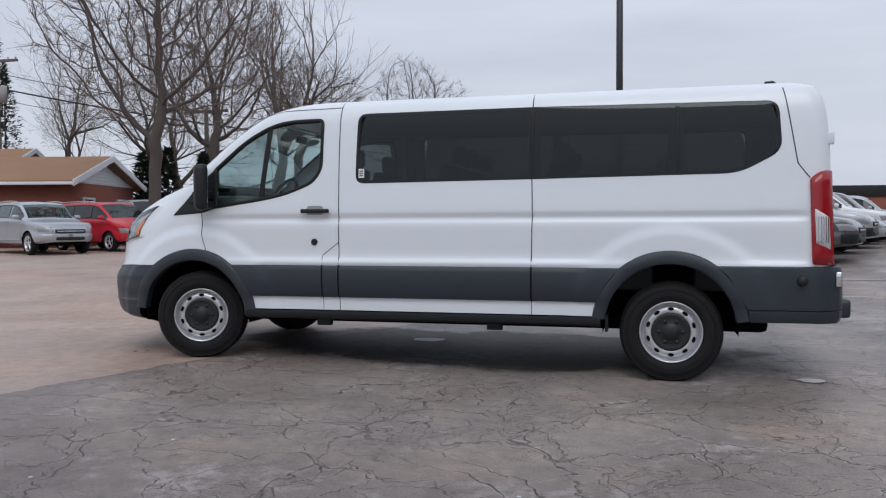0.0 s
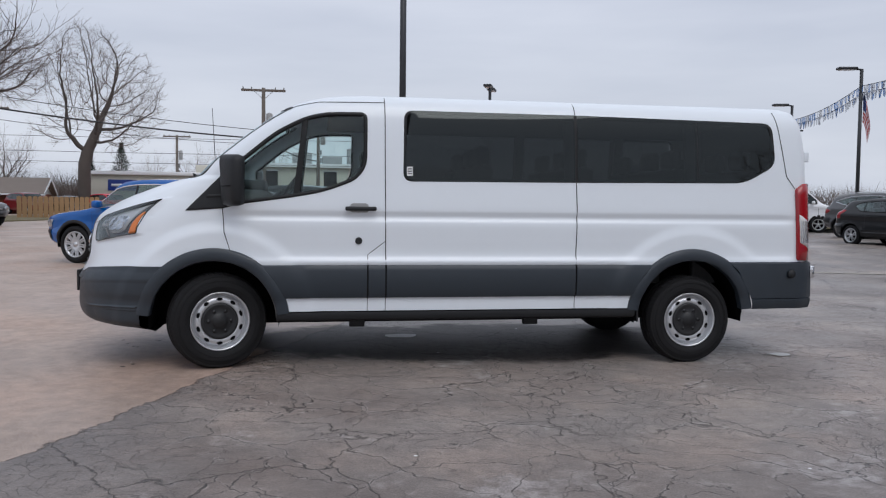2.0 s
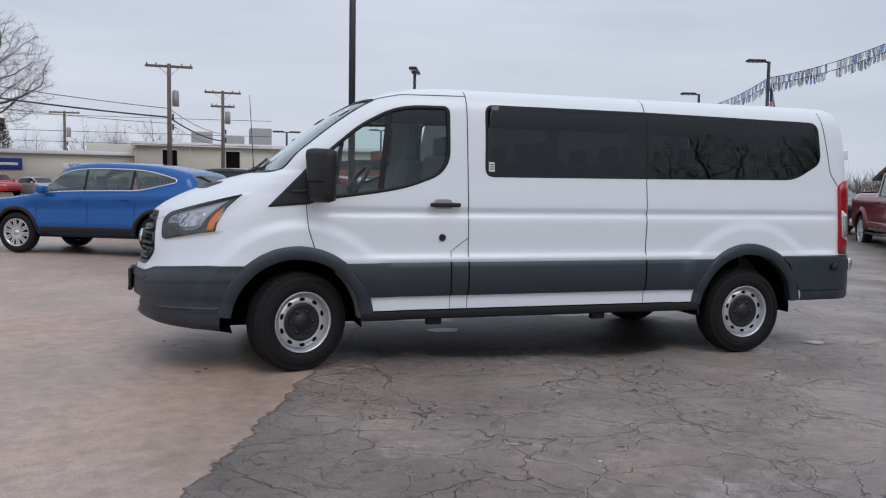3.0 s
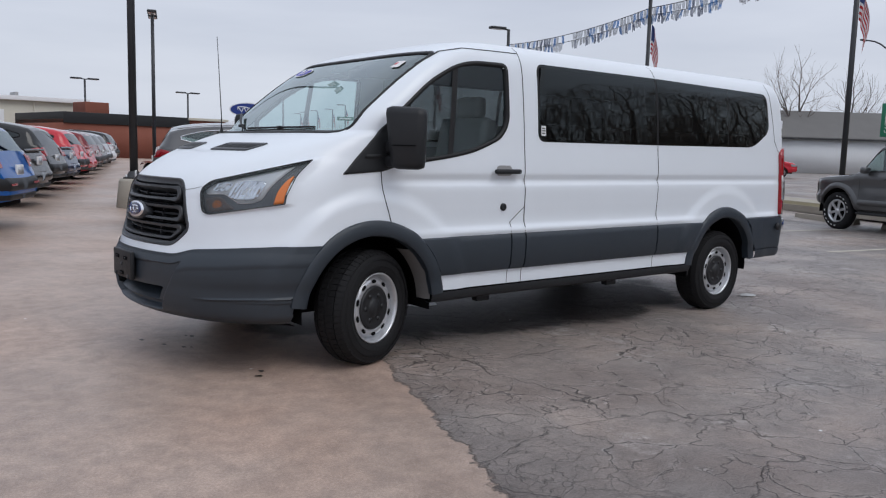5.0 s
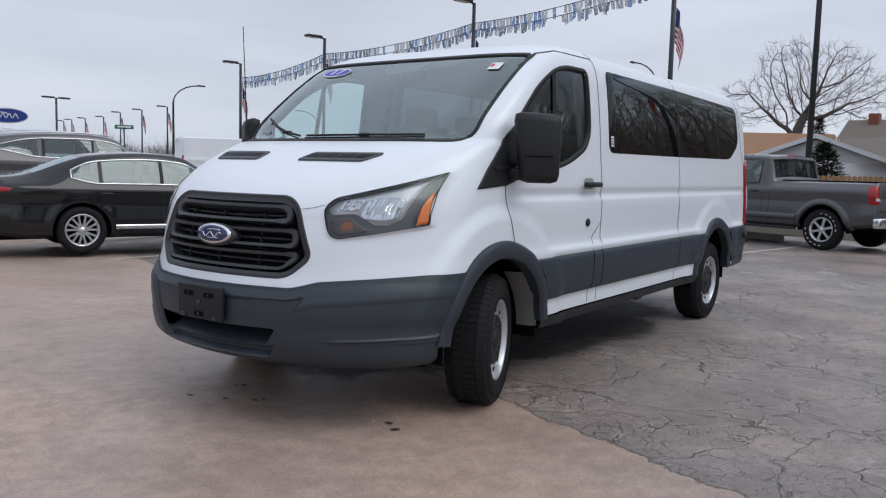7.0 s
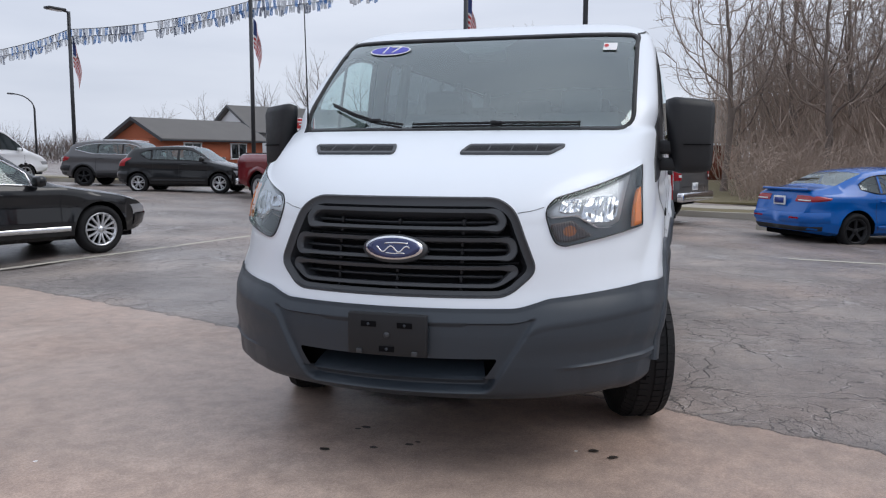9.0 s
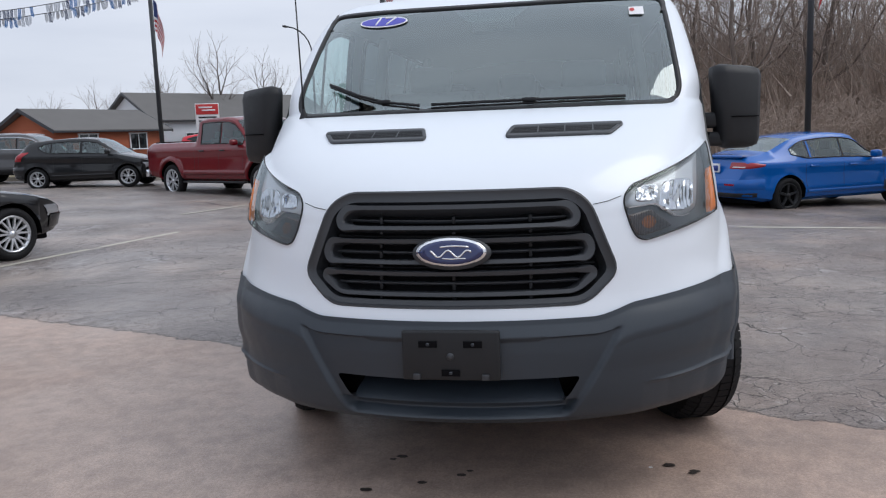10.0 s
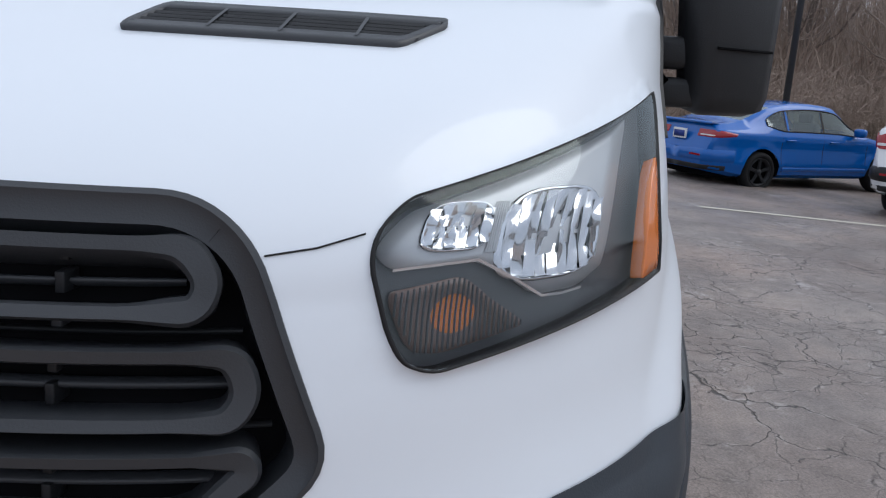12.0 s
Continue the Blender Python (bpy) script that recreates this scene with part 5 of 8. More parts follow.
def van_inside(van):
    part("floor_pan", box(2.1, 0, 0.60, 4.9, 1.16, 0.06, 0.01), M_DASH, van)
    part("headliner", strip([[(x, y, 2.055 - 0.085 * (y / 0.885) ** 2) for y in (-0.885, -0.7, -0.4, 0, 0.4, 0.7, 0.885)] for x in (0.85, 1.5, 3, 4.6)]), M_DASH, van)
    for s in (-1, 1):
        part("cant_rail_trim", strip([[(x, s * (half_width(x, 1.99) - 0.012), 1.992), (x, s * 0.84, 2.005), (x, s * 0.78, 2.0)] for x in (0.85 + 0.45 * i for i in range(9))]), M_DASH, van)
    part("dashboard", box(0.12, 0, 1.22, 0.55, 1.66, 0.30, 0.08), M_DASH, van)
    part("instrument_hood", box(0.22, -0.42, 1.40, 0.25, 0.42, 0.10, 0.04), M_DASH, van)
    part("bulkhead", box(-0.10, 0, 1.0, 0.05, 1.1, 0.6, 0.01), M_DASH, van)
    ring = [(0.50 + 0.11 * math.cos(t) , -0.42 + 0.19 * math.sin(t), 1.36 + 0.155 * math.cos(t)) for t in (2 * math.pi * k / 32 for k in range(33))]
    wheel = part("steering_wheel", tube(ring, 0.016, 8, False), M_BLACK, van, "black steering wheel")
    part("wheel_hub", box(0.49, -0.42, 1.35, 0.06, 0.17, 0.12, 0.03), M_BLACK, wheel)
    part("wheel_spoke", tube([(0.50, -0.60, 1.36), (0.49, -0.42, 1.35), (0.50, -0.24, 1.36)], 0.016, 6), M_BLACK, wheel)
    part("steering_column", tube([(0.49, -0.42, 1.35), (0.30, -0.42, 1.22)], 0.045, 8), M_BLACK, wheel)
    part("inside_mirror", box(0.50, 0, 1.90, 0.03, 0.22, 0.07, 0.015), M_BLACK, van)
    van_seat(van, 0.85, -0.46, 0.52)
    van_seat(van, 0.85, 0.46, 0.52)
    for x in (1.75, 2.6, 3.45, 4.1):
        van_seat(van, x, -0.22, 1.1, 0.95)
        van_seat(van, x, 0.62, 0.42, 0.95)
    for s in (-1, 1):
        for x in (1.31, 2.76, 3.80):
            part("inner_pillar", box(x, s * 0.80, 1.68, 0.09, 0.05, 0.56, 0.015, pose(0, 0, 0, s * 8)), M_TRIM, van)
        part("inner_panel", strip([[(x, s * (half_width(x, z) - 0.06), z) for z in (0.97, 1.1, 1.25, 1.40)] for x in (1.3 + 0.42 * i for i in range(9))]), M_TRIM, van)
        part("door_card", strip([[(x, s * (half_width(x, z) - 0.05), z) for z in (0.95, 1.05, 1.15, 1.25)] for x in (0.2 + 0.35 * i for i in range(4))]), M_DASH, van)


def build_van():
    van = thing("passenger_van", (0, 0, 0), "white low-roof passenger van with dark grey cladding standing on cracked asphalt", "van")
    van.matrix_world = pose(0, 0, 0)
    van_body(van)
    for s in (-1, 1):
        van_flank(van, s)
        head_lamp(van, s)
        steel_wheel(van, AXLES[0], s * 0.882, s, 18.7)
        steel_wheel(van, AXLES[1], s * 0.872, s, 0)
    van_front(van)
    van_inside(van)
    # plain unseen slabs, added wide and low to keep light out below
    part("underbody", box(1.85, 0, 0.44, 5.2, 1.18, 0.26, 0.05), M_DARK, van)
    part("chassis_floor", box(1.87, 0, 0.42, 2.75, 1.86, 0.10, 0.03), M_DARK, van)
    part("exhaust_pipe", tube([(1.2, 0.25, 0.30), (2.6, 0.30, 0.28), (3.2, 0.42, 0.30)], 0.035, 8), M_STEEL, van)
    for x in (1.05, 2.45):
        part("jack_bracket", box(x, -0.80, 0.345, 0.12, 0.06, 0.07, 0.01), M_BLACK, van)
    part("axle", tube([(3.75, -0.75, 0.35), (3.75, 0.75, 0.35)], 0.06, 8), M_DARK, van)
    part("mud_flap", box(3.30, -0.86, 0.40, 0.02, 0.22, 0.12, 0.005), M_BLACK, van)
    return van


M_INDICATOR = shade("smoked_indicator", (0.13, 0.075, 0.06), 0.3, 0, 0.3, 30, 0.2)
build_van()

# ---- ground ----
def ground():
    near = [-60 + 2.0 * i for i in range(61)]
    line = [-3000, -1500, -800, -400, -200, -120, -80] + near + [70, 80, 100, 140, 200, 400, 800, 1500, 3000]
    bm = bmesh.new()
    vs = [[bm.verts.new((x, y, ground_z(x, y))) for x in line] for y in line]
    for i in range(len(line) - 1):
        for k in range(len(line) - 1):
            bm.faces.new((vs[i][k], vs[i][k + 1], vs[i + 1][k + 1], vs[i + 1][k])).smooth = True
    ob = new("ground", bpy.data.meshes.new("ground"))
    bm.to_mesh(ob.data)
    bm.free()
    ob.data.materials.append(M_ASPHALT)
    return tagged(ob, "worn brown-grey asphalt car park with cracks", "ground", kind="structure")


ground()

# ---- parked cars ----
# top line of each kind of car: share of the length, height
TOPS = {
    "sedan": ([(0, 0.56), (0.012, 0.655), (0.045, 0.745), (0.10, 0.82), (0.27, 0.96), (0.30, 1.0), (0.42, 1.38), (0.47, 1.44), (0.56, 1.46), (0.68, 1.42), (0.74, 1.36), (0.87, 1.12), (0.955, 1.065), (0.967, 1.05), (0.985, 0.90), (0.993, 0.72), (1, 0.62)], 0.92, 1.0),
    "suv": ([(0, 0.76), (0.015, 0.87), (0.05, 0.96), (0.24, 1.09), (0.27, 1.13), (0.38, 1.56), (0.43, 1.64), (0.53, 1.68), (0.70, 1.66), (0.82, 1.60), (0.895, 1.52), (0.905, 1.49), (0.960, 1.14), (0.968, 1.08), (0.985, 0.86), (1, 0.66)], 1.06, 0.97),
    "hatch": ([(0, 0.64), (0.02, 0.72), (0.05, 0.79), (0.23, 0.97), (0.26, 1.0), (0.40, 1.40), (0.46, 1.46), (0.58, 1.48), (0.78, 1.43), (0.88, 1.36), (0.955, 1.04), (0.985, 0.95), (1, 0.72)], 0.94, 1.0),
    "minivan": ([(0, 0.70), (0.02, 0.82), (0.05, 0.90), (0.17, 1.07), (0.20, 1.12), (0.36, 1.60), (0.41, 1.67), (0.55, 1.70), (0.85, 1.67), (0.93, 1.60), (0.97, 1.15), (0.99, 1.0), (1, 0.80)], 1.05, 0.98),
    "pickup": ([(0, 0.95), (0.01, 1.04), (0.03, 1.10), (0.22, 1.21), (0.245, 1.25), (0.32, 1.74), (0.36, 1.86), (0.45, 1.89), (0.565, 1.87), (0.585, 1.84), (0.605, 1.37), (0.612, 1.345), (0.8, 1.345), (0.992, 1.345), (0.997, 1.30), (1, 1.1)], 1.21, 0.98),
    "van": ([(0, 0.78), (0.02, 0.98), (0.05, 1.12), (0.14, 1.35), (0.16, 1.42), (0.28, 2.10), (0.33, 2.28), (0.40, 2.34), (0.7, 2.36), (0.95, 2.34), (0.985, 2.28), (0.995, 1.6), (1, 0.8)], 1.30, 1.0),
}
# windows along the flank, then windscreen and back light, as shares of the length
PANES = {
    "sedan": ([(0.335, 0.50), (0.51, 0.675), (0.68, 0.76)], (0.30, 0.425), (0.73, 0.85)),
    "suv": ([(0.305, 0.485), (0.495, 0.68), (0.69, 0.86)], (0.275, 0.385), (0.91, 0.96)),
    "hatch": ([(0.31, 0.51), (0.52, 0.71), (0.72, 0.80)], (0.265, 0.405), (0.885, 0.945)),
    "minivan": ([(0.24, 0.42), (0.43, 0.66), (0.67, 0.90)], (0.205, 0.36), (0.935, 0.965)),
    "pickup": ([(0.275, 0.42), (0.43, 0.565)], (0.25, 0.335), (0.588, 0.603)),
    "van": ([(0.19, 0.33), (0.36, 0.52)], (0.165, 0.285), None),
}
M_SILVER = paint("silver_paint", (0.42, 0.44, 0.47), 0.5)
M_GREYMET = paint("graphite_paint", (0.085, 0.086, 0.089), 0.45)
M_GUNMETAL = paint("gunmetal_paint", (0.10, 0.10, 0.105), 0.4)
M_CARRED = paint("red_paint", (0.52, 0.02, 0.035))
M_DEEPRED = paint("deep_red_paint", (0.15, 0.003, 0.008), 0.15)
M_CARBLUE = paint("blue_paint", (0.0, 0.085, 0.33), 0.1)
M_MIDBLUE = paint("mid_blue_paint", (0.0, 0.10, 0.40), 0.1)
M_CARBLACK = paint("black_paint", (0.006, 0.0065, 0.008))
M_NAVY = paint("navy_paint", (0.02, 0.04, 0.09), 0.2)
M_CARWHITE = paint("car_white", (0.76, 0.77, 0.79))


def car_wheel(car, x, y, sgn, r, rim_mat, spokes=5, turn=0.0, twin=False, letters=False):
    wheel = new("wheel")
    wheel.parent = car
    wheel.matrix_local = pose(x, y, r, 0, 0, turn + (0 if sgn < 0 else 180))
    w, ri = 0.11, r * (0.69 if not letters else 0.60)
    tyre = part("tyre", lathe([(w * 0.7, ri), (w, ri + 0.03), (w * 0.95, r - 0.03), (w * 0.6, r), (-w * 0.6, r), (-w * 0.95, r - 0.03), (-w, ri + 0.03), (-w * 0.7, ri)], "y", 32), M_RUBBER, wheel)
    if letters:
        for k in range(20):
            if k % 10 < 6:
                t = 2 * math.pi * k / 20
                part("lettering", box((ri + 0.075) * math.cos(t), -w - 0.001, (ri + 0.075) * math.sin(t), 0.014, 0.006, 0.045, turn=Matrix.Rotation(-t, 4, "Y")), M_SIGN_WHITE, tyre)
    rim = part("rim", lathe([(-0.02, ri), (-w * 0.85, ri + 0.004), (-w * 0.9, ri - 0.012), (-0.05, ri - 0.03), (-0.03, ri - 0.035)], "y", 32), rim_mat, wheel)
    part("brake_disc", lathe([(-0.02, 0.0), (-0.02, ri - 0.02), (0.02, ri - 0.02)], "y", 24), M_DARK, wheel)
    for k in range(spokes):
        t = 2 * math.pi * (k + 0.25) / spokes
        for fork in ((-1, 1) if twin else (0,)):
            vs, fs = [], []
            for rr, hw, yy, sp in ((0.02, 0.026, -0.075, 0.004), (ri * 0.45, 0.02, -0.082, 0.017), (ri - 0.01, 0.022, -0.088, ri * 0.22)):
                hw *= 0.85 if twin else 1.35
                for s, dy in ((-1, 0.022), (-0.7, 0), (0.7, 0), (1, 0.022)):
                    q = s * hw + fork * sp
                    vs.append((rr * math.cos(t) - q * math.sin(t), yy + dy, rr * math.sin(t) + q * math.cos(t)))
            for i in range(2):
                fs += [(4 * i + j, 4 * i + j + 1, 4 * i + j + 5, 4 * i + j + 4) for j in range(3)]
            part("spoke", mesh_of(vs, fs, False), rim_mat, rim)
    part("wheel_cap", lathe([(-0.07, 0.05), (-0.09, 0.042), (-0.094, 0.0)], "y", 16), rim_mat, rim)


# tail lamp of each kind: lower and upper edge, reach along the flank, inner end across the tail
TAIL = {"sedan": (0.85, 0.965, 0.36, 0.40), "suv": (0.90, 1.10, 0.30, 0.66), "hatch": (0.84, 1.10, 0.30, 0.74), "minivan": (0.95, 1.40, 0.12, 0.80), "van": (0.95, 1.45, 0.08, 0.84), "pickup": (0.93, 1.27, 0.13, 0.80)}
TUMBLE = {"sedan": 0.745, "suv": 0.78, "hatch": 0.76, "minivan": 0.80, "pickup": 0.83, "van": 0.88}


def build_car(kind, length, width, wheelbase, overhang, material, label, rim=None, wheel_r=0.33, clad=False, spokes=5, height=None, name=None, category=None, rails=False, trim=None, near=False, twin=False, letters=False):
    """A car with its nose towards -x and the front axle at x = 0, standing on z = 0."""
    top, belt, _ = TOPS[kind]
    k = (height or max(z for _, z in top)) / max(z for _, z in top)
    top = [(s * length - overhang, z * k) for s, z in top]
    belt *= k
    hw = width / 2
    x0, x1 = -overhang, length - overhang
    rim = rim or M_ALLOY
    gm = M_CARPANE if near else M_CARGLASS
    car = thing(name or {"suv": "suv", "sedan": "sedan_car", "hatch": "hatchback_car", "minivan": "minivan", "pickup": "pickup_truck", "van": "panel_van"}[kind], (0, 0, 0), label, category or {"pickup": "pickup truck", "van": "van", "minivan": "minivan", "suv": "suv"}.get(kind, "car"))
    sill = {"sedan": 0.22, "hatch": 0.22, "pickup": 0.42}.get(kind, 0.30)
    sides, front, back = PANES[kind]
    sides = [(x0 + length * a, x0 + length * b) for a, b in sides]
    axles = (0.0, wheelbase)
    R = wheel_r + (0.055 if kind != "pickup" else 0.10)

    def ends(x):
        t = min(max((x - x0) / (x1 - x0), 0), 1)
        return t, max(0, 1 - t / 0.16), max(0, 1 - (1 - t) / 0.13)

    def section(x):
        t, f, r = ends(x)
        w = hw * (1 - 0.40 * (1 - (1 - f ** 2.2) ** 0.62) - (0.30 if kind in ("sedan", "hatch", "suv") else 0.12) * (1 - (1 - r ** 2.2) ** 0.62))
        z = curve_at(top, x)
        b = min(belt + {"suv": 0.09, "pickup": 0.0, "hatch": 0.10}.get(kind, 0.05) * t, z - 0.04)
        g = min(max((z - belt - 0.04) / 0.22, 0), 1)
        wr = w * TUMBLE[kind]
        low = sill + 0.10 * max(f, r)
        wa = w * 0.955
        roof = [(wa + (wr - wa) * 0.5, b + (z - 0.06 - b) * 0.5), (wr, z - 0.065), (wr * 0.92, z - 0.02), (wr * 0.5, z), (0, z + 0.012)]
        hood = [(w * 0.93, b + (z - b) * 0.4), (w * 0.88, z - 0.02), (w * 0.78, z - 0.006), (w * 0.4, z + 0.008), (0, z + 0.014)]
        side = [(w * 0.84, low), (w * 0.955, low + 0.06), (w * 0.995, low + 0.22), (w * 0.972, b - 0.24), (w * 0.988, b - 0.11), (w * 0.982, b - 0.05), (wa, b)]
        if z - 0.32 < low + 0.24:
            zt = z - 0.05
            side = [(w * (0.84 + 0.14 * (i / 6) ** 0.5), low + (zt - low) * i / 6) for i in range(7)]
        return side + [(a[0] * g + c[0] * (1 - g), a[1] * g + c[1] * (1 - g)) for a, c in zip(roof, hood)]

    def place(x, y, z):
        """Bows the nose and the tail, and swells the wings round the wheels."""
        t, f, r = ends(x)
        if f > 0 or r > 0:
            u = min(max((z - sill) / (belt - sill), 0), 1)
            x += 0.10 * (2 * u - 0.9) ** 2 * (f ** 4 - r ** 4) * (1 if kind != "pickup" else 0.3)
        if z < belt:
            d = min(math.hypot(x - a, z - wheel_r) for a in axles)
            y += math.copysign(0.016, y) * math.exp(-((d - R - 0.02) / 0.07) ** 2) * min(1, abs(y) / hw) ** 8
        return (x, y, z)

    def edges(x):
        """Lower and upper edge of the side windows, as shares from belt to roof."""
        lo, hi = 0.10, 0.90
        a, b = sides[-1]
        if kind in ("suv", "hatch", "sedan") and x > a:
            q = min((x - a) / (b - a), 1)
            lo, hi = lo + {"suv": 0.42, "hatch": 0.45}.get(kind, 0.28) * q ** 1.6, hi - 0.22 * q ** 2
        return lo, hi

    def skin(x, t, s, off=0.0):
        """t: 0 at the belt line, 1 under the roof edge."""
        p = section(x)
        a, b = p[6], p[8]
        return place(x, s * (a[0] + (b[0] - a[0]) * t + off), a[1] + (b[1] - a[1]) * t)

    def surf(x, z):
        p = section(x)
        for a, b in zip(p, p[1:]):
            if b[1] >= z >= a[1]:
                return a[0] + (b[0] - a[0]) * (z - a[1]) / max(b[1] - a[1], 1e-6)
        return p[0][0] if z < p[0][1] else p[8][0]

    def low_skin(x, z, s, off=0.0):
        return place(x, s * (surf(x, z) + off), z)

    def end_x(z, tail):
        """Where the top line at an end comes down to a height."""
        if tail:
            return next((x1 - 0.004 * i for i in range(300) if curve_at(top, x1 - 0.004 * i) >= z), x1)
        return next((x0 + 0.004 * i for i in range(300) if curve_at(top, x0 + 0.004 * i) >= z), x0)

    def wrap(z, tail, reach, y_in, s, off, n=5):
        """Points at one height from the flank round the corner to y_in across an end."""
        xe, sg = end_x(z, tail), 1 if tail else -1
        pts = []
        for i in range(n + 1):
            x = xe - sg * (reach * (1 - i / n) + 0.012)
            px, py, pz = place(x, surf(x, z), z)
            pts.append((px + sg * off * (i / n), s * (py + off), pz))
        yc = min(surf(xe - sg * 0.012, z), hw)
        for i in range(n + 1):
            y = yc * 0.97 + (min(y_in * hw, yc * 0.9) - yc * 0.97) * i / n
            px, py, pz = place(xe, y, z)
            pts.append((px + sg * off, s * py, pz))
        return pts

    def band(nm, levels, tail, reach, y_in, material, point=0.0, s=None):
        """A strip laid round an end: levels are (height, how far it stands out)."""
        out = []
        mid = sum(z for z, _ in levels) / len(levels)
        for z, off in levels:
            row = []
            for side in ((s,) if s else (-1, 1)):
                pts = wrap(z, tail, reach, y_in, side, off)
                if point:
                    pts = [(p[0], p[1], p[2] + (mid - p[2]) * point * max(0, 1 - i / 5) ** 1.5) for i, p in enumerate(pts)]
                row += pts if side == -1 or s else pts[::-1]
            out.append(row)
        return part(nm, strip(out), material, car)

    def in_pane(a, b):
        return any(a >= p - 1e-4 and b <= q + 1e-4 for p, q in sides) and min(section(x)[8][1] - section(x)[6][1] for x in (a, b)) > 0.10

    spans = [(x0 + length * q[0], x0 + length * q[1]) for q in (front, back) if q]
    step = 30 if near else 14
    near_arch = [a + R * 1.15 * (j / (step / 2) - 1) for a in axles for j in range(step + 1)]
    xs = sorted({round(v, 3) for v in [x0 + (x1 - x0) * (0.5 - 0.5 * math.cos(math.pi * i / 56)) for i in range(57)] + near_arch + [v for p in sides + spans for v in p]})
    keep = {round(v, 3) for p in sides + spans for v in p} | {xs[0], xs[-1]}
    xs = [x for i, x in enumerate(xs) if x in keep or all(abs(x - y) > 0.012 for y in keep)]
    fine = (1, 3, 6, 7, 3, 2) if near else (1, 2, 3, 4, 2, 1)
    rows, marks = [], {}
    for x in xs:
        p = section(x)
        line = []
        for i, m in enumerate(fine):
            line += [(p[i][0] + (p[i + 1][0] - p[i][0]) * j / m, p[i][1] + (p[i + 1][1] - p[i][1]) * j / m) for j in range(m)]
        lo, hi = edges(x)
        base = len(line)
        for t in (0, lo, lo + (hi - lo) / 3, lo + (hi - lo) * 2 / 3, hi):
            line.append((p[6][0] + (p[8][0] - p[6][0]) * t, p[6][1] + (p[8][1] - p[6][1]) * t))
        line.append(p[8])
        for i in (8, 9, 10):
            line += [(p[i][0] + (p[i + 1][0] - p[i][0]) * j / 3, p[i][1] + (p[i + 1][1] - p[i][1]) * j / 3) for j in (1, 2, 3)]
        marks = {"lo": base + 1, "hi": base + 4, "post": base + 8}
        rows.append([place(x, -y, z) for y, z in line] + [place(x, y, z) for y, z in line[-2::-1]])
    n = len(rows[0])
    v = [q for r in rows for q in r]
    f = []
    for i in range(len(xs) - 1):
        pane = in_pane(xs[i], xs[i + 1])
        screen = any(xs[i] >= a - 1e-4 and xs[i + 1] <= b + 1e-4 for a, b in spans)
        for j in range(n - 1):
            r = min(j, n - 2 - j)
            if (pane and marks["lo"] <= r < marks["hi"]) or (screen and r >= marks["post"]):
                continue
            f.append((i * n + j, i * n + j + 1, (i + 1) * n + j + 1, (i + 1) * n + j))
    f += [tuple(range(n))[::-1], tuple(range(len(v) - n, len(v)))]
    bm = bmesh.new()
    me = mesh_of(v, f)
    bm.from_mesh(me)
    bpy.data.meshes.remove(me)
    cut(bm, lambda c: abs(c.y) > hw * 0.6 and any(math.hypot(c.x - a, c.z - wheel_r) < R for a in axles))
    for a in axles:
        def put(vert, q):
            vert.co.x, vert.co.z = q.x, q.y
        snap(bm, ring2(a, wheel_r, R), 0.07, lambda co: Vector((co.x, co.z)), put)
    body = part("body", bm, material, car)
    sharp(body, 40)

    for s in (-1, 1):
        low_edge, high_edge = [], []
        for a, b in sides:
            cols = []
            for xa in (x for x in xs if a - 1e-4 <= x <= b + 1e-4):
                p = section(xa)
                if p[8][1] - p[6][1] > 0.10:
                    lo, hi = edges(xa)
                    cols.append([skin(xa, lo + (hi - lo) * q / 4, s, 0.001) for q in range(5)])
            if len(cols) > 1:
                part("side_window", strip(cols), gm, car)
                low_edge += [(c[0][0], c[0][1] + s * 0.004, c[0][2]) for c in cols]
                high_edge += [(c[-1][0], c[-1][1] + s * 0.004, c[-1][2]) for c in cols]
        loop = low_edge + high_edge[::-1] + low_edge[:1]
        part("window_surround", tube(loop, 0.013 if trim else 0.010, 6), trim or M_SEAL, car, "bright chrome surround" if trim is M_CHROME else "")
        for (_, a), (b, _) in zip(sides, sides[1:]):
            lo, hi = edges(a)
            cols = [[skin(a + (b - a) * i / 2, lo + (hi - lo) * q / 4, s, 0.0045) for q in range(5)] for i in range(3)]
            part("door_pillar", strip(cols), M_SEAL, car)
        for q in {"pickup": (0.27, 0.43, 0.575, 0.605), "van": (0.18, 0.35, 0.62)}.get(kind, (0.29, 0.505, 0.70)):
            x = x0 + length * q
            zb = section(x)[6][1]
            path = [(x, sill + 0.1 + (zb - sill - 0.1) * j / 8) for j in range(9)]
            if abs(x - wheelbase) < R + 0.1:
                path = [(x - max(0, R + 0.05 - math.hypot(x - wheelbase, z - wheel_r)) * 1.2, z) for _, z in path]
            part("door_gap", strip([[low_skin(px - 0.005, pz, s, 0.002), low_skin(px + 0.005, pz, s, 0.002)] for px, pz in path]), M_SEAL, car)
        for q in {"pickup": (0.40, 0.545), "van": (0.33,)}.get(kind, (0.46, 0.665)):
            x = x0 + length * q
            px, py, pz = low_skin(x, section(x)[6][1] - 0.10, s, 0.015)
            part("door_handle", box(px, py, pz, 0.19, 0.032, 0.03, 0.01), material if kind != "pickup" or not near else M_BLACK, car)
        mx = x0 + length * (front[0] + 0.055)
        mz = section(mx)[6][1] + 0.08
        part("door_mirror", box(mx, s * (hw + 0.06), mz, 0.13, 0.20, 0.14, 0.05), material, car)
        zl, zh, reach, y_in = TAIL[kind]
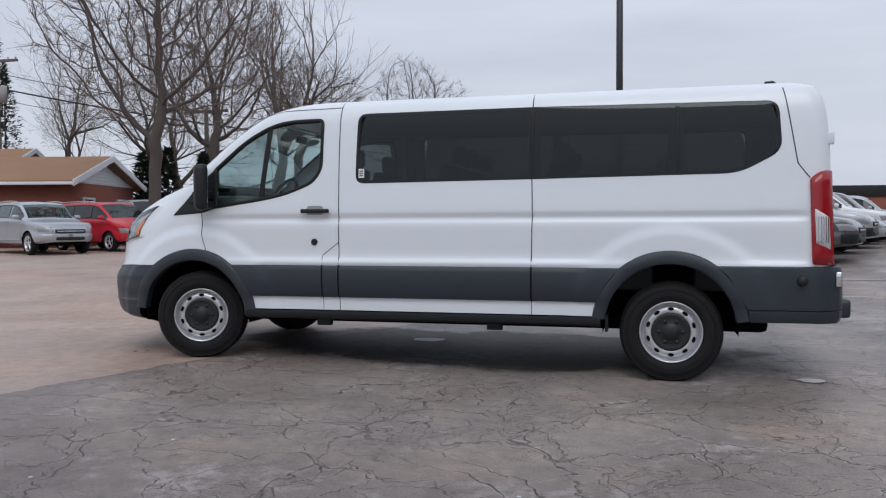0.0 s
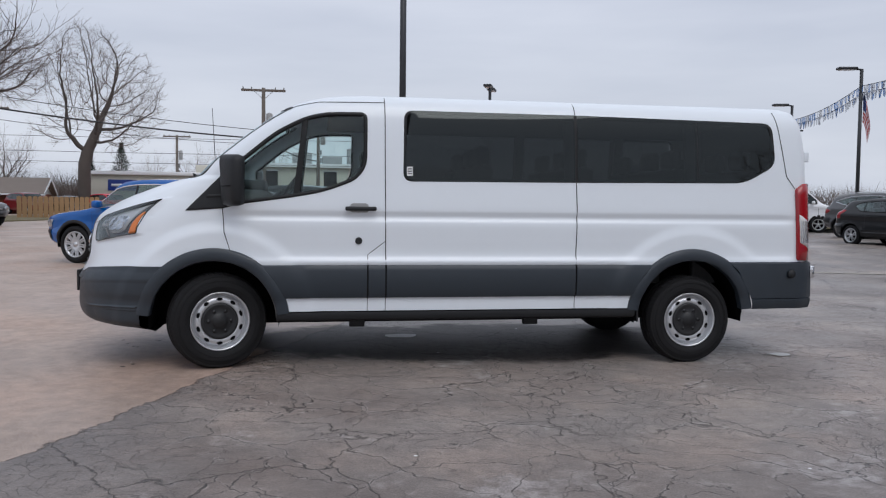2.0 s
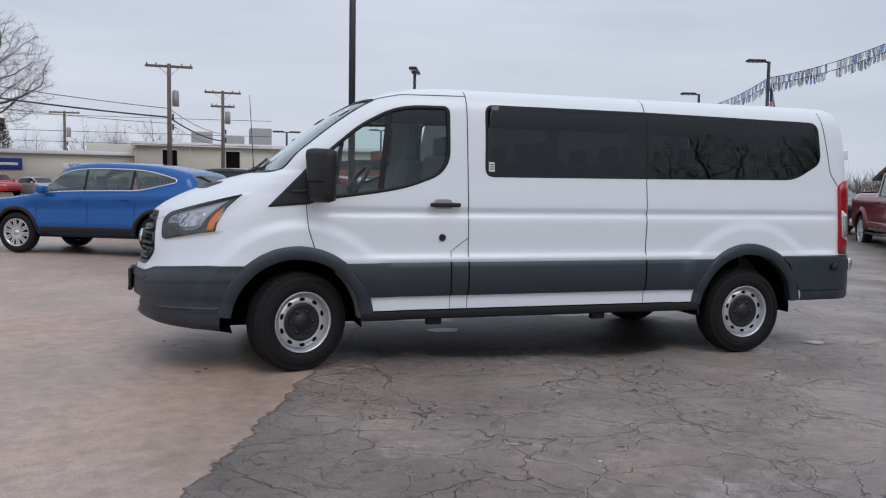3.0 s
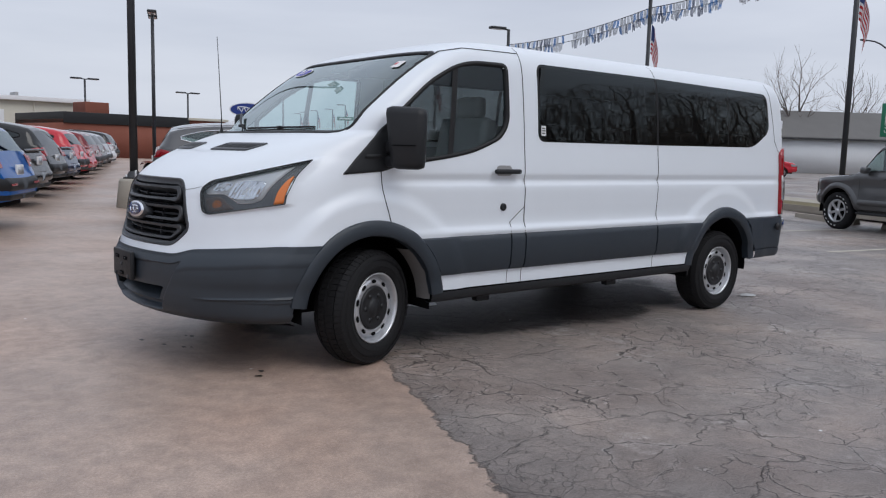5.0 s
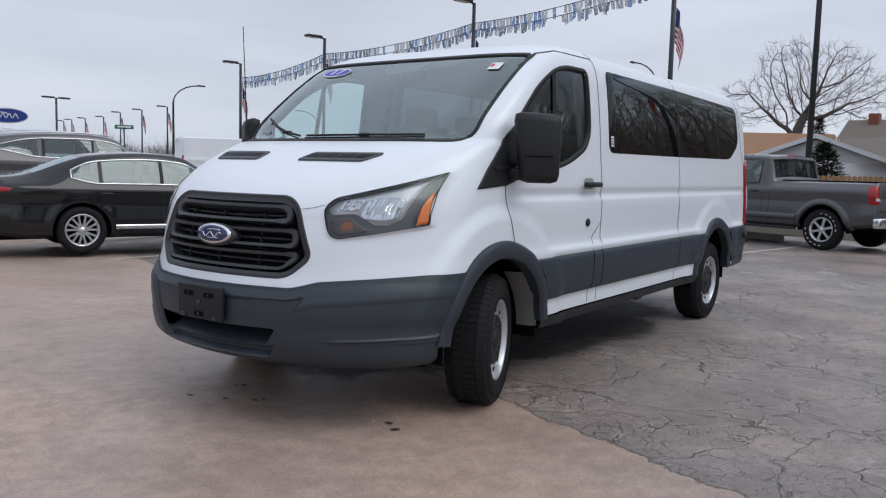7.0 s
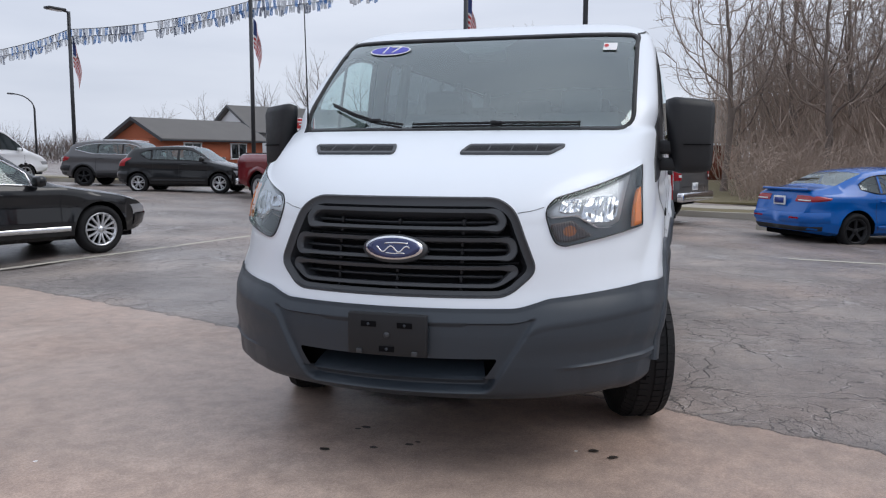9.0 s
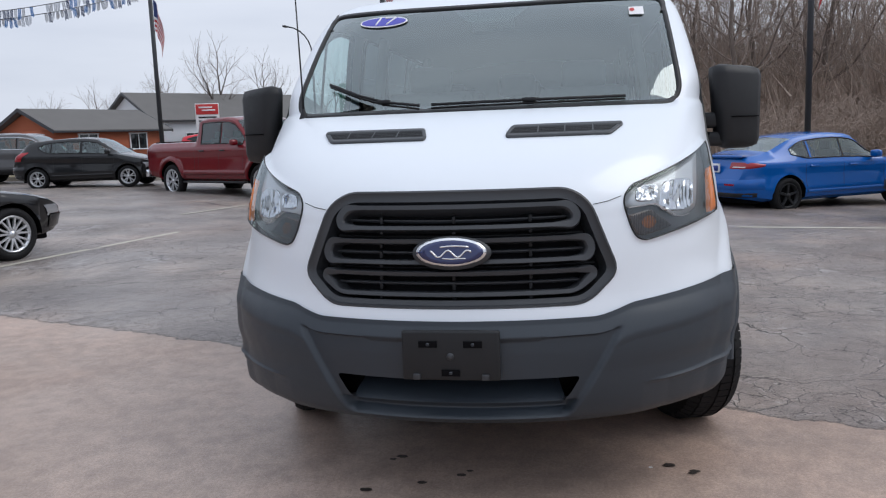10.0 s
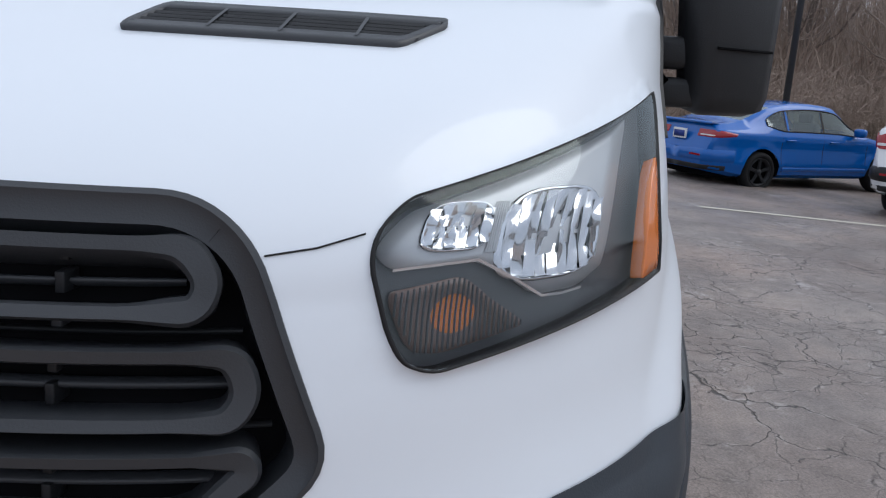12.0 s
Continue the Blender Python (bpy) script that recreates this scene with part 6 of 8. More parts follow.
        lamp = band("tail_lamp", [(zl * k + (zh - zl) * k * j / 5, 0.004 if j in (0, 5) else 0.014) for j in range(6)], True, reach, y_in, M_RED, 0.6 if kind in ("sedan", "suv") else 0.0, s)
        if near:
            zc = zl * k + (zh - zl) * k * 0.2
            row = [wrap(zc + dz, True, 0.04, y_in + 0.08, s, 0.018) for dz in (0, (zh - zl) * k * 0.16)]
            part("reversing_lens", strip([r[4:] for r in row]), M_WHITE_LENS, lamp)
        zf = curve_at(top, x0 + 0.05)
        hl = (zf - 0.13 * k, zf + 0.015) if kind != "pickup" else (zf - 0.28, zf - 0.05)
        band("head_lamp", [(hl[0] + (hl[1] - hl[0]) * j / 4, 0.004 if j in (0, 4) else 0.012) for j in range(5)], False, 0.32 if kind != "pickup" else 0.14, 0.62, M_CARLAMP, 0.0, s)
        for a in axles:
            # well lined in near-black, its shade put into the colour
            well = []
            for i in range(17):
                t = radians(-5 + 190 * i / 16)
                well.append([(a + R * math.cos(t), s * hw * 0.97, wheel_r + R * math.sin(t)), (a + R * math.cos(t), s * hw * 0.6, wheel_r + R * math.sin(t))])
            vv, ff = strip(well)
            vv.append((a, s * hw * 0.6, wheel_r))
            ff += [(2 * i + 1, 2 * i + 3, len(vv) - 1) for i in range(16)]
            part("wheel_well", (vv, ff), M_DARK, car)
            if clad or kind == "pickup":
                ring = []
                wide, proud = (0.055, 0.012) if clad else (0.11, 0.035)
                lo_t = -4 if clad else 2
                for i in range(25):
                    t = radians(lo_t + (180 - 2 * lo_t) * i / 24)
                    ring.append([low_skin(a + r * math.cos(t), wheel_r + r * math.sin(t), s, o) for r, o in ((R - 0.012, -0.02), (R - 0.006, proud), (R + wide * 0.45, proud), (R + wide, 0.0))])
                part("arch_moulding", strip(ring), M_BLACK if clad else material, car)
            car_wheel(car, a, s * (hw - 0.115), s, wheel_r, rim, spokes, 0.0, twin, letters)
        run = [R + 0.06 + (wheelbase - 2 * R - 0.12) * i / 10 for i in range(11)]
        if clad:
            part("sill_cladding", strip([[low_skin(x, z, s, o) for z, o in ((sill + 0.01, 0.004), (sill + 0.05, 0.014), (sill + 0.17, 0.012), (sill + 0.18, 0.002))] for x in run]), M_BLACK, car)
        elif near and kind == "pickup":
            part("side_moulding", strip([[low_skin(x, z, s, o) for z, o in ((sill + 0.15, 0.0), (sill + 0.17, 0.022), (sill + 0.22, 0.022), (sill + 0.27, 0.0))] for x in run]), material, car)
            part("side_step", box(wheelbase / 2, s * (hw - 0.02), sill - 0.02, wheelbase - 2 * R - 0.1, 0.10, 0.05, 0.02), M_BLACK, car)
        elif near:
            part("sill_ledge", strip([[low_skin(x, z, s, o) for z, o in ((sill + 0.12, 0.002), (sill + 0.14, 0.016), (sill + 0.165, 0.016), (sill + 0.185, 0.0))] for x in run]), M_CHROME if trim is M_CHROME else material, car)
        if rails:
            part("roof_rail", tube([(x, s * section(x)[8][0] * 0.97, section(x)[8][1] + 0.075) for x in (x0 + length * (0.42 + 0.45 * i / 8) for i in range(9))], 0.016, 6), M_ALLOY, car)
    for span, nm in ((front, "windscreen"), (back, "rear_window")):
        if not span:
            continue
        cols = []
        for x in (x for x in xs if x0 + length * span[0] - 1e-3 <= x <= x0 + length * span[1] + 1e-3):
            p = section(x)[9:12]
            cols.append([place(x, s * q[0], q[1] + 0.001) for s, seq in ((-1, p), (1, p[-2::-1])) for q in seq])
        part(nm, strip(cols), M_CARDARK if near and kind == "pickup" and nm == "rear_window" else gm, car)
    zf = curve_at(top, x0 + 0.05)
    g = 0.60 * hw
    tall = 0.12 if kind != "pickup" else 0.28
    part("grille", box(x0 + 0.035, 0, zf - 0.06 - tall / 2, 0.12, g * 1.7, tall, 0.02), M_BLACK, car)
    part("grille_bar", box(x0 - 0.022, 0, zf - 0.06 - tall / 2, 0.02, g * 1.5, 0.03, 0.006), M_CHROME, car)
    low = sill + 0.10
    dark = M_BLACK if clad else material
    band("front_bumper", [(low + 0.02, 0.0), (low + 0.05, 0.014), (low + 0.20, 0.018), (low + 0.24, 0.0)], False, 0.28, 0.0, dark)
    part("lower_intake", box(x0 + 0.02, 0, low + 0.10, 0.10, g * 1.6, 0.10, 0.03), M_BLACK, car)
    if kind == "pickup":
        part("rear_bumper", box(x1 + 0.03, 0, sill + 0.18, 0.16, hw * 1.86, 0.20, 0.04), M_CHROME, car, "chrome step bumper")
        part("brake_light", box(x0 + length * 0.578, 0, 1.865 * k, 0.06, 0.30, 0.035, 0.01), M_RED, car)
        part("tailgate_gap", box(x1 - 0.001, 0, 0.80 * k, 0.012, hw * 1.5, 0.012), M_SEAL, car)
    else:
        band("rear_bumper", [(low + 0.14, 0.0), (low + 0.18, 0.02), (low + 0.28, 0.022), (low + 0.33, 0.0)], True, 0.42, 0.0, dark)
        band("rear_valance", [(low + 0.004, 0.0), (low + 0.012, 0.008), (low + 0.075, 0.008), (low + 0.085, 0.0)], True, 0.30, 0.0, M_BLACK)
        if near:
            for s in (-1, 1):
                row = [wrap(low + 0.22 + dz, True, 0.02, 0.42, s, 0.028) for dz in (0, 0.028)]
                part("rear_reflector", strip([r[6:] for r in row]), M_RED, car)
    zp = {"sedan": 0.86, "hatch": 0.80, "suv": 0.86}.get(kind, 0.80) * k
    plate = part("plate_panel", box(end_x(zp, True) + 0.006, 0, zp, 0.03, 0.31, 0.16, 0.006), M_SIGN_WHITE, car)
    part("plate_field", box(end_x(zp, True) + 0.022, 0, zp - 0.004, 0.004, 0.26, 0.10), M_SIGN_BLUE if kind == "sedan" and near else M_PEN_SILVER, plate)
    if kind == "sedan":
        part("boot_lip", strip([[(x, s * q * hw, curve_at(top, x) + dz) for s, q in ((-1, 0.70), (-1, 0.35), (1, 0.0), (1, 0.35), (1, 0.70))] for x, dz in ((x0 + length * 0.935, 0.010), (x0 + length * 0.967, 0.040), (x0 + length * 0.972, 0.028), (x0 + length * 0.960, 0.002))]), material, car)
    part("underbody", box((x0 + x1) / 2, 0, sill + 0.05, length - 0.5, width * 0.7, 0.14, 0.03), M_DARK, car)
    if near:
        spots = {"pickup": (0.42, 0.55), "van": (0.34,)}.get(kind, (0.47, 0.68))
        part("dashboard", box(x0 + length * (front[0] + 0.055), 0, belt - 0.07, 0.42, hw * 1.6, 0.16, 0.05), M_DASH, car)
        part("cabin_floor", box(x0 + length * 0.53, 0, sill + 0.20, length * 0.5, hw * 1.75, 0.04), M_DARK, car)
        for q in spots:
            for s in (-1, 1):
                seat = part("seat", box(x0 + length * q, s * 0.36, belt - 0.12, 0.14, 0.50, 0.66, 0.06, turn=Matrix.Rotation(radians(12), 4, "Y")), M_SEAT, car)
                part("headrest", box(x0 + length * q + 0.09, s * 0.36, belt + 0.28, 0.09, 0.25, 0.17, 0.04), M_SEAT, seat)
        part("parcel_shelf", box(x0 + length * (spots[-1] + 0.09), 0, belt - 0.05, length * 0.12, hw * 1.5, 0.03), M_DASH, car)
    if kind == "pickup":
        part("bed_liner", box(x0 + length * 0.80, 0, 1.342 * k, length * 0.35, width * 0.70, 0.04, 0.01), M_DARK, car)
    return car


def park(car, front_axle, heading):
    """Stand a car with its front axle's middle at a place, its nose along heading."""
    turn = math.degrees(math.atan2(-heading[1], -heading[0]))
    car.matrix_world = pose(front_axle[0], front_axle[1], ground_z(*front_axle), 0, 0, turn)
    return car


# row behind the van's nose, noses away from the aisle
EAST, WEST, STEP = (0.94, -0.34), (-0.89, 0.46), (0.34, 0.94)
c = build_car("sedan", 4.98, 1.85, 2.76, 0.88, M_CARBLACK, "black four-door saloon with silver split-spoke wheels and bright window trim", wheel_r=0.335, spokes=7, twin=True, trim=M_CHROME, near=True)
park(c, (5.56, 7.42), EAST)
c = build_car("suv", 4.68, 1.93, 2.82, 0.95, M_GUNMETAL, "grey crossover suv parked beside the black saloon", clad=True, wheel_r=0.35, height=1.64, trim=M_CHROME, near=True, rails=True)
park(c, (7.15, 12.4), EAST)
east_spec = [("suv", M_SILVER, "silver crossover suv in the parked row"), ("sedan", M_SILVER, "silver saloon car in the parked row"), ("suv", M_CARWHITE, "white crossover suv in the parked row"),
             ("suv", M_GUNMETAL, "dark grey suv in the parked row"), ("sedan", M_SILVER, "silver saloon car in the parked row"), ("suv", M_SILVER, "silver crossover suv in the parked row")]
for i, (k, m, lab) in enumerate(east_spec):
    s = 2.75 * (i + 1)
    c = build_car(k, 4.6, 1.85, 2.70, 0.92, m, lab, clad=k == "suv", wheel_r=0.34)
    park(c, (7.15 + STEP[0] * s, 12.4 + STEP[1] * s), EAST)
    tagged(c, group="parked row by the lamp post")
# row across the aisle
c = build_car("suv", 4.59, 1.88, 2.71, 0.92, M_CARBLUE, "bright blue crossover suv with black lower cladding and alloy wheels", clad=True, wheel_r=0.36, spokes=10, twin=True, trim=M_CHROME, height=1.62, near=True)
park(c, (-3.3, 10.0), WEST)
west_spec = [("sedan", M_CARBLACK, "black saloon car in the far row"), ("suv", M_CARBLACK, "black suv in the far row"), ("sedan", M_NAVY, "dark blue saloon in the far row"), ("suv", M_CARRED, "red suv in the far row"), ("sedan", M_CARRED, "red saloon in the far row"),
             ("suv", M_DEEPRED, "deep red suv in the far row"), ("suv", M_GUNMETAL, "grey suv in the far row"), ("suv", M_SILVER, "silver suv in the far row"), ("sedan", M_CARWHITE, "white saloon in the far row"),
             ("suv", M_CARBLACK, "black suv in the far row")]
for i, (k, m, lab) in enumerate(west_spec):
    s = 2.9 * (i + 1) + 1.5
    c = build_car(k, 4.6, 1.85, 2.70, 0.92, m, lab, clad=k == "suv", wheel_r=0.34)
    park(c, (-3.6 + STEP[0] * s, 10.2 + STEP[1] * s), WEST)
    tagged(c, group="far parked row")
# cars along the street side
c = build_car("pickup", 5.66, 2.03, 3.68, 0.95, M_GREYMET, "dark grey extended-cab pickup truck with six-spoke wheels", wheel_r=0.41, spokes=6, height=1.93, near=True, letters=True)
park(c, (16.03, 2.97), (0.355, 0.935))
c = build_car("pickup", 5.89, 2.03, 3.68, 0.95, M_DEEPRED, "deep red crew-cab pickup truck on alloy wheels", wheel_r=0.42, spokes=6, height=1.98, near=True, twin=True, rim=M_STEEL)
park(c, (14.82, 6.33), (-0.50, -0.867))
c = build_car("hatch", 4.05, 1.72, 2.49, 0.82, M_CARBLACK, "small black five-door hatchback with alloy wheels", wheel_r=0.30, spokes=5, twin=True, near=True, height=1.41)
park(c, (17.86, 12.17), (0.21, -0.98))
c = build_car("sedan", 4.57, 1.80, 2.70, 0.88, M_MIDBLUE, "metallic blue compact saloon with black wheels", wheel_r=0.32, rim=M_BLACK, height=1.43, near=True)
park(c, (13.62, -6.03), (0.50, -0.866))
c = build_car("suv", 5.0, 2.0, 2.86, 0.95, M_CARWHITE, "white suv with dark lower bumper seen from behind", wheel_r=0.37, clad=True, height=1.78, rails=True, near=True)
park(c, (11.84, -8.41), (0.72, -0.69))
c = build_car("suv", 4.5, 1.84, 2.69, 0.90, M_GUNMETAL, "grey compact suv beside the hatchback", wheel_r=0.34, clad=True, height=1.60, trim=M_CHROME, rim=M_BLACK, near=True, rails=True)
park(c, (20.8, 16.3), (0.25, -0.97))
c = build_car("suv", 4.6, 1.9, 2.7, 0.9, M_CARRED, "red suv parked near the brick building", wheel_r=0.34)
park(c, (46.0, 21.5), (0.5, -0.86))
c = build_car("van", 5.5, 2.0, 3.3, 0.98, M_CARWHITE, "white high-roof delivery van in the car park", wheel_r=0.34, height=2.1)
park(c, (22.0, 24.2), (0.9, -0.43))
c = build_car("pickup", 5.8, 1.98, 3.6, 0.95, M_GUNMETAL, "grey pickup truck near the white van", wheel_r=0.39)
park(c, (24.0, 27.0), (0.9, -0.43))
c = build_car("suv", 4.7, 1.93, 2.85, 0.95, M_CARWHITE, "white crossover suv near the street", wheel_r=0.36)
park(c, (30.0, 36.0), (0.9, -0.43))
# cars on the far left of the lot
c = build_car("suv", 4.7, 1.84, 2.79, 0.92, M_SILVER, "silver suv with five-spoke alloy wheels", wheel_r=0.35, rails=True, near=True)
park(c, (-14.57, 14.8), (0.906, -0.423))
c = build_car("minivan", 4.6, 1.83, 2.9, 0.9, M_CARRED, "bright red minivan with pale roof rails", wheel_r=0.33, rails=True)
park(c, (-13.58, 17.25), (0.94, -0.342))
c = build_car("pickup", 5.6, 1.98, 3.5, 0.95, M_SILVER, "silver pickup truck with chrome grille", wheel_r=0.39)
park(c, (-15.4, 21.6), (0.80, -0.60))
c = build_car("suv", 4.6, 1.88, 2.71, 0.92, M_CARWHITE, "white crossover suv facing the fence", wheel_r=0.36, clad=True)
park(c, (-18.2, 27.0), (-0.93, 0.36))
c = build_car("suv", 4.87, 1.89, 2.87, 0.93, M_GUNMETAL, "boxy pewter suv with roof rails", wheel_r=0.36, rails=True)
park(c, (-13.3, 30.4), (0.80, -0.60))
for i, m in enumerate((M_DEEPRED, M_CARBLACK, M_CARRED, M_SILVER, M_GUNMETAL, M_CARRED, M_NAVY)):
    c = build_car("sedan" if i % 2 else "suv", 4.6, 1.85, 2.7, 0.9, m, {0: "deep red suv", 1: "black saloon", 2: "red suv", 3: "silver saloon", 4: "grey suv", 5: "red saloon", 6: "dark blue suv"}[i] + " by the low workshop building")
    park(c, (-19.5 + 2.9 * i, 58.0 + 0.3 * i), (0.7, -0.7))
    tagged(c, group="cars by the workshop")

# ---- poles, lamps, flags, wires ----
def light_pole(at, heads, height, label, single_dir=(-1, 0), r=0.075, base=False):
    p = thing("lot_lamp", (*at, 0), label, "street lamp", group="lot lamps")
    z0 = 0.0
    if base:
        b = part("concrete_base", lathe([(0, 0.36), (0.02, 0.37), (0.56, 0.31), (0.62, 0.28), (0.62, 0.0)], "z", 24), M_CONCRETE, p, "round stained concrete footing")
        z0 = 0.62
        part("base_plate", box(0, 0, z0 + 0.02, 0.34, 0.34, 0.04, 0.008), M_POLE, p)
        part("base_skirt", lathe([(z0 + 0.04, 0.16), (z0 + 0.10, 0.13), (z0 + 0.16, 0.10)], "z", 16), M_POLE, p)
        for sx in (-1, 1):
            for sy in (-1, 1):
                part("bolt", lathe([(z0 + 0.04, 0.02), (z0 + 0.09, 0.02), (z0 + 0.09, 0)], "z", 8, (sx * 0.12, sy * 0.12, 0)), M_STEEL, p)
    part("pole", tube([(0, 0, z0), (0, 0, height)], [r, r * 0.85], 12), M_POLE, p)
    d = Vector((*single_dir, 0)).normalized()
    turn = pose(0, 0, 0, 0, 0, math.degrees(math.atan2(d.y, d.x)))
    for k in range(heads):
        s = 1 if k == 0 else -1
        head = part("lamp_head", box(s * 0.55, 0, height + 0.02, 0.72, 0.34, 0.10, 0.035), M_POLE, p, "flat shoebox lamp head")
        part("lamp_arm", tube([(0, 0, height - 0.02), (s * 0.25, 0, height)], 0.035, 6), M_POLE, head)
        part("lamp_lens", box(s * 0.58, 0, height - 0.035, 0.5, 0.26, 0.02, 0.008), M_WHITE_LENS, head)
    p.matrix_world = pose(*at, ground_z(*at)) @ turn
    return p


def flag(at, z, size, swing, stripes=True):
    """A cloth flag hanging in folds from a pole, wider at the head than at the fly."""
    f = thing("flag", (*at, z), "red, white and blue flag hanging from a lamp pole" if stripes else "grey and red dealer flag hanging on a pole", "flag", group="flags")
    w, h = size
    d = Vector((*swing, 0)).normalized()

    def cloth(u, v):
        fold = 0.05 * math.sin(u * 11 + v * 3) * (0.3 + u)
        along = w * u * (0.26 + 0.06 * math.sin(v * 4))
        drop = -h * v - w * 0.95 * u * u
        side = Vector((-d.y, d.x, 0)) * fold
        p = d * (0.09 + along) + side
        return (p.x, p.y, drop)
    rows = 13 if stripes else 3
    for i in range(rows):
        a, b = i / rows, (i + 1) / rows
        u0 = 0.42 if stripes and i < 7 else 0.0
        m = (M_FLAG_WHITE if i % 2 else M_FLAG_RED) if stripes else (M_FLAG_GREY, M_FLAG_GREY, M_FLAG_RED)[i]
        part("stripe", strip([[cloth(u0 + (1 - u0) * k / 12, a), cloth(u0 + (1 - u0) * k / 12, b)] for k in range(13)]), m, f)
    if stripes:
        part("canton", strip([[cloth(0.42 * k / 8, 7 / 13 * j / 4) for j in range(5)] for k in range(9)]), M_FLAG_BLUE, f)
    return f


# poles of the pennant line: place, height of the head, of the flag, of the two cords
LINE = [((18.49, 4.84), 7.45, 5.95, 6.95, 6.70), ((20.55, 12.80), 7.17, 5.93, 6.48, 6.26), ((21.55, 20.95), 6.68, 5.65, 6.04, 5.80), ((23.65, 28.67), 6.30, 5.15, 5.60, 5.41)]
for q, top, flag_z, _, _ in LINE:
    g = ground_z(*q)
    light_pole(q, 1, top - g, "tall dark lamp pole with one flat head", (-0.97, 0.22))
    flag(q, flag_z - g, (0.85, 1.0), (0.8, -0.6))
for q in [(40.5, 57.9), (42.4, 64.4), (44.3, 70.8), (48.7, 80.8), (49.9, 86.5), (51.3, 91.8), (53.0, 96.6)]:
    light_pole(q, 1, 5.7, "tall dark lamp pole with one flat head", (-0.97, 0.22))
    flag(q, 5.2, (0.9, 1.0), (0.8, -0.6))
light_pole((16.6, -5.75), 0, 9.0, "tall dark pole with a dealer flag")
flag((16.6, -5.75), 5.75, (0.9, 0.7), (0.5, -0.9), False)
light_pole((2.93, 12.55), 2, 9.2, "tall dark lamp pole on a concrete footing", (0.6, 0.8), 0.085, True)
light_pole((8.33, 26.85), 2, 5.95, "slim lamp pole with twin heads", (0.35, 0.94))
for q, h in (((5.3, 48.4), 4.7), ((21.0, 55.9), 4.9), ((25.2, 48.5), 4.9), ((12.9, 53.4), 5.2)):
    light_pole(q, 2, h, "slim lamp pole with twin heads", (1, 0))


def cobra_lamp(at, height, reach, label):
    p = thing("street_lamp", (*at, 0), label, "street lamp", group="curved street lamps")
    d = Vector((*reach, 0))
    pts = [(0, 0, 0), (0, 0, height * 0.8)] + [tuple(d * (1 - math.cos(t)) + Vector((0, 0, height * (0.8 + 0.2 * math.sin(t))))) for t in (radians(15 * k) for k in range(1, 7))]
    part("pole", tube(pts, [0.10, 0.08] + [0.05] * 6, 8), M_POLE, p)
    e = Vector(pts[-1])
    part("lamp_head", box(e.x + d.x * 0.1, e.y + d.y * 0.1, e.z, 0.6, 0.25, 0.12, 0.04), M_POLE, p)


cobra_lamp((55, 19), 9.2, (-1.6, 1.2), "curved galvanised street lamp by the road")
cobra_lamp((36.5, 51.6), 7.0, (1.6, -1.1), "curved street lamp beyond the parked cars")
cobra_lamp((23.0, 2.0), 9.5, (1.0, -2.2), "tall curved lamp post behind the pickup truck")
cobra_lamp((52, 51), 6.0, (-1.4, 0.8), "curved galvanised street lamp down the road")


def bunting(a, b, sag, drop):
    """A pennant string: two cords with fringed foil tags."""
    s = thing("bunting", a, "blue and silver fringed pennant string between poles", "bunting", group="pennant strings")
    a, b = Vector(a), Vector(b)
    n = int((b - a).length / 0.16)
    path = [(b - a) * (i / 40) + Vector((0, 0, -sag * 4 * (i / 40) * (1 - i / 40))) for i in range(41)]
    part("cord", tube(path, 0.012, 4), M_WIRE, s)
    groups = {0: ([], []), 1: ([], []), 2: ([], [])}
    side = (b - a).normalized()
    rnd = random.Random(int(a.x * 10 + drop * 100))
    for i in range(n):
        t = (i + 0.1) / n
        if (i // 6) % 5 == 4 and rnd.random() < 0.45:
            continue
        p = (b - a) * t + Vector((0, 0, -sag * 4 * t * (1 - t)))
        w, h = 0.135, drop * rnd.uniform(0.75, 1.15)
        vs, fs = groups[rnd.choice((0, 0, 1, 1, 1, 2))]
        sw = Vector((rnd.uniform(-0.05, 0.05), rnd.uniform(-0.05, 0.05), 0))
        for j in range(4):
            o = len(vs)
            q0, q1 = p + side * w * j / 4, p + side * w * (j + 0.8) / 4
            dz = Vector((0, 0, -h * rnd.uniform(0.8, 1.0)))
            vs += [q0, q1, q1 + dz + sw, q0 + dz + sw]
            fs.append((o, o + 1, o + 2, o + 3))
    for k, m in enumerate((M_PEN_BLUE, M_PEN_SILVER, M_PEN_NAVY)):
        part("pennants", mesh_of(*groups[k], False), m, s)
    tagged(s, kind="stuff")


for (p, _, _, a1, a2), (q, _, _, b1, b2) in zip(LINE, LINE[1:]):
    g = ground_z(*p)
    bunting((*p, a1 - g), (*q, b1 - g), 0.20, 0.36)
    bunting((p[0] + 0.1, p[1], a2 - g), (q[0] + 0.1, q[1], b2 - g), 0.22, 0.32)
bunting((18.49, 4.84, 6.95), (16.6, -5.75, 7.4), 0.3, 0.42)


